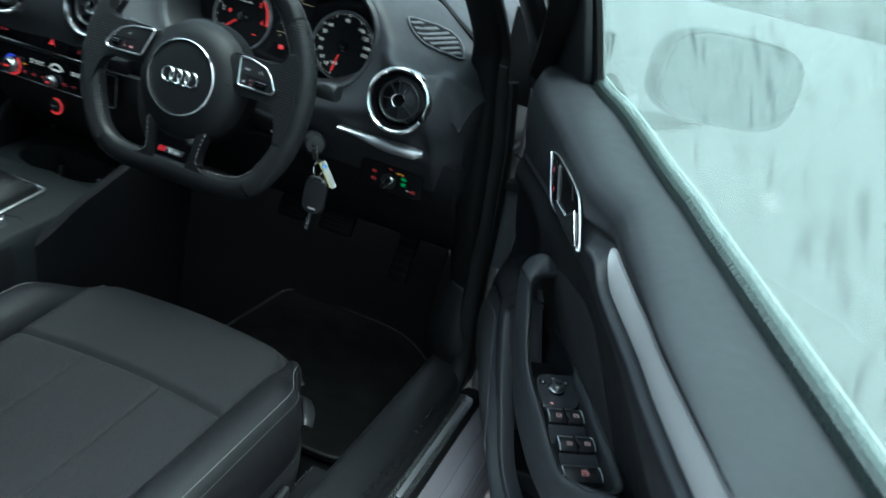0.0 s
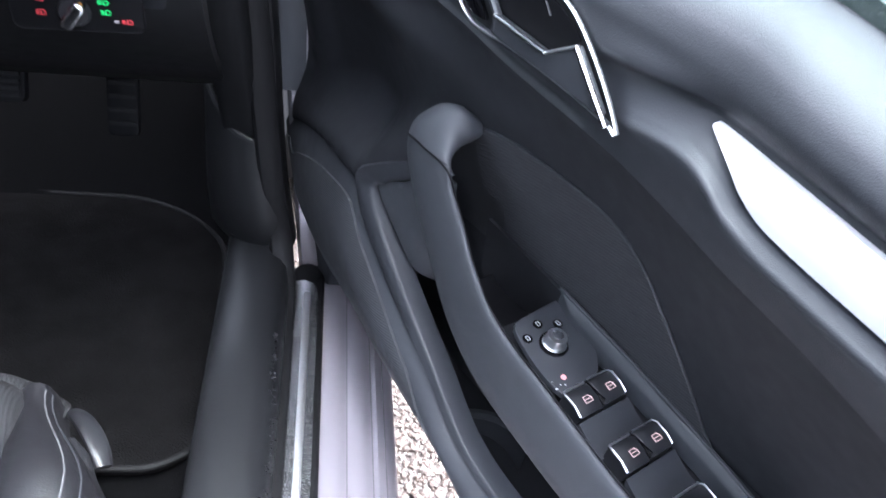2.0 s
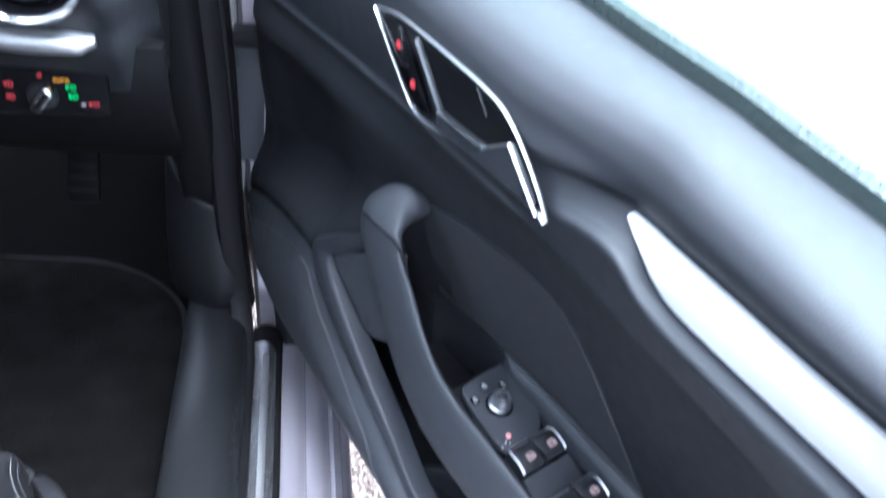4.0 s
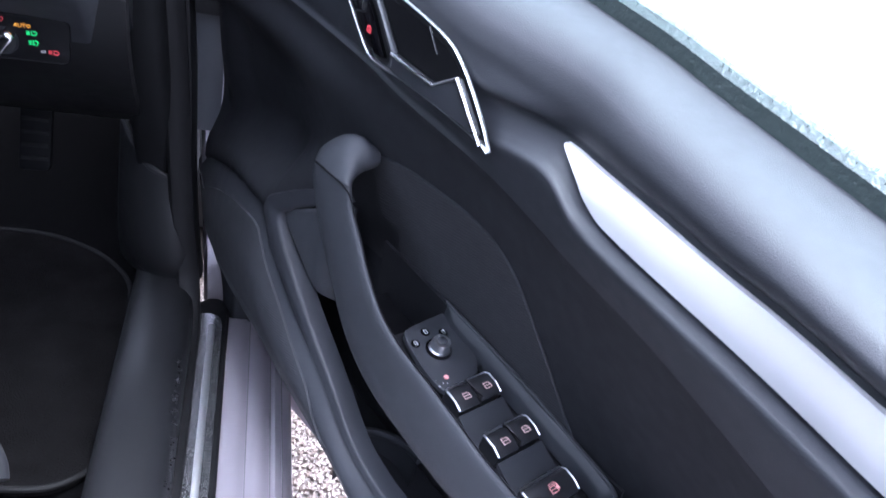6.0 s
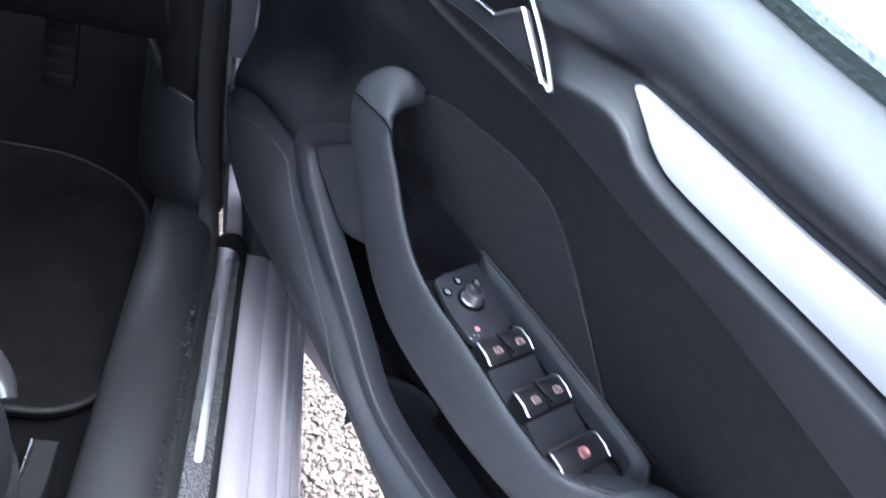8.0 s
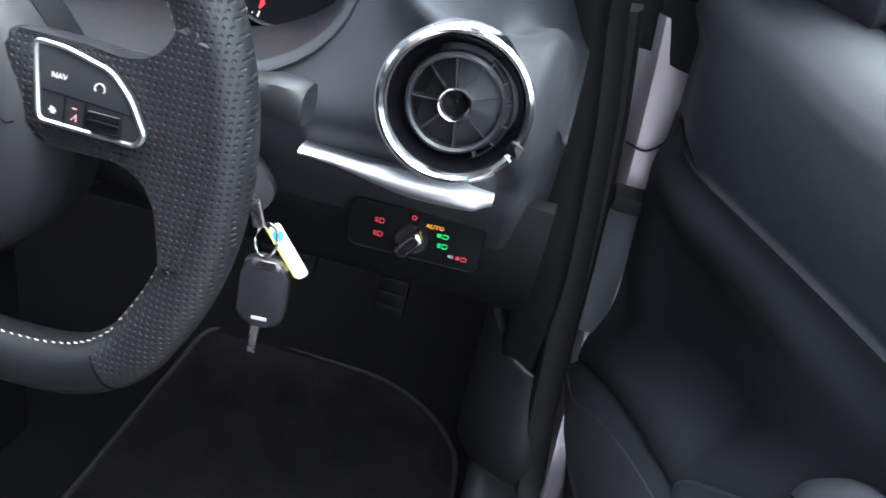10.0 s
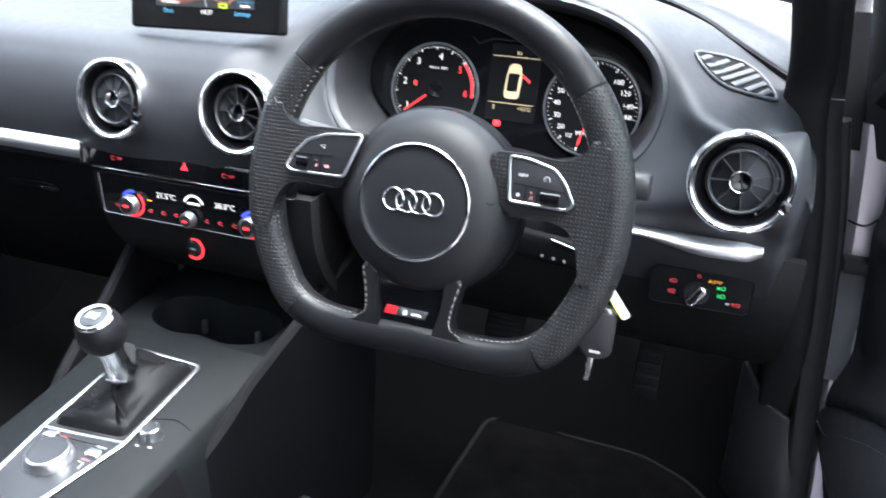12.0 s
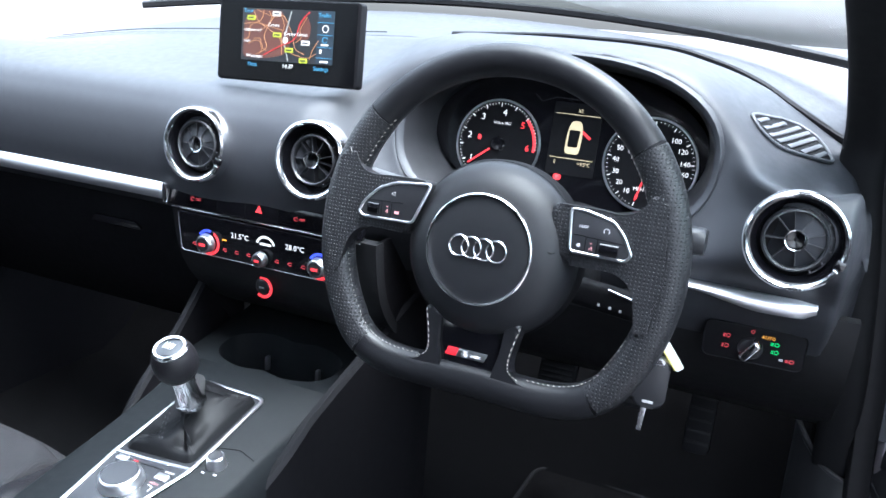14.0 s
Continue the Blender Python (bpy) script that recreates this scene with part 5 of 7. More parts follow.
def dash_profile(x):
    c = lerp(x, CREST)
    drop = 0.06 * (1 - ease(x, 0.682, 0.708))
    w = 1.092 - 0.052 * (x / 0.66) ** 2
    left = [(0.26, 0.72), (0.20, 0.79), (0.168, 0.812), (0.157, 0.842), (0.150, 0.875), (0.150, 0.915), (0.160, 0.950), (0.188, 0.976), (0.27, 0.996), (0.42, c - 0.018), (0.46, c - 0.010), (0.50, c - 0.004), (0.80, w)]
    right = [(0.29, 0.72), (0.232, 0.785), (0.212, 0.808), (0.196, 0.838), (0.163, 0.872), (0.155, min(0.915, c - 0.085 + drop)), (0.170, min(0.950, c - 0.068 + drop)), (0.215, c - 0.058 + 0.040 * ease(x, 0.640, 0.690) - 0.030 * ease(x, 0.682, 0.708)), (0.29, c - 0.026 - 0.012 * ease(x, 0.49, 0.58)), (0.42, c), (0.452, c - 0.020), (0.49, c - 0.026), (0.80, w)]
    b = ease(x, 0.03, 0.17)
    out = []
    for i, ((y0, z0), (y1, z1)) in enumerate(zip(left, right)):
        y, z = y0 + (y1 - y0) * b, z0 + (z1 - z0) * b
        y += 0.08 * ease(x, 0.680, 0.708) * (1 - ease(y, 0.3, 0.5))
        out.append((x, y, z))
    return [dash_shape(p) for p in curve_through(out, 9)]


dash = thing("dashboard", at(0, 0.4, 0.72), "black soft-touch dashboard with bright decor strips", "dashboard")
xs = steps(-0.74, -0.20, 14) + steps(-0.19, 0.12, 46) + steps(0.124, 0.576, 110) + steps(0.580, 0.69, 28) + [0.6925, 0.695, 0.6975, 0.700, 0.7025, 0.705, 0.7065, 0.708]
bm = loft([[tuple(p) for p in dash_profile(x)] for x in xs], False, False, False)
part("dash_skin", bm, SOFT_SMOOTH, dash, "black soft-touch dashboard skin", sharp=80)
end = dash_profile(0.708)
bm = bmesh.new()
bm.faces.new([bm.verts.new(p) for p in end] + [bm.verts.new((0.708, 0.80, 0.72))])
part("end_cap", bm, PLASTIC, dash)
# raised dark strip drawn for the shadow line behind the crest
gap = [(x, 0.448 - 0.05 * ease(x, 0.52, 0.70), lerp(x, CREST) + 0.0005 - 0.004 * ease(x, 0.30, 0.12)) for x in steps(0.12, 0.700, 50)]
part("crest_gap", sweep(gap, oval(0.014, 0.0095, 8, 2.6)), DARK, dash, "dark strip for the shadow line behind the dashboard crest")
edge = [min(dash_profile(x), key=lambda p: abs(p.y - 0.50)) + Vector((0, 0, 0.0004)) for x in steps(-0.74, -0.02, 30)]
part("pad_joint", tube(edge, 0.0011, 6), DARK, dash, "fine joint across the dashboard top")
# instrument hood
def hood_ring(y, hw, hh, cz=0.955, cx=0.348, n=48):
    pts = []
    for i in range(n):
        a = 2 * math.pi * i / n
        c, s = math.cos(a), math.sin(a)
        pts.append((cx + hw * math.copysign(abs(c) ** 0.85, c), y + 0.03 * s, cz + hh * math.copysign(abs(s) ** 0.85, s)))
    return pts


part("hood_rim", loft([hood_ring(0.232, 0.203, 0.109), hood_ring(0.225, 0.2005, 0.1065), hood_ring(0.222, 0.197, 0.104), hood_ring(0.224, 0.193, 0.100), hood_ring(0.230, 0.190, 0.097)], True, False, False), SOFT_SMOOTH, dash, "rounded rim of the oval instrument hood", sharp=60)
part("hood_lining", loft([hood_ring(0.230, 0.190, 0.097), hood_ring(0.262, 0.182, 0.090), hood_ring(0.30, 0.176, 0.085)], True, False, False), PLASTIC, dash, "black inside of the instrument hood")
# decor strips
def decor(x0, x1, label, tip):
    def f(x, t):
        y = lerp(x, [(-0.74, 0.158), (-0.16, 0.158), (0.5, 0.188), (0.64, 0.196), (0.67, 0.204)])
        lo = 0.8265 - 0.0130 * ease(x, 0.53, 0.62) + 0.006 * ease(x, 0.655, 0.668) if tip else 0.818
        hi = 0.841 if not tip else 0.8335
        return Vector((x, y - 0.008 * math.sin(math.pi * (0.15 + 0.8 * t)), lo + (hi - lo) * t))
    part("decor_strip", sheet(f, steps(x0, x1, 24), steps(0, 1, 8), (0, 0.012, 0)), ALU, dash, label)


decor(-0.74, -0.166, "bright aluminium decor strip", False)
decor(0.526, 0.668, "satin silver decor strip by the light switch", True)
part("strip_end", slab(rounded(0.008, 0.028, 0.002), face((-0.163, 0.156, 0.829)), 0.008, 0.002), CHROME, dash, "chrome end of the decor strip")
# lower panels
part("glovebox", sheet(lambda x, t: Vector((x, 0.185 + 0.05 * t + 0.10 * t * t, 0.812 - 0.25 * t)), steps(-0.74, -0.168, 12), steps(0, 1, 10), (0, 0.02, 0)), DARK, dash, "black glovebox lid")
part("glovebox_handle", slab(soften([(-0.40, -0.006), (-0.30, -0.006), (-0.31, 0.006), (-0.39, 0.006)], 0.004), face((0.05, 0.196, 0.757), (1, 0, 0), (0, -0.3, 1)), 0.004, 0.001), GLOSSY, dash)
part("knee_panel", sheet(lambda x, t: Vector((x, 0.245 + 0.02 * t + 0.13 * t * t, 0.805 - 0.19 * t)), steps(0.15, 0.715, 20), steps(0, 1, 10), (0, 0.02, 0)), SHADED, dash, "black knee panel")

# ---- air vents ----
def air_vent(x, y, z, turn):
    ob = thing("air_vent", face((x, y, z), (1, turn, 0), (0, 0.10, 1)), "round black air vent with a chrome ring and silver hub", "air vent", "dashboard air vents", local=True)
    eye = Matrix()
    ring = part("ring", lathe([(0.0425, -0.004), (0.0428, 0.0070), (0.0436, 0.0100), (0.0458, 0.0116), (0.0480, 0.0100), (0.0488, 0.0070), (0.0490, -0.012)], eye, 64), CHROME, ob, "bright vent ring")
    part("bowl", lathe([(0.0430, 0.0075), (0.0418, 0.0072), (0.0405, 0.0040), (0.0385, -0.001), (0.0360, -0.0035)], eye, 48), GLOSSY, ob, "gloss black bowl")
    part("throat", lathe([(0.0362, -0.0035), (0.0350, -0.010), (0.0290, -0.016), (0.0, -0.018)], eye, 40), DARK, ob)
    part("inner_ring", lathe([(0.0278, -0.006), (0.0280, 0.0030), (0.0296, 0.0046), (0.0314, 0.0030), (0.0322, -0.004)], eye, 48), PLASTIC_FINE, ob, "satin grey inner ring")
    part("hub", lathe([(0.0, 0.0020), (0.0014, 0.0020), (0.0020, 0.0005), (0.0080, 0.0010), (0.0092, 0.0030), (0.0092, -0.008)], eye, 28), GLOSSY, ob, "dark hub")
    part("hub_ring", lathe([(0.0091, 0.003), (0.0094, 0.0062), (0.0103, 0.0066), (0.0109, 0.0056), (0.0111, -0.006)], eye, 36), CHROME, ob, "thin silver hub ring")
    for a in (182, 228, 278, 322, 350, 18, 62, 100, 135):
        bm = box((0.0105, -0.0005, -0.008), (0.0286, 0.0005, 0.0012))
        bmesh.ops.transform(bm, matrix=pose(0, 0, 0, 0, 0, a), verts=bm.verts)
        part("vane", bm, PLASTIC_FINE, ob)
    part("rib_ring", sweep([(0.0350 * math.cos(radians(a)), 0.0350 * math.sin(radians(a)), 0.0012) for a in steps(-62, 62, 24)], oval(0.0012, 0.004, 6), up=(0, 0, 1)), PLASTIC_FINE, ob, "ribbed outer arc")
    for a in (-58, -35, -12, 12, 35, 58):
        bm = box((0.0315, -0.0007, -0.003), (0.0352, 0.0007, 0.0030))
        bmesh.ops.transform(bm, matrix=pose(0, 0, 0, 0, 0, a), verts=bm.verts)
        part("rib", bm, PLASTIC_FINE, ob)
    teeth = []
    for a in steps(118, 262, 84) + steps(286, 312, 15):
        bm = box((0.0472, -0.00038, 0.003), (0.0492, 0.00038, 0.0100))
        bmesh.ops.transform(bm, matrix=pose(0, 0, 0, 0, 0, a), verts=bm.verts)
        teeth.append(bm)
    part("knurl", join(*teeth), BEZEL, ring, "knurled edge of the ring")
    part("thumb_notch", slab(rounded(0.0100, 0.0090, 0.002), pose(0, 0, 0, 0, 0, -22) @ at(0.0450, 0, 0.0085), 0.0036, 0.001), GLOSSY, ring, "dark thumb notch")
    part("thumb", slab(rounded(0.0060, 0.0018, 0.0006), pose(0, 0, 0, 0, 0, -31) @ at(0.0452, 0, 0.0095), 0.0030, 0.0006), CHROME, ring)
    return ob


air_vent(-0.095, 0.139, 0.906, 0.0)
air_vent(0.083, 0.139, 0.910, 0.0)
air_vent(0.634, 0.144, 0.908, 0.05)

# demister grille on the dashboard end
# dash skin in a lighter grey, for the light that the slats catch
LITSLAT = surface("lit_slat_plastic", (0.06, 0.063, 0.07), 0.38)
gm = face((0.607, 0.336, 0.9875), (1, 0.0, -0.40), (0.0, 1, 0.22))
go = [(-0.0477, -0.0423), (-0.0425, -0.024), (-0.0196, 0.0204), (0.0035, 0.0365), (0.0236, 0.0355), (0.0408, 0.0221), (0.0551, 0.0023), (0.0531, -0.0071), (0.0395, -0.0191), (0.0195, -0.0354), (0.0032, -0.0468), (-0.014, -0.0515), (-0.0285, -0.0525), (-0.039, -0.0493)]
grille = thing("demister_grille", gm, "small slatted demister grille set in the dashboard end", "air grille", local=True)
from_grille = gm.inverted()
dash_points = [from_grille @ p for x in steps(0.52, 0.70, 60) for p in dash_profile(x)]
dash_points = [p for p in dash_points if abs(p.x) < 0.08 and abs(p.y) < 0.09 and abs(p.z) < 0.04]


def on_dash(a, b, up=0.0):
    near = sorted(dash_points, key=lambda p: (p.x - a) ** 2 + (p.y - b) ** 2)[:14]
    wt = [1 / (2e-5 + (p.x - a) ** 2 + (p.y - b) ** 2) for p in near]
    return Vector((a, b, sum(p.z * w for p, w in zip(near, wt)) / sum(wt) + up))


ring_line = [(p.x, p.y) for p in curve_through([(a, b, 0) for a, b in soften(go, 0.004, 2)], 2, True)]
part("frame", sweep([on_dash(a, b, 0.002) for a, b in ring_line], oval(0.0042, 0.0036, 8, 2.6), closed=True), LITSLAT, grille, "grille frame, its grey lightened for the light on it")
# dark sheet on the skin paints the shade between the slats
bm = bmesh.new()
hubv = bm.verts.new(on_dash(0.0, -0.008, 0.0014))
ringv = [bm.verts.new(on_dash(a, b, 0.0014)) for a, b in ring_line]
for v, w in zip(ringv, ringv[1:] + ringv[:1]):
    bm.faces.new((hubv, v, w))
part("backing", bm, DARK, grille, "dark sheet for the shaded slots of the grille")
for (a, b), (c, d) in (((-0.0387, -0.0441), (-0.0316, -0.0138)), ((-0.0289, -0.0446), (-0.0126, 0.0128)), ((-0.0197, -0.0477), (0.0042, 0.0261)), ((-0.0088, -0.0441), (0.0168, 0.0284)), ((0.0044, -0.0382), (0.0259, 0.024)), ((0.02, -0.0307), (0.0357, 0.0153)), ((0.0354, -0.0218), (0.0442, 0.0052))):
    pts = [on_dash(a + (c - a) * t, b + (d - b) * t, 0.0030) for t in steps(0, 1, 6)]
    part("slat", sweep(pts, oval(0.0062, 0.0022, 8, 3)), LITSLAT, grille)

# ---- instruments ----
cl = face((0.348, 0.2985, 0.942), (1, 0, 0), (0, 0.18, 1))
cluster = thing("instrument_cluster", cl, "lit instrument cluster with rev counter, speedometer and colour display", "instrument cluster", local=True)
part("face_plate", slab([(0.178 * math.cos(a), 0.090 * math.sin(a) + 0.01) for a in steps(0, 2 * math.pi * 47 / 48, 47)], at(0, 0, -0.004), 0.003), GLOSSY, cluster, "black cluster face")
TX, SX, DR = -0.087, 0.110, 0.056


def polar(cx, r, a):
    return cx + r * math.cos(radians(a)), r * math.sin(radians(a))


for cx, name in ((TX, "rev_counter"), (SX, "speedometer")):
    dial = part(name, lathe([(DR - 0.001, 0.0005), (DR - 0.0005, 0.003), (DR + 0.001, 0.003), (DR + 0.002, 0.0)], at(cx, 0, 0), 48), SATIN, cluster, "silver-ringed dial")
    part("dial_face", lathe([(0, 0.0004), (DR - 0.001, 0.0004)], at(cx, 0, 0), 40), DARK, dial)
    marks = []
    n = 51 if name == "rev_counter" else 49
    for i in range(n):
        a = (213 + 20) - i * (235 / (n - 1)) if name == "rev_counter" else 257 - i * (267 / (n - 1))
        long = 0.005 if i % 5 == 0 else 0.002
        (x0, y0), (x1, y1) = polar(cx, DR - 0.003, a), polar(cx, DR - 0.003 - long, a)
        marks.append(strip([(x0, y0), (x1, y1)], 0.0010 if i % 5 == 0 else 0.0005, at(0, 0, 0.0006)))
    part("scale", join(*marks), WHITE, dial, "white scale marks")
    if name == "rev_counter":
        for k in range(1, 7):
            x, y = polar(cx, 0.0405, 213 - 43 * (k - 1))
            part("numeral", writing(str(k), 0.0115, at(x, y, 0.0007)), RED if k > 4 else WHITE, dial)
        part("red_line", strip(arc(cx, 0, 0.0495, 44, -6, 14), 0.0035, at(0, 0, 0.0007)), RED, dial, "red zone")
        (x0, y0), (x1, y1) = polar(cx, 0.012, 218), polar(cx, 0.047, 218)
        part("needle", strip([(x0, y0), (x1, y1)], 0.0022, at(0, 0, 0.0022)), RED, dial, "red needle")
        part("unit_print", writing("1/min x 1000", 0.0046, at(cx + 0.002, 0.027, 0.0007)), WHITE, dial)
        part("warning_lamp", slab(rounded(0.0045, 0.0065, 0.002), at(cx - 0.026, 0.006, 0.0006), 0.0006), RED, dial, "red seat-belt lamp")
        part("temperature_print", writing("60", 0.0045, at(cx + 0.018, -0.040, 0.0007)), WHITE, dial)
        part("temperature_red", bar(cx + 0.030, -0.024, 0.007, 0.002, at(0, 0, 0.0007)), RED, dial)
    else:
        for v, a in ((0, 257), (10, 237), (20, 218), (30, 198), (40, 178), (50, 158), (60, 137), (80, 93), (100, 50), (120, 29), (140, 8), (160, -9)):
            x, y = polar(cx, 0.0415, a)
            part("numeral", writing(str(v), 0.0085, at(x, y, 0.0007)), RED if v == 0 else WHITE, dial)
        (x0, y0), (x1, y1) = polar(cx, 0.016, 258), polar(cx, 0.046, 257)
        part("needle", strip([(x0, y0), (x1, y1)], 0.0020, at(0, 0, 0.0022)), RED, dial, "red needle")
        part("unit_print", writing("MPH", 0.0065, at(cx - 0.008, -0.031, 0.0012)), WHITE, dial)
    part("boss", lathe([(0, 0.004), (0.008, 0.0035), (0.010, 0.001)], at(cx, 0, 0), 24), GLOSSY, dial)
    for o in (dial, *dial.children):
        for v in o.data.vertices:
            v.co.y -= 0.0060
disp = part("display", slab(rounded(0.062, 0.090, 0.002), at(0.0125, 0.012, -0.0005), 0.001), DARK, cluster, "dark centre display")
dm = at(0.0125, 0.0100, 0.0006) @ Matrix.Diagonal((0.85, 0.965, 1, 1))
part("top_line", bar(0, 0.034, 0.068, 0.0008, dm), CREAM, disp)
part("low_line", bar(0, -0.023, 0.066, 0.0008, dm), CREAM, disp)
part("radio_print", writing("XS", 0.0065, dm @ at(0.004, 0.039, 0)), CREAM, disp)
part("temperature_print", writing("+9.5°C", 0.0068, dm @ at(0.020, -0.0285, 0)), CREAM, disp)
part("mode_print", writing("E", 0.007, dm @ at(-0.024, -0.029, 0)), CREAM, disp)
part("car_symbol", slab(soften([(-0.012, -0.017), (0.010, -0.017), (0.012, 0.010), (0.009, 0.026), (-0.007, 0.026), (-0.011, 0.010)], 0.006), dm, 0.0005), CREAM, disp, "cream car symbol")
part("car_windows", slab(soften([(-0.0085, -0.008), (0.0065, -0.008), (0.0085, 0.014), (-0.0080, 0.014)], 0.002), dm @ at(0, 0, 0.0006), 0.0004), DARK, disp)
part("open_door_symbol", strip([(0.0115, 0.013), (0.024, 0.005)], 0.0036, dm), RED, disp, "red open-door symbol")
part("brake_lamp", slab(rounded(0.010, 0.0075, 0.003), at(-0.002, -0.0368, -0.0008), 0.0012), RED, cluster, "red parking-brake lamp")
part("brake_lamp_print", writing("P", 0.006, at(-0.002, -0.0368, 0.0006)), PINK, cluster)
part("hood_line", strip([(-0.045, 0.062), (-0.036, 0.055), (-0.028, 0.058), (-0.018, 0.062), (0.060, 0.060)], 0.0012, at(0, 0, 0.0002)), PLASTIC_FINE, cluster)

# ---- steering wheel ----
RAKE = radians(10)
WM = face((0.36, 0.0, 0.88), (1, 0, 0), (0, math.sin(RAKE), math.cos(RAKE)))
wheel = thing("steering_wheel", WM, "flat-bottomed black leather steering wheel with perforated grips", "steering wheel", local=True)
RR, RC = 0.1800, -0.029
SEC = oval(0.0325, 0.032, 18, 2.2)


def rim_point(a):
    """A point of the rim's core, a degrees clockwise from the top."""
    s = 1 if a >= 0 else -1
    a = abs(a)
    if a <= 126:
        r = RR - 0.0035 * math.sin(math.pi * ease(a, 20, 150))
        q = Vector((r * math.sin(radians(a)), r * math.cos(radians(a))))
    else:
        p0 = Vector((RR * math.sin(radians(126)), RR * math.cos(radians(126))))
        t = (a - 126) / 54
        d = Vector((math.cos(radians(126)), -math.sin(radians(126)))) * 0.052
        p1, p2, p3 = p0 + d, Vector((0.072, -0.1375)), Vector((0.0, -0.1375))
        q = p0 * (1 - t) ** 3 + p1 * 3 * t * (1 - t) ** 2 + p2 * 3 * t * t * (1 - t) + p3 * t ** 3
    return Vector((s * 0.98 * q.x + 0.003, q.y + 0.004, RC))


def rim_swell(a):
    """The rim is thicker at the grips and the flat bottom than at the top."""
    return 1 + 0.06 * ease(abs(a), 30, 75)


def rim_piece(name, a0, a1, material, label, k=1.0):
    run = steps(a0, a1, max(8, int(abs(a1 - a0) / 3)))
    pts = [rim_point(a) for a in run]
    return part(name, sweep(pts, [(x * k, y * k) for x, y in SEC], up=(0, 0, 1), scale=lambda t: (rim_swell(a0 + (a1 - a0) * t), 1 + 0.4 * (rim_swell(a0 + (a1 - a0) * t) - 1))), material, wheel, label)


rim_piece("rim_top", -51, 51, RIMLEATHER, "smooth leather rim")
rim_piece("grip", 51.6, 136.5, PERF, "perforated leather grip", 1.03)
rim_piece("grip", -51.6, -136.5, PERF, "perforated leather grip", 1.03)
bottom = [rim_point(a) for a in steps(137.2, 179.9, 16)]
bottom += [rim_point(a) for a in steps(-179.9, -137.2, 16)]
part("rim_bottom", sweep(bottom, [(x * 1.08, y * 1.05) for x, y in SEC], up=(0, 0, 1)), RIMLEATHER, wheel, "smooth leather flat bottom")
for a in (51.3, -51.3, 136.8, -136.8):
    p, q = rim_point(a - 0.25), rim_point(a + 0.25)
    part("rim_seam", sweep([p, q], [(x * 0.985 * rim_swell(a), y * 0.985 * (1 + 0.4 * (rim_swell(a) - 1))) for x, y in SEC], up=(0, 0, 1)), DARK, wheel)
stitches = []
whole = [rim_point(a) for a in steps(-179.9, 179.9, 900)]
run, last = 0.0, whole[0]
for i, p in enumerate(whole[1:-1], 1):
    run += (p - last).length
    last = p
    if run > 0.0052:
        run = 0.0
        t = (whole[i + 1] - whole[i - 1]).normalized()
        inward = Vector((-t.y, t.x, 0))
        inward = inward if inward.dot(Vector((p.x, p.y, 0))) < 0 else -inward
        if p.y > 0.125:
            continue
        if (abs(p.y) < 0.058 and abs(p.x) > 0.12 and p.y > -0.012) or abs(p.x) < 0.060 and p.y < 0:
            continue
        c = p + inward * 0.0158 + Vector((0, 0, 0.0080))
        stitches.append(sweep([c - t * 0.0013 - inward * 0.0006, c + t * 0.0013 + inward * 0.0006], oval(0.00085, 0.00085, 5), up=(0, 0, 1)))
for s in (1, -1):
    run = curve_through([(s * 0.0500, -0.068, -0.0150), (s * 0.0450, -0.088, -0.0150), (s * 0.0425, -0.105, -0.0150), (s * 0.0450, -0.1145, -0.0150), (s * 0.055, -0.1200, -0.0155)], 3)
    for p, q in zip(run, run[1:]):
        stitches.append(sweep([p.lerp(q, 0.2), p.lerp(q, 0.75)], oval(0.00085, 0.00085, 5), up=(0, 0, 1)))
st = part("stitching", join(*stitches), STITCH, wheel, "pale stitching round the inner rim")
st["kind"] = "stuff"
# hub
pad = [(0.0, 0.001), (0.030, 0.0006), (0.050, -0.001), (0.064, -0.005), (0.077, -0.013), (0.085, -0.024), (0.0885, -0.036), (0.0875, -0.052), (0.074, -0.065)]
hub = part("airbag_pad", lathe(pad, at(0.002, -0.002, 0), 56), PADSKIN, wheel, "round black airbag pad")
part("hub_ring", lathe([(0.0512, -0.003), (0.0518, 0.0012), (0.0532, 0.0014), (0.0542, 0.0006), (0.0546, -0.004)], Matrix(), 64), CHROME, hub, "thin chrome ring on the pad")
for i in range(4):
    c = (i - 1.5) * 0.01285
    ring = [(c + 0.0101 * math.cos(a), 0.001 + 0.0101 * math.sin(a), 0.0014 + 0.0006 * math.cos(a)) for a in steps(0, 2 * math.pi * 27 / 28, 27)]
    part("emblem_ring", sweep(ring, oval(0.0019, 0.0022, 8), up=(0, 0, 1), closed=True), CHROME, hub, "chrome emblem ring")
part("hub_gap", lathe([(0.0890, -0.036), (0.0905, -0.040), (0.0905, -0.060)], at(0.002, -0.002, 0), 48), DARK, wheel)
part("airbag_print", strip([(0.066, 0.010), (0.070, 0.008), (0.074, 0.010)], 0.0008, at(0, 0, -0.0065)), DARK, hub)


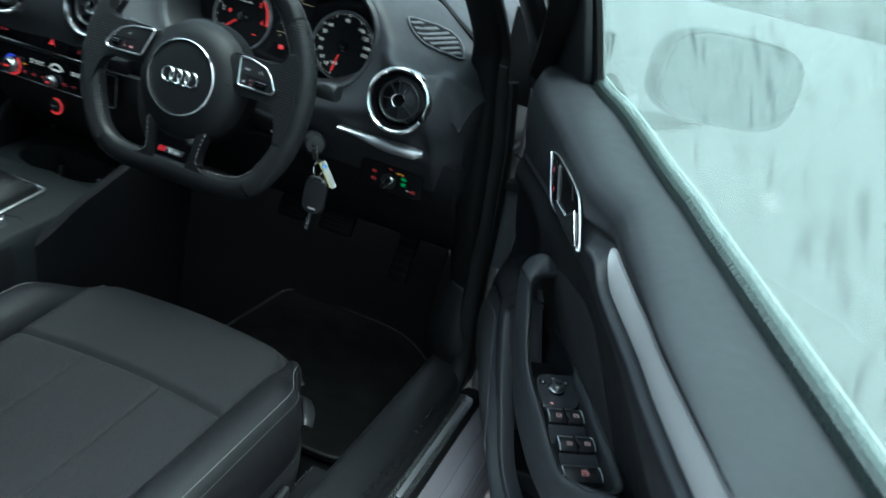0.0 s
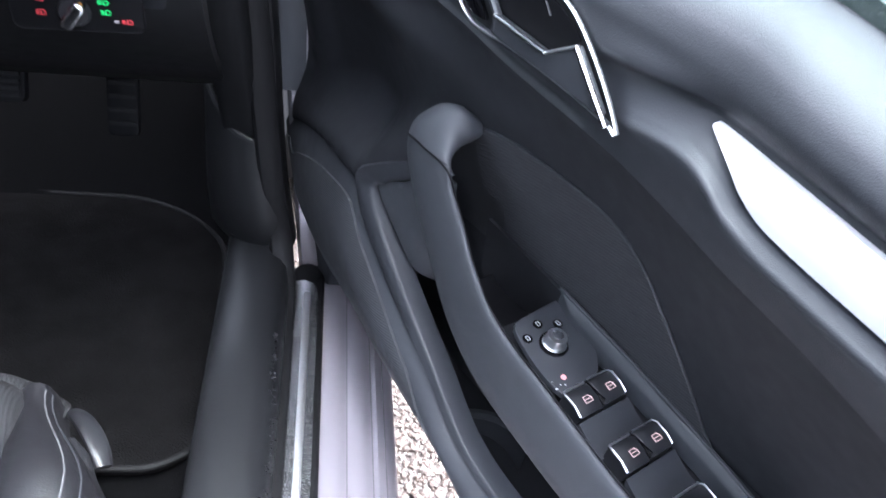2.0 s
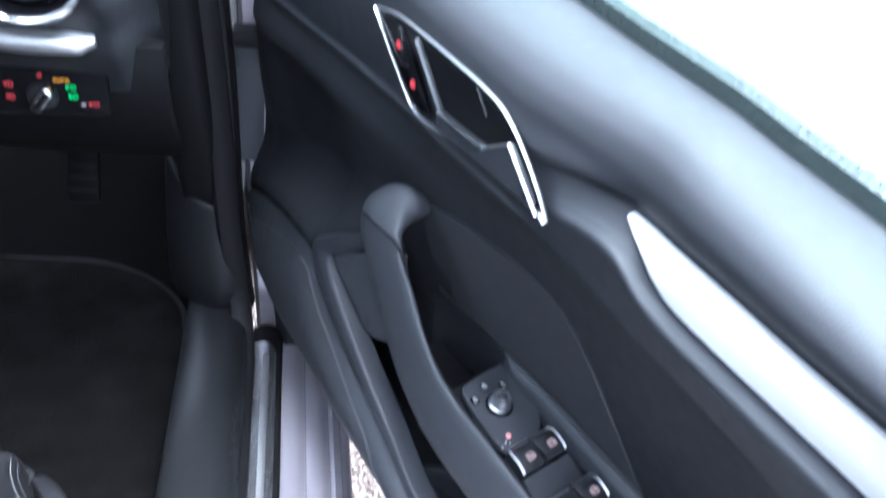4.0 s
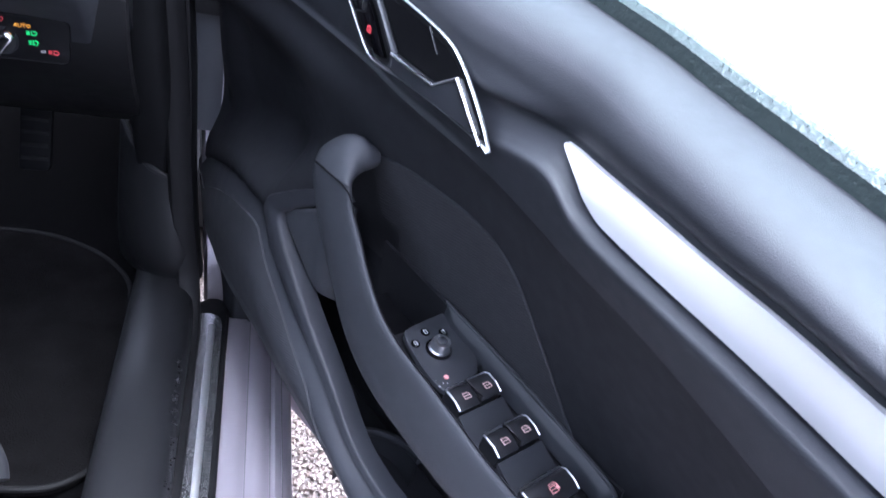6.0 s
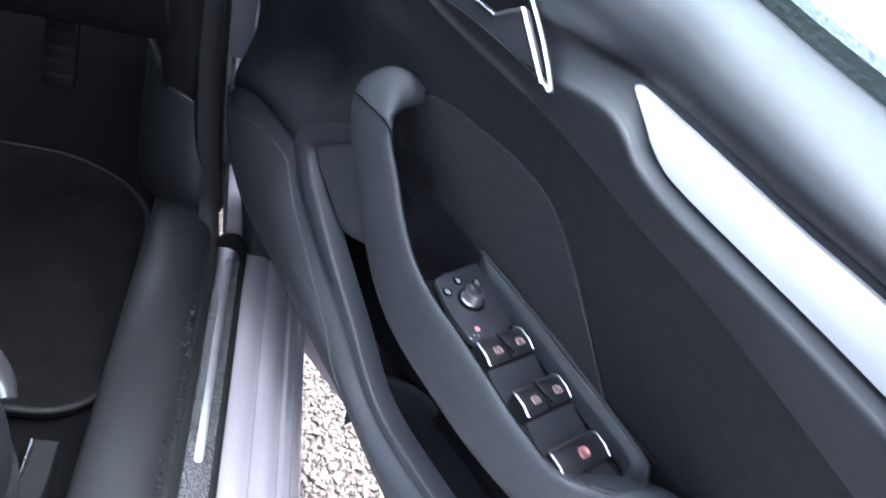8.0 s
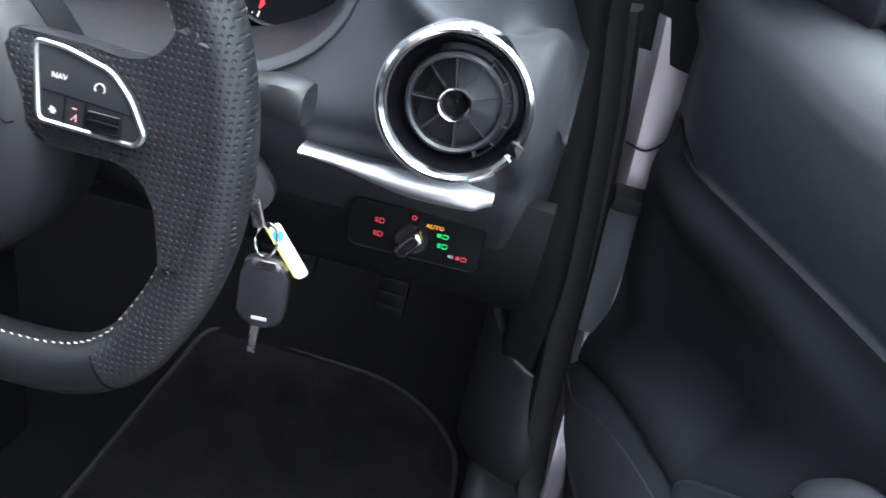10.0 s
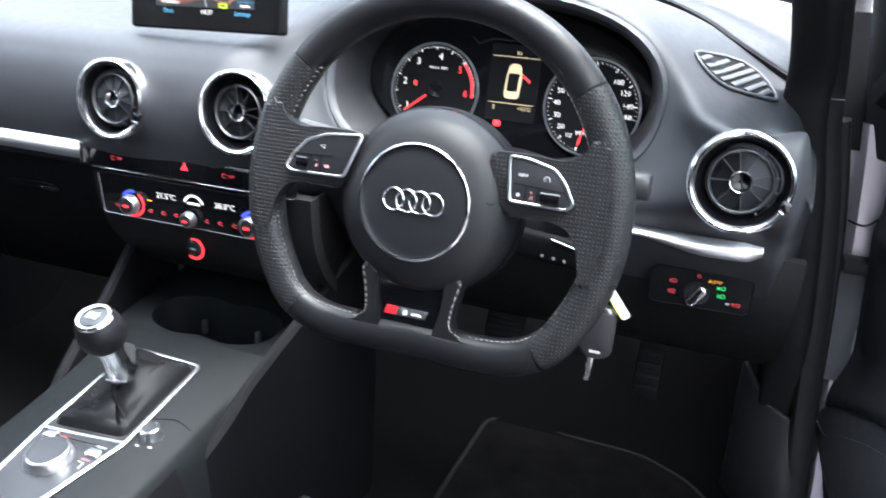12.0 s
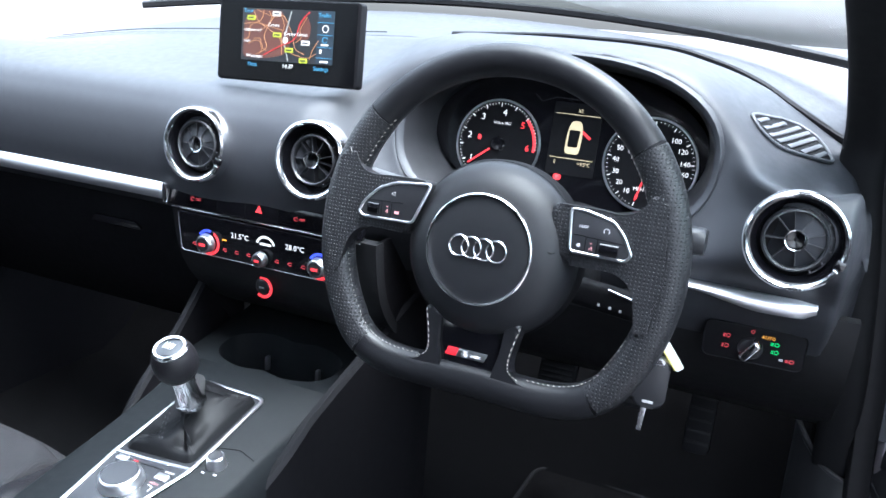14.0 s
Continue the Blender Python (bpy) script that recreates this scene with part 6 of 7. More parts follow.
def spoke(sign):
    s = sign
    outline = [(s * 0.060, 0.0560), (s * 0.1058, 0.0563), (s * 0.1265, 0.0540), (s * 0.140, 0.0575), (s * 0.148, 0.066), (s * 0.153, 0.080), (s * 0.168, 0.076), (s * 0.174, 0.0), (s * 0.166, -0.054), (s * 0.156, -0.054), (s * 0.1535, -0.036), (s * 0.149, -0.017), (s * 0.141, -0.0045), (s * 0.127, 0.0015), (s * 0.078, 0.0)]
    sp = part("spoke", slab(soften(outline if s > 0 else outline[::-1], 0.01, 4), at(0, 0, -0.030), 0.018, 0.006, 3), PERF, wheel, "black spoke")
    inner = [(0.0825, 0.0535), (0.098, 0.0532), (0.1235, 0.0470), (0.134, 0.0362), (0.1431, 0.0193), (0.1385, 0.0136), (0.0865, 0.0145)] if s > 0 else [(-0.0600, 0.0535), (-0.098, 0.0500), (-0.1165, 0.0425), (-0.1310, 0.0280), (-0.1370, 0.0155), (-0.132, 0.0115), (-0.076, 0.0125)]
    pts = soften(inner, 0.004, 3)
    m = at(0, 0, -0.013)
    ctl = part("control_pod", slab(pts if s > 0 else pts[::-1], m, 0.006, 0.0015), PLASTIC_FINE, wheel, "black button pod")
    part("pod_frame", sweep([(a, b, -0.0072) for a, b in pts], oval(0.0030, 0.0034, 8), up=(0, 0, 1), closed=True), SATIN, ctl, "chrome pod frame")
    fm = at(0, 0, -0.0068)
    cx, cy = (s * 0.110, 0.029)
    part("button_gap", strip([(s * 0.088, cy + 0.0015), (s * 0.140, cy - 0.001)], 0.0008, fm), DARK, ctl)
    part("button_gap", strip([(s * 0.1005, cy + 0.0005), (s * 0.1000, 0.0105)], 0.0008, fm), DARK, ctl)
    part("button_gap", strip([(s * 0.1115, cy + 0.0005), (s * 0.1110, 0.0110)], 0.0008, fm), DARK, ctl)
    part("roller", sweep([(s * 0.114, 0.0215, -0.006), (s * (0.131 if s > 0 else 0.126), 0.0215, -0.006)], oval(0.010, 0.006, 10), up=(0, 0, 1)), GLOSSY, ctl, "thumb roller")
    if s > 0:
        part("button_print", writing("NAV", 0.0042, fm @ at(0.0965, 0.0385, 0)), MARK, ctl)
        part("button_print", strip(arc(0.118, 0.0375, 0.0026, -40, 220, 10), 0.0006, fm), MARK, ctl)
        part("button_print", join(*[strip([(0.094 - 0.002 * math.cos(radians(q)), 0.021 - 0.002 * math.sin(radians(q))), (0.094 + 0.002 * math.cos(radians(q)), 0.021 + 0.002 * math.sin(radians(q)))], 0.0006, fm) for q in (0, 60, 120)]), MARK, ctl)
    else:
        part("button_print", bar(-0.094, 0.020, 0.005, 0.0028, fm), PINK, ctl)
        part("button_print", strip([(-0.102, 0.0385), (-0.098, 0.0405), (-0.098, 0.0365), (-0.102, 0.0385)], 0.0005, fm), MARK, ctl)
    part("button_print", join(bar(s * 0.1055, 0.0245, 0.0022, 0.0006, fm), strip([(s * 0.1055 - 0.0014, 0.0185), (s * 0.1055 + 0.0012, 0.0215), (s * 0.1055 + 0.0012, 0.0180)], 0.0007, fm)), PINK, ctl)
    return sp


spoke(1)
spoke(-1)
for s in (1, -1):
    arm = [(s * 0.035, -0.066), (s * 0.052, -0.064), (s * 0.0465, -0.088), (s * 0.0435, -0.106), (s * 0.046, -0.117), (s * 0.056, -0.1235), (s * 0.078, -0.126), (s * 0.078, -0.132), (s * 0.026, -0.132), (s * 0.028, -0.117), (s * 0.033, -0.098)]
    part("lower_arm", slab(soften(arm if s > 0 else arm[::-1], 0.008, 4), at(0, 0, -0.034), 0.019, 0.005, 3), RIMLEATHER, wheel, "leather-covered lower arm")
plate = part("badge_plate", slab(soften([(-0.040, -0.066), (-0.034, -0.100), (-0.030, -0.122), (0.030, -0.122), (0.034, -0.100), (0.040, -0.066)], 0.006), at(0, 0, -0.028), 0.008, 0.002), GLOSSY, wheel, "gloss black badge plate")
part("badge", slab([(-0.017, -0.1115), (0.016, -0.1115), (0.019, -0.1030), (-0.016, -0.1030)], at(0.001, 0, -0.020), 0.0015, 0.0005), SATIN, plate, "silver badge")
part("badge_red", slab([(-0.026, -0.1115), (-0.014, -0.1115), (-0.011, -0.1030), (-0.023, -0.1030)], at(0.001, 0, -0.020), 0.0018, 0.0005), surface("badge_red", (0.6, 0.02, 0.03), 0.35, grain=None), plate, "red badge field")
part("badge_print", join(bar(-0.003, -0.1072, 0.0045, 0.0058, at(0.0, 0, -0.0184)), bar(0.0085, -0.1078, 0.0105, 0.0026, at(0, 0, -0.0184))), MARK, plate)

# column, stalks and ignition
col = thing("steering_column", at(0.36, 0.2, 0.78), "black steering column shroud behind the wheel", "steering column")
part("shroud", loft([[(0.36 + a, y, 0.842 - 0.02 * t + b) for a, b in oval(0.12 + 0.05 * t, 0.085 + 0.03 * t, 20, 2.8)] for t, y in ((0, 0.065), (0.3, 0.12), (0.7, 0.2), (1, 0.30))]), SHADED, col, "black column shroud")
part("wiper_stalk", loft([[(x, 0.10 + a, 0.897 + 0.004 * t + b) for a, b in oval(0.020 + 0.010 * t, 0.013 + 0.013 * t, 12, 3)] for t, x in ((0, 0.42), (0.1, 0.50), (0.9, 0.532), (1, 0.537), (1, 0.552), (0.8, 0.556))]), PLASTIC, col, "black wiper stalk")
part("indicator_stalk", sweep([(0.31, 0.10, 0.90), (0.22, 0.105, 0.905), (0.185, 0.105, 0.91)], oval(0.018, 0.022, 10)), PLASTIC_FINE, col, "black indicator stalk")
cruise = part("cruise_stalk", loft([[(x, 0.105 + a, 0.822 - 0.10 * (x - 0.47) + b) for a, b in oval(0.02, 0.030, 12, 3)] for x in (0.42, 0.455, 0.495, 0.500)]), DARK, col, "black cruise-control stalk")
part("chrome_line", tube([(0.470, 0.0945, 0.8355), (0.497, 0.0945, 0.829)], 0.0012, 6), CHROME, cruise)
for x in (0.462, 0.474, 0.485):
    part("stalk_print", bar(x, 0.817 - 0.1 * (x - 0.47), 0.0024, 0.0028, face((0, 0.0946, 0))), MARK, cruise)
part("ignition_lock", lathe([(0.0, 0.012), (0.014, 0.011), (0.018, 0.0), (0.018, -0.05)], face((0.497, 0.175, 0.795), (1, 0.6, 0), (0, 0.2, 1)), 24), PLASTIC, col, "black ignition lock")
KEYSTEEL = surface("key_steel", (0.6, 0.6, 0.62), 0.25, 1.0, grain=None)
keys = thing("key_bunch", at(0.515, 0.172, 0.64), "car keys with a yellow-white tag hanging from the ignition", "keys")
part("ignition_key", join(sweep([(0.498, 0.165, 0.797), (0.506, 0.160, 0.793), (0.511, 0.160, 0.775)], oval(0.010, 0.004, 8, 3), up=(0, -1, 0))), KEYSTEEL, keys, "steel key in the lock")
part("ring", tube([(0.515 + 0.0085 * math.cos(a), 0.166 + 0.004 * math.sin(a), 0.7615 + 0.012 * math.sin(a)) for a in steps(0, 2 * math.pi * 23 / 24, 23)], 0.0011, 6, True), KEYSTEEL, keys, "steel split ring")
fm = face((0.5165, 0.168, 0.7165), (1, 0.15, -0.04), (0.17, 0, 1))
fob = part("fob", slab(rounded(0.036, 0.060, 0.012, 5), fm @ at(0, 0, -0.006), 0.013, 0.004, 3), PLASTIC_FINE, keys, "black key fob")
part("fob_edge", sweep([fm @ Vector((a, b, 0.0)) for a, b in rounded(0.0365, 0.0605, 0.012, 5)[2:10]], oval(0.002, 0.010, 6), up=(0, -1, 0)), SATIN, fob, "silver fob edge")
part("fob_top", slab(soften([(-0.013, 0.022), (0.013, 0.022), (0.010, 0.031), (-0.010, 0.031)], 0.003), fm @ at(0, 0, -0.004), 0.011, 0.002), SATIN, fob, "silver fob cap")
part("emblem_print", bar(0.0, -0.022, 0.012, 0.003, fm @ at(0, 0, 0.007)), MARK, fob)
part("blade", slab([(-0.0035, -0.062), (0.002, -0.062), (0.0035, -0.029), (-0.0035, -0.029)], fm @ at(-0.003, 0, -0.002), 0.003, 0.0006), KEYSTEEL, fob, "steel key blade")
tm = face((0.531, 0.171, 0.7545), (1, 0.8, 0.75), (-0.85, 0, 1))
TAG = surface("pale_tag", (0.42, 0.42, 0.39), 0.35, grain=None)
tag = part("tag", slab(rounded(0.010, 0.046, 0.003), tm, 0.0016, 0.0004), TAG, keys, "pale plastic tag")
part("tag_edge", slab(rounded(0.0016, 0.044, 0.0006), tm @ at(-0.0056, 0.002, -0.001), 0.0035, 0.0004), surface("yellow_tag", (0.40, 0.35, 0.08), 0.4, grain=None), tag, "yellow tag side")
part("tag_dot", lathe([(0, 0.0022), (0.0042, 0.0022), (0.0042, 0.0016)], tm @ at(-0.001, 0.014, 0), 18), surface("blue_dot", (0.03, 0.25, 0.7), 0.4, grain=None), tag, "blue dot")

# ---- light switch ----
lm = face((0.6125, 0.238, 0.7595), (1, 0.05, 0), (0, -0.12, 1))
light = thing("light_switch", lm, "black rotary light switch panel with lit symbols", "light switch", local=True)
lp = part("panel", slab(rounded(0.108, 0.044, 0.008), at(0, 0, -0.002), 0.004, 0.001), DARK, light, "black switch panel")
part("panel_frame", sweep([(a, b, 0.001) for a, b in rounded(0.109, 0.045, 0.008)], oval(0.002, 0.003, 6), closed=True), DARK, light)
part("knob_base", lathe([(0.0, 0.005), (0.012, 0.005), (0.014, 0.002)], at(-0.003, -0.004, 0), 28), PLASTIC_FINE, light)
kb = pose(-0.003, -0.004, 0, 0, 0, -35)
part("knob", slab(rounded(0.0115, 0.029, 0.004), kb @ at(0, 0, 0.003), 0.011, 0.004, 3), CHROME, light, "chrome rotary knob")
part("knob_grip", slab(rounded(0.0065, 0.022, 0.003), kb @ at(0, 0, 0.0138), 0.001, 0.0004), GLOSSY, light)
def lamp_symbol(a, b, w, h, m):
    """A half-round lamp with three rays."""
    out = [strip([(a, b - h / 2), (a + w * 0.25, b - h / 2), *[(a + w * 0.25 + w * 0.22 * math.cos(radians(q)), b + h / 2 * math.sin(radians(q))) for q in (-60, -20, 20, 60)], (a + w * 0.25, b + h / 2), (a, b + h / 2), (a, b - h / 2)], 0.0006, m)]
    out += [bar(a - w * 0.32, b + k * h * 0.36, w * 0.34, 0.0006, m) for k in (-1, 0, 1)]
    return join(*out)


sy = at(0, 0, 0.0021)
for a, b, w, h, mt in ((-0.030, 0.007, 0.008, 0.0044, DIMRED), (-0.030, -0.006, 0.008, 0.0044, DIMRED), (0.022, 0.006, 0.0095, 0.0036, GREEN), (0.023, -0.0035, 0.0085, 0.0042, GREEN), (0.040, -0.0115, 0.0095, 0.0036, DIMRED), (0.031, -0.0115, 0.004, 0.002, MARK)):
    part("symbol", lamp_symbol(a, b, w, h, sy), mt, lp)
part("symbol", strip(arc(-0.003, 0.017, 0.0018, 0, 360, 14), 0.0006, sy), DIMRED, lp)
part("symbol", strip(arc(-0.010, -0.017, 0.0018, 0, 360, 14), 0.0006, sy), DIMRED, lp)
part("auto_print", writing("AUTO", 0.0052, at(0.0145, 0.0125, 0.0021)), AMBER, lp, "amber lit word")

# ---- centre stack ----
stack = thing("centre_stack", at(0, 0.17, 0.69), "centre switch bar and climate panel with lit symbols", "control panel")
hb = face((-0.015, 0.162, 0.825), (1, 0, 0), (0, 0.10, 1))
sb = part("switch_bar", slab(soften([(-0.148, -0.013), (0.16, -0.013), (0.16, 0.013), (-0.143, 0.013)], 0.004), hb @ at(0, 0, -0.004), 0.009, 0.002), GLOSSY, stack, "gloss black switch bar")
for a in (-0.065, -0.018, 0.035, 0.09):
    part("bar_gap", bar(a, 0, 0.0007, 0.025, hb @ at(0, 0, 0.005)), DARK, sb)
part("hazard_symbol", slab([(-0.0055, -0.0045), (0.0055, -0.0045), (0.0, 0.0055)], hb @ at(0.004, 0.003, 0.005), 0.0006), RED, sb, "red hazard triangle")
for a in (-0.100, 0.068):
    part("bar_symbol", join(strip(arc(a - 0.006, 0.0, 0.0026, 20, 330, 12), 0.0007, hb @ at(0, 0, 0.005)), writing("OFF", 0.0052, hb @ at(a + 0.004, 0.0, 0.0052))), DIMRED, sb)
part("chrome_line", sweep([hb @ Vector((a, -0.0155, 0.004)) for a in steps(-0.142, 0.16, 10)], oval(0.0022, 0.0026, 6)), CHROME, stack, "thin chrome line")
part("stack_body", sheet(lambda x, t: Vector((x, 0.168 + 0.02 * t + 0.16 * t ** 3, 0.808 - 0.20 * t)), steps(-0.166, 0.16, 10), steps(0, 1, 10), (0, 0.02, 0)), SHADED, stack, "black centre stack panel")
# dark colour on the cheeks paints the shade behind the wheel
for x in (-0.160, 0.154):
    part("stack_cheek", sheet(lambda t, k: Vector((x, (0.178 + 0.02 * t + 0.16 * t ** 3) * (1 - k) + 0.37 * k, 0.808 - 0.20 * t)), steps(0, 1, 10), steps(0, 1, 4), (0.004, 0, 0)), DARK, stack, "side of the stack, coloured dark for its shade")
cm = face((-0.005, 0.1635, 0.777), (1, 0, 0), (0, -0.05, 1))
cp = part("climate_panel", slab(soften([(-0.139, -0.028), (0.130, -0.028), (0.130, 0.028), (-0.143, 0.028)], 0.005), cm, 0.004, 0.001), GLOSSY, stack, "gloss black climate panel")
part("panel_frame", sweep([cm @ Vector((a, b, 0.003)) for a, b in soften([(-0.139, -0.028), (0.130, -0.028), (0.130, 0.028), (-0.143, 0.028)], 0.005)], oval(0.0012, 0.003, 6), up=(0, -1, 0), closed=True), BEZEL, cp, "thin silver frame")


def dial(a, b, r, lit):
    d = part("temperature_dial", lathe([(0.0, 0.0145), (r * 0.82, 0.014), (r * 0.92, 0.012), (r, 0.004)], cm @ at(a, b, 0.003), 32), SATIN, cp, "silver dial")
    part("dial_cap", lathe([(0, 0.0152), (r * 0.72, 0.0149)], cm @ at(a, b, 0.003), 24), PLASTIC_FINE, d)
    part("cap_symbol", bar(0, 0, r * 0.7, r * 0.28, cm @ at(a, b, 0.0184)), RED, d)
    if lit:
        m = cm @ at(a, b, 0.0042)
        part("red_glow", strip(arc(0, 0, r * 1.22, -110, 55, 14), r * 0.28, m), RED, d, "red ring")
        part("blue_glow", strip(arc(0, 0, r * 1.22, 75, 150, 8), r * 0.28, m), BLUE, d, "blue ring")


dial(-0.091, -0.009, 0.0135, True)
dial(-0.001, -0.015, 0.0105, False)
dial(0.089, -0.009, 0.0135, True)
part("left_reading", writing("21.5°C", 0.0105, cm @ at(-0.038, 0.008, 0.0042)), WHITE, cp, "white temperature reading")
part("right_reading", writing("28.0°C", 0.0105, cm @ at(0.050, 0.008, 0.0042)), WHITE, cp, "white temperature reading")
part("fan_arc", strip(arc(0.004, 0.001, 0.0145, 20, 160, 12), 0.003, cm @ at(0, 0, 0.0042)), WHITE, cp)
part("fan_print", bar(0.004, 0.005, 0.018, 0.003, cm @ at(0, 0, 0.0042)), WHITE, cp)
part("amber_lamp", bar(-0.064, -0.001, 0.007, 0.002, cm @ at(0, 0, 0.0042)), AMBER, cp)
for a in (-0.116, -0.064, -0.044, -0.024, 0.022, 0.042, 0.063):
    part("button_symbol", join(strip([(a - 0.003, -0.0165), (a - 0.001, -0.013), (a + 0.003, -0.0135)], 0.0009, cm @ at(0, 0, 0.0042)), bar(a + 0.001, -0.0168, 0.004, 0.0010, cm @ at(0, 0, 0.0042))), DIMRED, cp)
sm = face((-0.028, 0.195, 0.7085), (1, 0, 0), (0, -0.1, 1))
socket = part("socket", lathe([(0.0, 0.006), (0.008, 0.006), (0.012, 0.004), (0.014, 0.0)], sm, 28), PLASTIC_FINE, stack, "round power socket")
part("socket_glow", strip(arc(0, 0, 0.0145, -125, 105, 20), 0.0042, sm @ at(0, 0, 0.004)), RED, socket, "red lit ring")
part("socket_print", bar(0, 0, 0.008, 0.0025, sm @ at(0, 0, 0.0065)), MARK, socket)

# ---- navigation screen ----
nm = face((0.003, 0.192, 1.0435), (1, 0.0, 0.03), (0, 0.10, 1))
nav = thing("navigation_screen", nm @ at(0, -0.055, 0), "slim black pop-up screen showing a road map", "screen", local=True)
nv = at(0, 0.055, 0)
part("case", slab(rounded(0.214, 0.104, 0.005), nv @ at(0, 0, -0.012), 0.0135, 0.003), DARK, nav, "slim black screen case")
part("glass", slab(rounded(0.205, 0.099, 0.003), nv @ at(0, 0, 0.0014), 0.0006), SCREENGLASS, nav, "black glass front")
DX, DY = 0.139, 0.072
mapm = nv @ at(0.001, 0.004, 0.0021)
MAPLAND = glow("map_land", (0.16, 0.055, 0.038), 0.55)
MAPRED = glow("map_red", (0.75, 0.04, 0.05), 0.6)
MAPDARK = glow("map_dark", (0.020, 0.022, 0.026), 0.5)
MAPROAD = glow("map_road", (0.62, 0.30, 0.14), 0.6)
MAPPALE = glow("map_pale_road", (0.5, 0.52, 0.5), 0.6)
MAPTEXT = glow("map_text", (0.95, 0.93, 0.90), 0.9)
SKYBLUE = glow("menu_blue", (0.10, 0.38, 0.62), 0.8)
YELLOW = glow("road_shield_yellow", (0.62, 0.72, 0.05), 0.8)
road_map = part("road_map", slab([(-DX / 2, -DY / 2 + 0.007), (DX / 2, -DY / 2 + 0.007), (DX / 2, DY / 2), (-DX / 2, DY / 2)], mapm, 0.0003), MAPDARK, nav, "lit road map")
part("built_area", slab(soften([(-0.067, -0.026), (-0.03, -0.026), (-0.010, -0.022), (0.004, -0.016), (0.006, 0.002), (0.003, 0.014), (-0.004, 0.024), (-0.008, 0.034), (-0.052, 0.034), (-0.060, 0.026), (-0.066, 0.020)], 0.008), mapm @ at(0, 0, 0.0003), 0.0002), MAPLAND, road_map)
part("built_area", slab(soften([(0.012, -0.002), (0.034, 0.0), (0.036, 0.018), (0.028, 0.030), (0.018, 0.016)], 0.006), mapm @ at(0, 0, 0.0003), 0.0002), MAPLAND, road_map)
rm = mapm @ at(0, 0, 0.0006)
roads = [[(-0.036, 0.034), (-0.040, 0.022), (-0.056, 0.014), (-0.058, 0.0), (-0.066, -0.004)], [(-0.046, 0.034), (-0.020, 0.026), (-0.006, 0.028), (0.004, 0.014), (0.010, 0.002), (0.014, -0.012), (0.028, -0.018)], [(-0.066, 0.016), (-0.048, 0.018), (-0.026, 0.014), (-0.006, 0.010)], [(-0.050, -0.002), (-0.040, -0.002), (-0.038, -0.012), (-0.030, -0.016)], [(-0.052, 0.033), (-0.044, 0.020), (-0.030, 0.012), (-0.016, 0.004), (-0.008, -0.004), (-0.006, -0.020)], [(-0.066, 0.010), (-0.050, 0.008), (-0.034, 0.012), (-0.024, 0.024), (-0.028, 0.033)],
         [(-0.058, -0.008), (-0.046, -0.004), (-0.036, -0.010), (-0.040, -0.020)], [(-0.012, 0.033), (-0.004, 0.016), (-0.008, 0.0), (0.002, -0.014), (0.016, -0.020), (0.034, -0.022), (0.045, -0.016)],
         [(0.030, 0.028), (0.020, 0.012), (0.022, 0.002), (0.014, -0.004)], [(0.048, 0.0), (0.040, -0.012), (0.036, -0.024)], [(-0.018, 0.030), (-0.034, 0.004), (-0.030, -0.012), (-0.046, -0.022)]]
for r in roads:
    part("road", strip([(p.x, p.y) for p in curve_through([(a, b, 0) for a, b in r], 4)], 0.00075, rm), MAPROAD, road_map)
part("main_road", strip([(p.x, p.y) for p in curve_through([(0.033, 0.034, 0), (0.020, 0.020, 0), (0.012, 0.0, 0), (-0.010, -0.010, 0), (-0.034, -0.022, 0)], 5)], 0.0013, rm @ at(0, 0, 0.0002)), MAPRED, road_map, "red main road")
part("railway", strip([(0.006, 0.034), (0.0, 0.012), (-0.004, -0.002), (0.004, -0.028)], 0.0014, rm @ at(0, 0, 0.0001)), MAPPALE, road_map)
for text, size, a, b in (("Crewe", 0.0062, -0.020, 0.016), ("Crewe Green", 0.0062, 0.014, 0.006), ("Wistaston", 0.0062, -0.048, -0.024), ("olstanwood", 0.0056, -0.052, 0.009), ("ston", 0.0056, -0.060, -0.005)):
    part("place_name", writing(text, size, rm @ at(a, b, 0.0006)), MAPTEXT, road_map)
for a, b, mt in ((-0.055, 0.024, YELLOW), (-0.014, 0.004, YELLOW), (0.005, -0.014, YELLOW), (0.027, -0.026, YELLOW), (-0.016, 0.030, MAPTEXT), (0.029, -0.004, MAPTEXT)):
    sh = part("road_shield", slab(rounded(0.0125, 0.0058, 0.001), rm @ at(a, b, 0.0004), 0.0003), mt, road_map)
    part("shield_print", bar(a, b, 0.0085, 0.0016, rm @ at(0, 0, 0.0008)), MAPDARK, road_map)
part("car_marker", slab(rounded(0.0072, 0.0072, 0.003), rm @ at(-0.001, -0.002, 0.0004), 0.0005), MAPTEXT, road_map)
side = part("side_bar", slab([(0.0455, -0.028), (0.0695, -0.028), (0.0695, 0.036), (0.0455, 0.036)], mapm @ at(0, 0, 0.0004), 0.0003), glow("menu_bar", (0.03, 0.05, 0.075), 0.5), road_map, "dark menu column")
for b in (0.022, 0.007, -0.008, -0.021):
    part("menu_line", bar(0.0575, b, 0.023, 0.0006, rm @ at(0, 0, 0.0004)), SKYBLUE, side)
part("compass", strip(arc(0.0575, 0.0145, 0.0042, 0, 360, 18), 0.0010, rm @ at(0, 0, 0.0004)), MAPTEXT, side)
part("ring_symbol", strip(arc(0.0575, 0.001, 0.0036, 20, 330, 16), 0.0009, rm @ at(0, 0, 0.0004)), SKYBLUE, side)
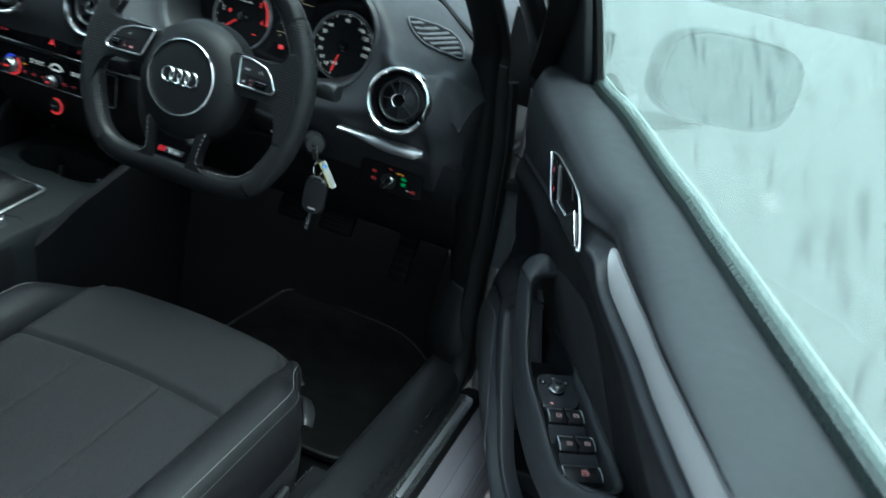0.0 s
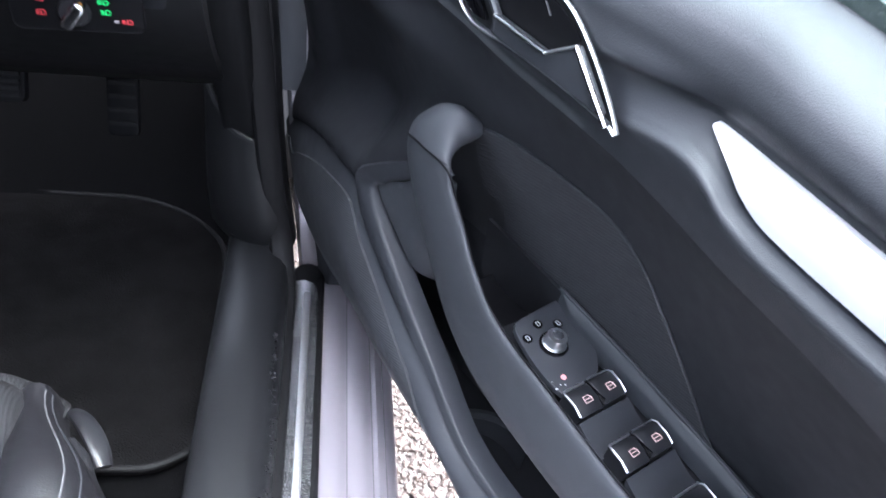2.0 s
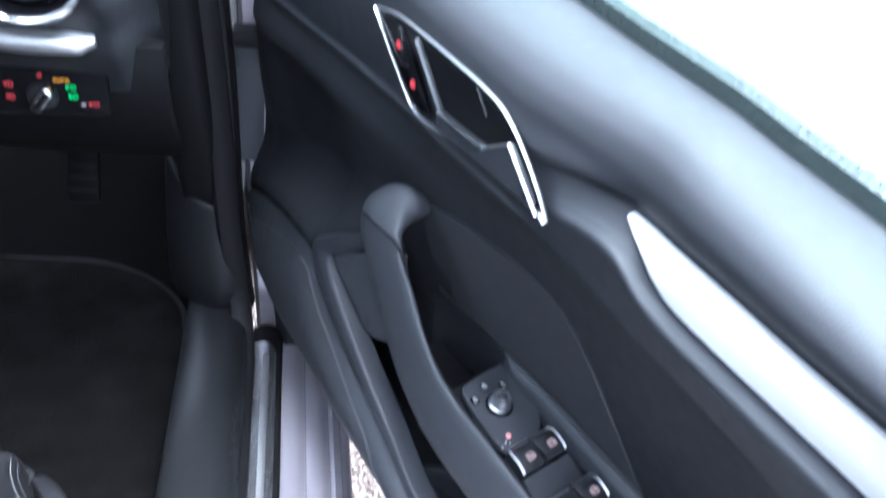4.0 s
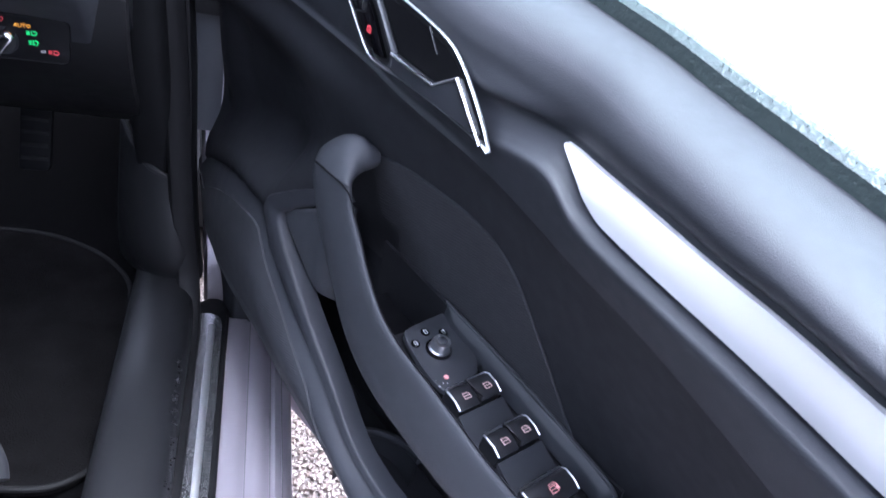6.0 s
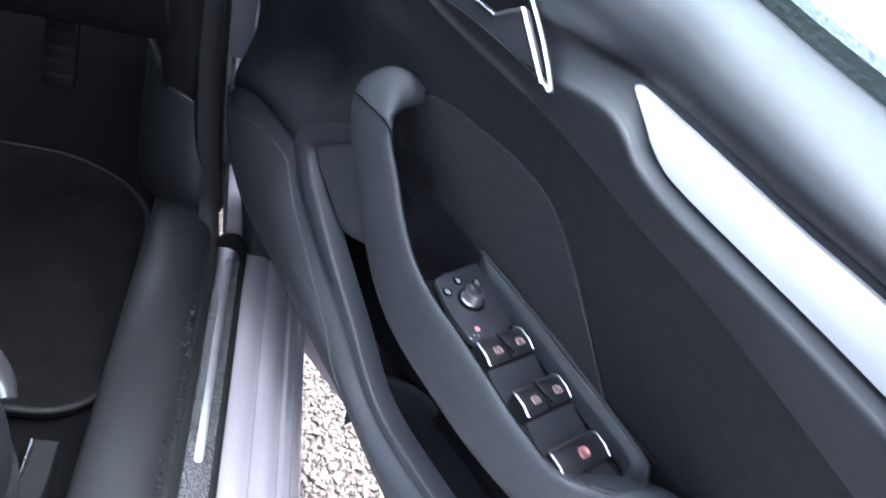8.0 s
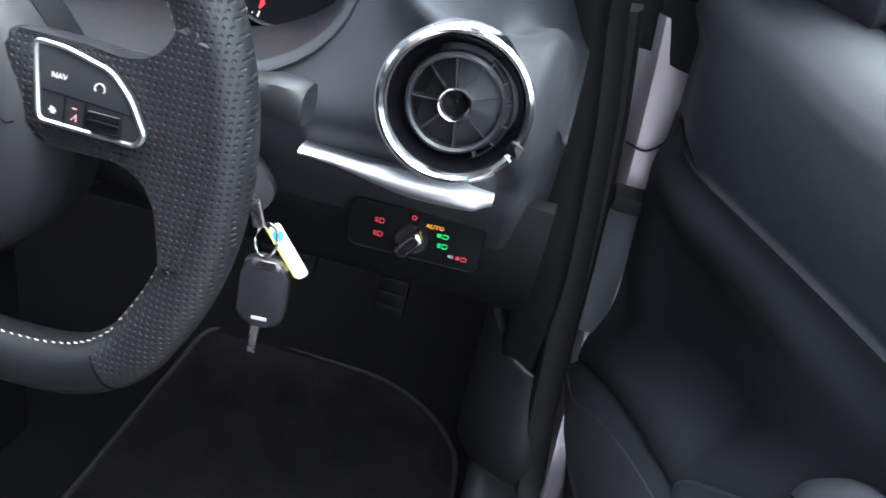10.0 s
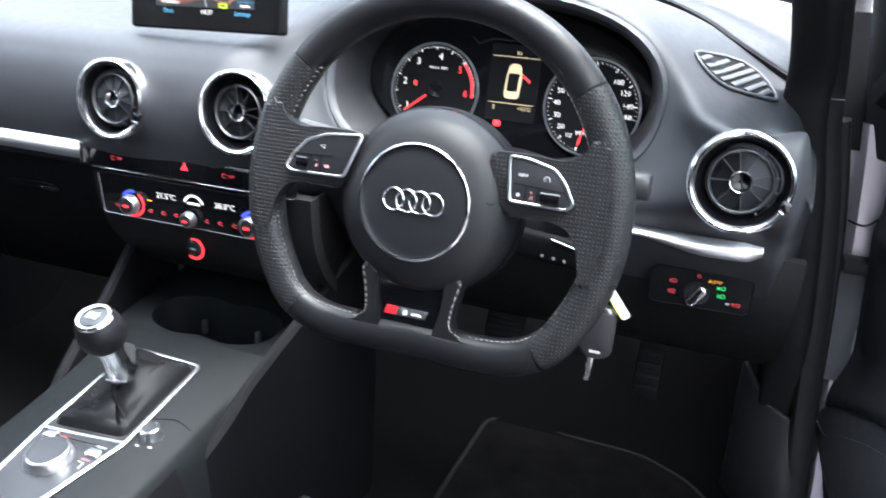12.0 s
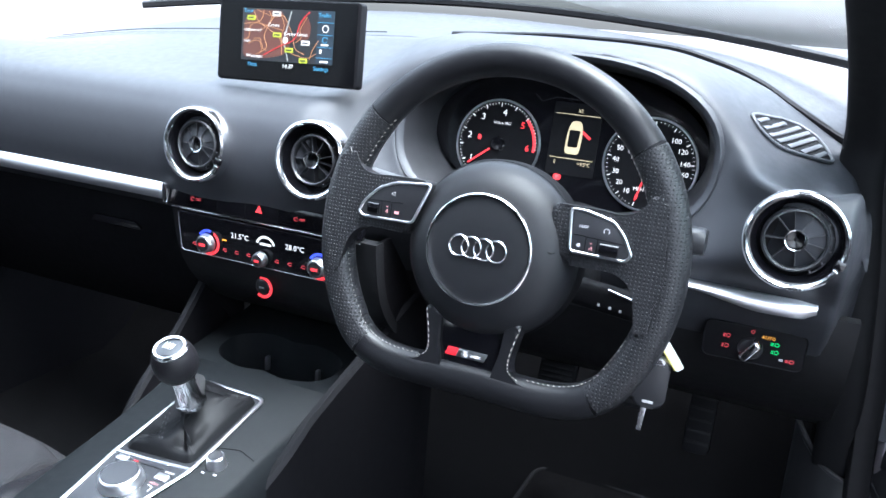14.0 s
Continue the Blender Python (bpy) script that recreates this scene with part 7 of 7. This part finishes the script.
part("menu_print", join(bar(0.0575, -0.005, 0.011, 0.002, rm @ at(0, 0, 0.0004)), bar(0.052, -0.013, 0.003, 0.005, rm @ at(0, 0, 0.0004)), bar(0.0575, -0.0255, 0.012, 0.0024, rm @ at(0, 0, 0.0004))), MAPTEXT, side)
for text, a, b in (("Traffic", 0.0555, 0.0305), ("Tour", -0.0595, 0.0325), ("Dest.", -0.050, -0.0345), ("Settings", 0.054, -0.0345)):
    part("menu_word", writing(text, 0.0072, rm @ at(a, b, 0.0005)), SKYBLUE, road_map)
part("clock", writing("14:37", 0.0075, rm @ at(0.004, -0.0345, 0.0005)), MAPTEXT, road_map, "white clock reading")
part("screen_slot", slab(rounded(0.232, 0.024, 0.010), face((0.003, 0.203, 0.984), (1, 0, 0), (0, 1, 0.28)), 0.004, 0.001), PLASTIC_FINE, nav, "slot surround of the screen")

# ---- centre console and gear lever ----
CM = face((-0.018, 0.0, 0.56), (1, 0, 0), (0, 1, 0.17))
console = thing("centre_console", at(-0.018, 0.0, 0.30), "dark grey centre console between the seats", "centre console")
def side_of(y):
    l = lerp(y, [(-0.9, -0.105), (-0.10, -0.118), (0.05, -0.122), (0.15, -0.135), (0.30, -0.165)])
    r = lerp(y, [(-0.9, 0.09), (-0.10, 0.096), (0.05, 0.098), (0.12, 0.105), (0.20, 0.125), (0.30, 0.150)])
    return l, r


def console_ring(y):
    l, r = side_of(y)
    z = 0.56 + 0.17 * max(-0.2, y)
    return [(l - 0.014, y, 0.28), (l - 0.012, y, z - 0.03), (l - 0.004, y, z - 0.006), (l + 0.004, y, z), (r - 0.004, y, z), (r + 0.004, y, z - 0.006), (r + 0.014, y, z - 0.035), (r + 0.02, y, 0.28)]


part("console_body", loft([console_ring(y) for y in steps(-0.9, 0.165, 40)]), CONSOLE, console, "dark grey console body")
# side panels, and the wings below, are coloured dark for their shade
for s in (-1, 1):
    rings = []
    for y in steps(-0.9, -0.03, 16):
        l, r = side_of(y)
        z = 0.56 + 0.17 * max(-0.2, y)
        x = r + 0.006 if s > 0 else l - 0.006
        rings.append([(x + s * 0.018, y, 0.28), (x + s * 0.013, y, z - 0.045), (x + s * 0.001, y, z - 0.014), (x - s * 0.01, y, z - 0.02), (x - s * 0.01, y, 0.28)])
    part("side_panel", loft(rings), DARK, console, "lower side of the console, coloured dark for its shade")
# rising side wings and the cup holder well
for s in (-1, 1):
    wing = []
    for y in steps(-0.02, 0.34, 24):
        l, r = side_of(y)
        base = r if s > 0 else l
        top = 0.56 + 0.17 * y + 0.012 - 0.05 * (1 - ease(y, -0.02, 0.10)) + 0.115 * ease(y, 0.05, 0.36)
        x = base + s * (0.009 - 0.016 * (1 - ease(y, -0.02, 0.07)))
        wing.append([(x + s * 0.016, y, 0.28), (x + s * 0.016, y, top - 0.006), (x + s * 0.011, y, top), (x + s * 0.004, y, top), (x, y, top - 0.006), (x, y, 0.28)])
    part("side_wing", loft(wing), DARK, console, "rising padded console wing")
part("well_floor", box((-0.13, 0.165, 0.50), (0.105, 0.40, 0.51)), DARK, console)


def well_at(a, t):
    """Console top round the two-lobed cup well, then down its wall."""
    c, s = math.cos(a), math.sin(a)
    x = -0.016 + 0.098 * math.copysign(abs(c) ** 0.75, c)
    y = 0.218 + 0.048 * (1 - 0.16 * math.exp(-((x + 0.016) / 0.022) ** 2)) * math.copysign(abs(s) ** 0.8, s)
    if t <= 1:
        ox, oy = min(0.132, max(-0.150, -0.016 + 0.4 * c)), min(0.335, max(0.160, 0.218 + 0.4 * s))
        x, y = ox + (x - ox) * t, oy + (y - oy) * t
        return Vector((x, y, 0.5595 + 0.17 * y))
    d = t - 1
    return Vector((x * (1 - 0.04 * d) - 0.0006 * d, 0.218 + (y - 0.218) * (1 - 0.05 * d), 0.5595 + 0.17 * y - 0.085 * d))


for cx, cy in ((-0.060, 0.216), (0.030, 0.216)):
    cup = part("cup_holder", lathe([(0.0, 0.001), (0.036, 0.001), (0.0395, 0.004), (0.0405, 0.030), (0.042, 0.030), (0.042, 0.0)], at(cx, cy, 0.511), 32), DARK, console, "round dark cup holder")
    part("spring_tab", box((cx - 0.003, cy + 0.030, 0.552), (cx + 0.003, cy + 0.038, 0.574), 0.002), SATIN, cup)
part("well_deck", sheet(well_at, steps(0, 2 * math.pi, 72), [0, 0.3, 0.6, 0.9, 0.97, 1, 1.03, 1.3, 2.0]), CONSOLE, console, "console top round the cup holders", sharp=50)
part("cubby_back", sheet(lambda x, t: Vector((x, 0.34 + 0.02 * t, 0.52 + 0.16 * t)), steps(-0.17, 0.16, 6), steps(0, 1, 4), (0, 0.01, 0)), DARK, console)
plate_outline = soften([(-0.055, 0.121), (0.049, 0.119), (0.0560, -0.034), (0.030, -0.150), (-0.040, -0.155), (-0.052, -0.044)], 0.010, 4)
gp = part("gear_plate", slab(plate_outline, CM, 0.0022, 0.0008), PLASTIC_FINE, console, "satin black gear surround")
part("plate_edge", sweep([CM @ Vector((a, b, 0.002)) for a, b in plate_outline], oval(0.0054, 0.004, 8), closed=True), SATIN, gp, "bright edge of the surround")
part("cross_bar", sweep([CM @ Vector((a, b, 0.0026)) for a, b in ((-0.051, -0.0435), (0.0, -0.040), (0.054, -0.034))], oval(0.0042, 0.004, 8)), SATIN, gp, "bright cross bar")
# rotary media control
mm = CM @ at(-0.004, -0.083, 0.002)
media = part("media_dial", lathe([(0.0, 0.013), (0.0205, 0.0128), (0.0225, 0.0122), (0.0240, 0.011), (0.0262, 0.003), (0.0268, 0.0)], mm, 44), SATIN, console, "large silver rotary dial")
part("dial_top", lathe([(0.0, 0.0136), (0.0205, 0.0134), (0.0212, 0.0128)], mm, 40), PLASTIC_FINE, media, "black dial top")
for a, b, w in ((-0.031, -0.052, 0.016), (0.036, -0.060, 0.016)):
    key = part("rocker_key", slab(rounded(w, 0.011, 0.002), CM @ at(a, b, 0.002), 0.004, 0.0015), SATIN, console, "silver rocker key")
part("media_print", writing("RADIO", 0.0042, CM @ pose(0.038, -0.049, 0.0026, 0, 0, 0)), MARK, gp)
part("media_print", writing("MEDIA", 0.0042, CM @ pose(0.034, -0.071, 0.0026, 0, 0, 0)), PINK, gp)
part("red_lamp", bar(-0.014, -0.049, 0.006, 0.0018, CM @ at(0, 0, 0.0024)), RED, gp)
part("plate_groove", strip([(-0.02, -0.0505), (0.028, -0.0475)], 0.0008, CM @ at(0, 0, 0.0023)), DARK, gp)
for s in (1, -1):
    part("corner_mark", strip([(s * 0.032 - 0.004, -0.075 + s * 0.0), (s * 0.032 + s * 0.004, -0.076), (s * 0.032 + s * 0.004, -0.084)], 0.001, CM @ at(0, 0, 0.0024)), MARK, gp)
vm = CM @ at(0.076, -0.012, 0.0)
vol = part("volume_knob", lathe([(0.0, 0.0145), (0.009, 0.0143), (0.0105, 0.013), (0.0118, 0.002), (0.0122, 0.0)], vm, 32), SATIN, console, "small silver volume knob")
part("knob_top", lathe([(0.0, 0.0149), (0.0088, 0.0147)], vm, 28), PLASTIC_FINE, vol)
part("skip_print", join(bar(0.070, -0.030, 0.004, 0.0022, CM @ at(0, 0, 0.0006)), bar(0.086, -0.028, 0.004, 0.0022, CM @ at(0, 0, 0.0006))), MARK, console)
part("console_seam", strip([(0.05, 0.012), (0.085, 0.022), (0.112, 0.012)], 0.0008, CM @ at(0, 0, 0.0005)), DARK, console)

gear = thing("gear_lever", at(-0.005, 0.03, 0.56), "gear lever with a chrome-capped leather knob and gaiter", "gear lever")
rings = []
for k, (t, z) in enumerate([(t, lerp(t, [(0, 0.0), (0.06, 0.009), (0.2, 0.013), (0.45, 0.018), (0.7, 0.028), (0.88, 0.044), (1.0, 0.060)])) for t in [0, 0.03, 0.06] + steps(0.1, 1.0, 16)]):
    base = [CM @ Vector((a, b, 0.002)) for a, b in soften([(-0.050, 0.114), (0.044, 0.112), (0.050, -0.027), (-0.046, -0.036)], 0.012, 8)]
    base = [base[i].lerp(base[(i + 1) % len(base)], f) for i in range(len(base)) for f in ((0.0, 0.25, 0.5, 0.75) if (base[i] - base[(i + 1) % len(base)]).length > 0.02 else (0.0,))]
    top = Vector((-0.006, 0.020, 0.56))
    n = len(base)
    ring = []
    for i, p in enumerate(base):
        a = 2 * math.pi * i / n
        q = Vector((top.x + 0.016 * math.cos(a + 0.7), top.y + 0.016 * math.sin(a + 0.7), p.z))
        r = p.lerp(q, t)
        fold = (0.0045 * math.sin(5 * a + 2.2 * t) + 0.0032 * math.sin(11 * a - 3.5 * t + 1.0)) * math.sin(math.pi * min(1, 1.1 * t))
        r += (q - p).normalized() * fold
        r.z += z + (0.003 * math.sin(3 * a) + 0.0035 * math.sin(7 * a + 6 * t) + 0.002 * math.sin(13 * a - 8 * t)) * math.sin(math.pi * t)
        ring.append(r)
    rings.append(ring)
gaiter = part("gaiter", loft(rings), GAITER, gear, "black leather gear gaiter", sharp=70)
LM = face((-0.006, 0.018, 0.612), (1, 0, 0), (0, 1, 0.42))
part("collar", lathe([(0.0190, -0.002), (0.0194, 0.003), (0.0178, 0.007), (0.0158, 0.014), (0.0150, 0.030), (0.0162, 0.050)], LM, 32), CHROME, gear, "chrome collar")
part("knob", lathe([(0.0150, 0.045), (0.0212, 0.049), (0.0255, 0.057), (0.0270, 0.066), (0.0262, 0.075), (0.0240, 0.083), (0.0212, 0.088)], LM, 36), LEATHER, gear, "black leather knob")
cap = part("knob_cap", lathe([(0.0216, 0.0855), (0.0215, 0.0895), (0.0190, 0.0920), (0.0162, 0.0915)], LM, 36), CHROME, gear, "chrome knob ring")
part("shift_disc", lathe([(0.0, 0.0935), (0.010, 0.093), (0.0155, 0.0915)], LM, 32), GLOSSY, cap, "gloss black shift disc")
part("shift_pattern", join(*[strip([(a, -0.005), (a, 0.005)], 0.0008, LM @ at(0, 0, 0.0936)) for a in (-0.006, -0.002, 0.002, 0.006)], strip([(-0.006, 0), (0.006, 0)], 0.0008, LM @ at(0, 0, 0.0936))), MARK, cap)
dashes = []
for off in (-0.0022, 0.0022):
    pts = curve_through([CM @ Vector((0.002 + off, -0.024, 0.014)), CM @ Vector((-0.002 + off, -0.012, 0.028)), CM @ Vector((0.002 + off, 0.0, 0.050)), CM @ Vector((0.004 + off, 0.006, 0.062))], 8)
    for p, q in list(zip(pts, pts[1:]))[::2]:
        dashes.append(sweep([p, q], oval(0.0007, 0.0007, 5), up=(1, 0.2, 0)))
    for k in range(6):
        dashes.append(sweep([CM @ Vector((0.010 + off, 0.100 - k * 0.006, 0.013 + k * 0.0012)), CM @ Vector((0.010 + off, 0.097 - k * 0.006, 0.0136 + k * 0.0012))], oval(0.0007, 0.0007, 5), up=(1, 0.2, 0)))
gs = part("gaiter_stitching", join(*dashes), THREAD, gear, "pale gaiter stitching")
gs["kind"] = "stuff"


# ---- front seats ----
def seat(x0, name, label, out):
    """Built about its own middle line; cushion front at y = 0.09."""
    ob = thing(name, at(x0, -0.25, 0.28), label, "car seat", "front seats")

    def cushion(u, v):
        """u: -1..1 across the middle panel, v: 0 front to 1 rear; it falls away to the rear"""
        y = 0.082 - 0.020 * u * u - v * 0.56
        z = 0.511 - 0.11 * v * (1 - 0.35 * v) - 0.035 * math.exp(-v * 30) - 0.004 * (1 - u * u) * ease(v, 0.1, 0.5)
        z -= 0.011 * math.exp(-((v - 0.34) / 0.010) ** 2)
        if v > 0.34:
            z -= 0.0035 * math.exp(-((abs(u) - 0.36) / 0.020) ** 2) * ease(v, 0.34, 0.37)
        z -= 0.016 * (1 - ease(v, 0.0, 0.10)) * ease(abs(u), 0.80, 1.0)
        return Vector((x0 + 0.010 + 0.180 * u, y, z - 0.008 * ease(abs(u), 0.93, 1.0)))

    part("cushion", sheet(cushion, steps(-1, -0.42, 10) + steps(-0.40, -0.32, 8) + steps(-0.28, 0.28, 8) + steps(0.32, 0.40, 8) + steps(0.42, 1, 10), steps(0, 0.30, 26) + steps(0.31, 0.37, 28) + steps(0.39, 1, 22), (0, 0, -0.07)), SEATCLOTH, ob, "grey ribbed cloth cushion", sharp=80)
    part("cushion_seam", tube([cushion(u, 0.34) + Vector((0, 0, 0.0016)) for u in steps(-1, 1, 24)], 0.0016, 6), LEATHER, ob, "dark cross seam")
    lip = [cushion(u, 0.0) + Vector((0, -0.006, -0.045)) for u in steps(-0.97, 0.97, 20)]
    part("cushion_front", sweep(lip, oval(0.06, 0.09, 14, 2.6)), SEATCLOTH, ob)

    def bolster_ring(y, s):
        f = ease(y, 0.060, -0.07)
        d = 0.082 - y
        zc = 0.466 - 0.075 * max(0.0, d) + 0.029 * f
        cx = x0 + 0.010 + s * (0.181 + 0.035 * f)
        w, h = 0.030 + 0.044 * f, 0.030 + 0.016 * f
        return [Vector((cx + s * a * w, y, zc + b * h)) for a, b in
                ((-0.45, -1.6), (-0.52, -0.2), (-0.40, 0.28), (-0.15, 0.52), (0.15, 0.56), (0.38, 0.40), (0.56, 0.05), (0.66, -0.5), (0.70, -1.3), (0.62, -2.0))]

    for s in (-1, 1):
        ys = [0.064, 0.060, 0.054, 0.046] + steps(0.036, -0.50, 30)
        rings = [bolster_ring(y, s) for y in ys]
        mid = sum(rings[0], Vector()) / 10
        rings[0] = [mid + (p - mid) * 0.55 for p in rings[0]]
        bol = part("bolster", loft(rings), LEATHER, ob, "black leather side bolster", sharp=60)
        for j, k in ((4, 0.75), (5, 0.55)):
            pts = [r[j].lerp(r[j + 1], k) + Vector((s * 0.0004, 0, 0.0005)) for r in rings[2:]]
            part("seam", tube(pts, 0.0007, 5), THREAD if j == 4 else TRIM_FINE, bol, "fine double seam")
    shield = []
    for y in steps(0.045, -0.50, 20):
        f = ease(y, 0.06, -0.06)
        x = x0 + 0.010 + out * (0.198 + 0.050 * f)
        top = 0.430 - 0.06 * max(0.0, 0.05 - y)
        low = 0.345 - 0.02 * f
        shield.append([(x - out * 0.02, y, top), (x + out * 0.010, y, top - 0.006), (x + out * 0.020, y, top - 0.03), (x + out * 0.020, y, low + 0.02), (x + out * 0.008, y, low), (x - out * 0.03, y, low)])
    part("side_shield", loft(shield), PLASTIC, ob, "black plastic seat shield", sharp=60)
    sm = face((x0 + 0.010 + out * 0.2695, -0.165, 0.372), (0, out, 0), (0, 0, 1))
    # raised dark oval painted for the shade of a recess
    part("shield_recess", slab(rounded(0.15, 0.034, 0.016, 6), sm, 0.002, 0.0008), DARK, ob, "dark oval plate for the shade in the shield recess")
    part("lift_lever", sweep(curve_through([(x0 + out * 0.286, -0.26, 0.365), (x0 + out * 0.290, -0.16, 0.372), (x0 + out * 0.287, -0.10, 0.378)], 6), oval(0.014, 0.022, 10, 2.5)), PLASTIC_FINE, ob, "black height lever")
    if out > 0:
        blade = [(0.590, 0.103, 0.392), (0.602, 0.090, 0.399), (0.616, 0.070, 0.402), (0.628, 0.050, 0.399), (0.634, 0.036, 0.393)]
        part("slide_paddle", sweep(curve_through(blade, 4), oval(0.022, 0.009, 12, 2.6), up=(0.3, 0.3, 1), scale=lambda t: (0.72 + 0.28 * math.sin(math.pi * t), 1)), PLASTIC_FINE, ob, "grey adjuster paddle")
    part("seat_base", box((x0 - 0.20, -0.55, 0.30), (x0 + 0.20, 0.02, 0.43), 0.02), DARK, ob)
    for s in (-1, 1):
        rl = part("rail", box((x0 + s * 0.272 - 0.012, -0.6, 0.285), (x0 + s * 0.272 + 0.012, 0.060, 0.312), 0.003), SHADED, ob, "dark seat rail")
        part("rail_edge", box((x0 + s * 0.272 - 0.0145, -0.6, 0.300), (x0 + s * 0.272 - 0.0125, 0.058, 0.3145), 0.0005), KEYSTEEL, rl, "bright steel rail edge")
    return ob


seat(0.39, "driver_seat", "driver's seat with grey ribbed cloth and black leather bolsters", 1)
far_seat = seat(-0.405, "passenger_seat", "passenger seat with grey ribbed cloth and black leather bolsters", -1)
far_seat.location.y -= 0.055
far_seat.location.z -= 0.008
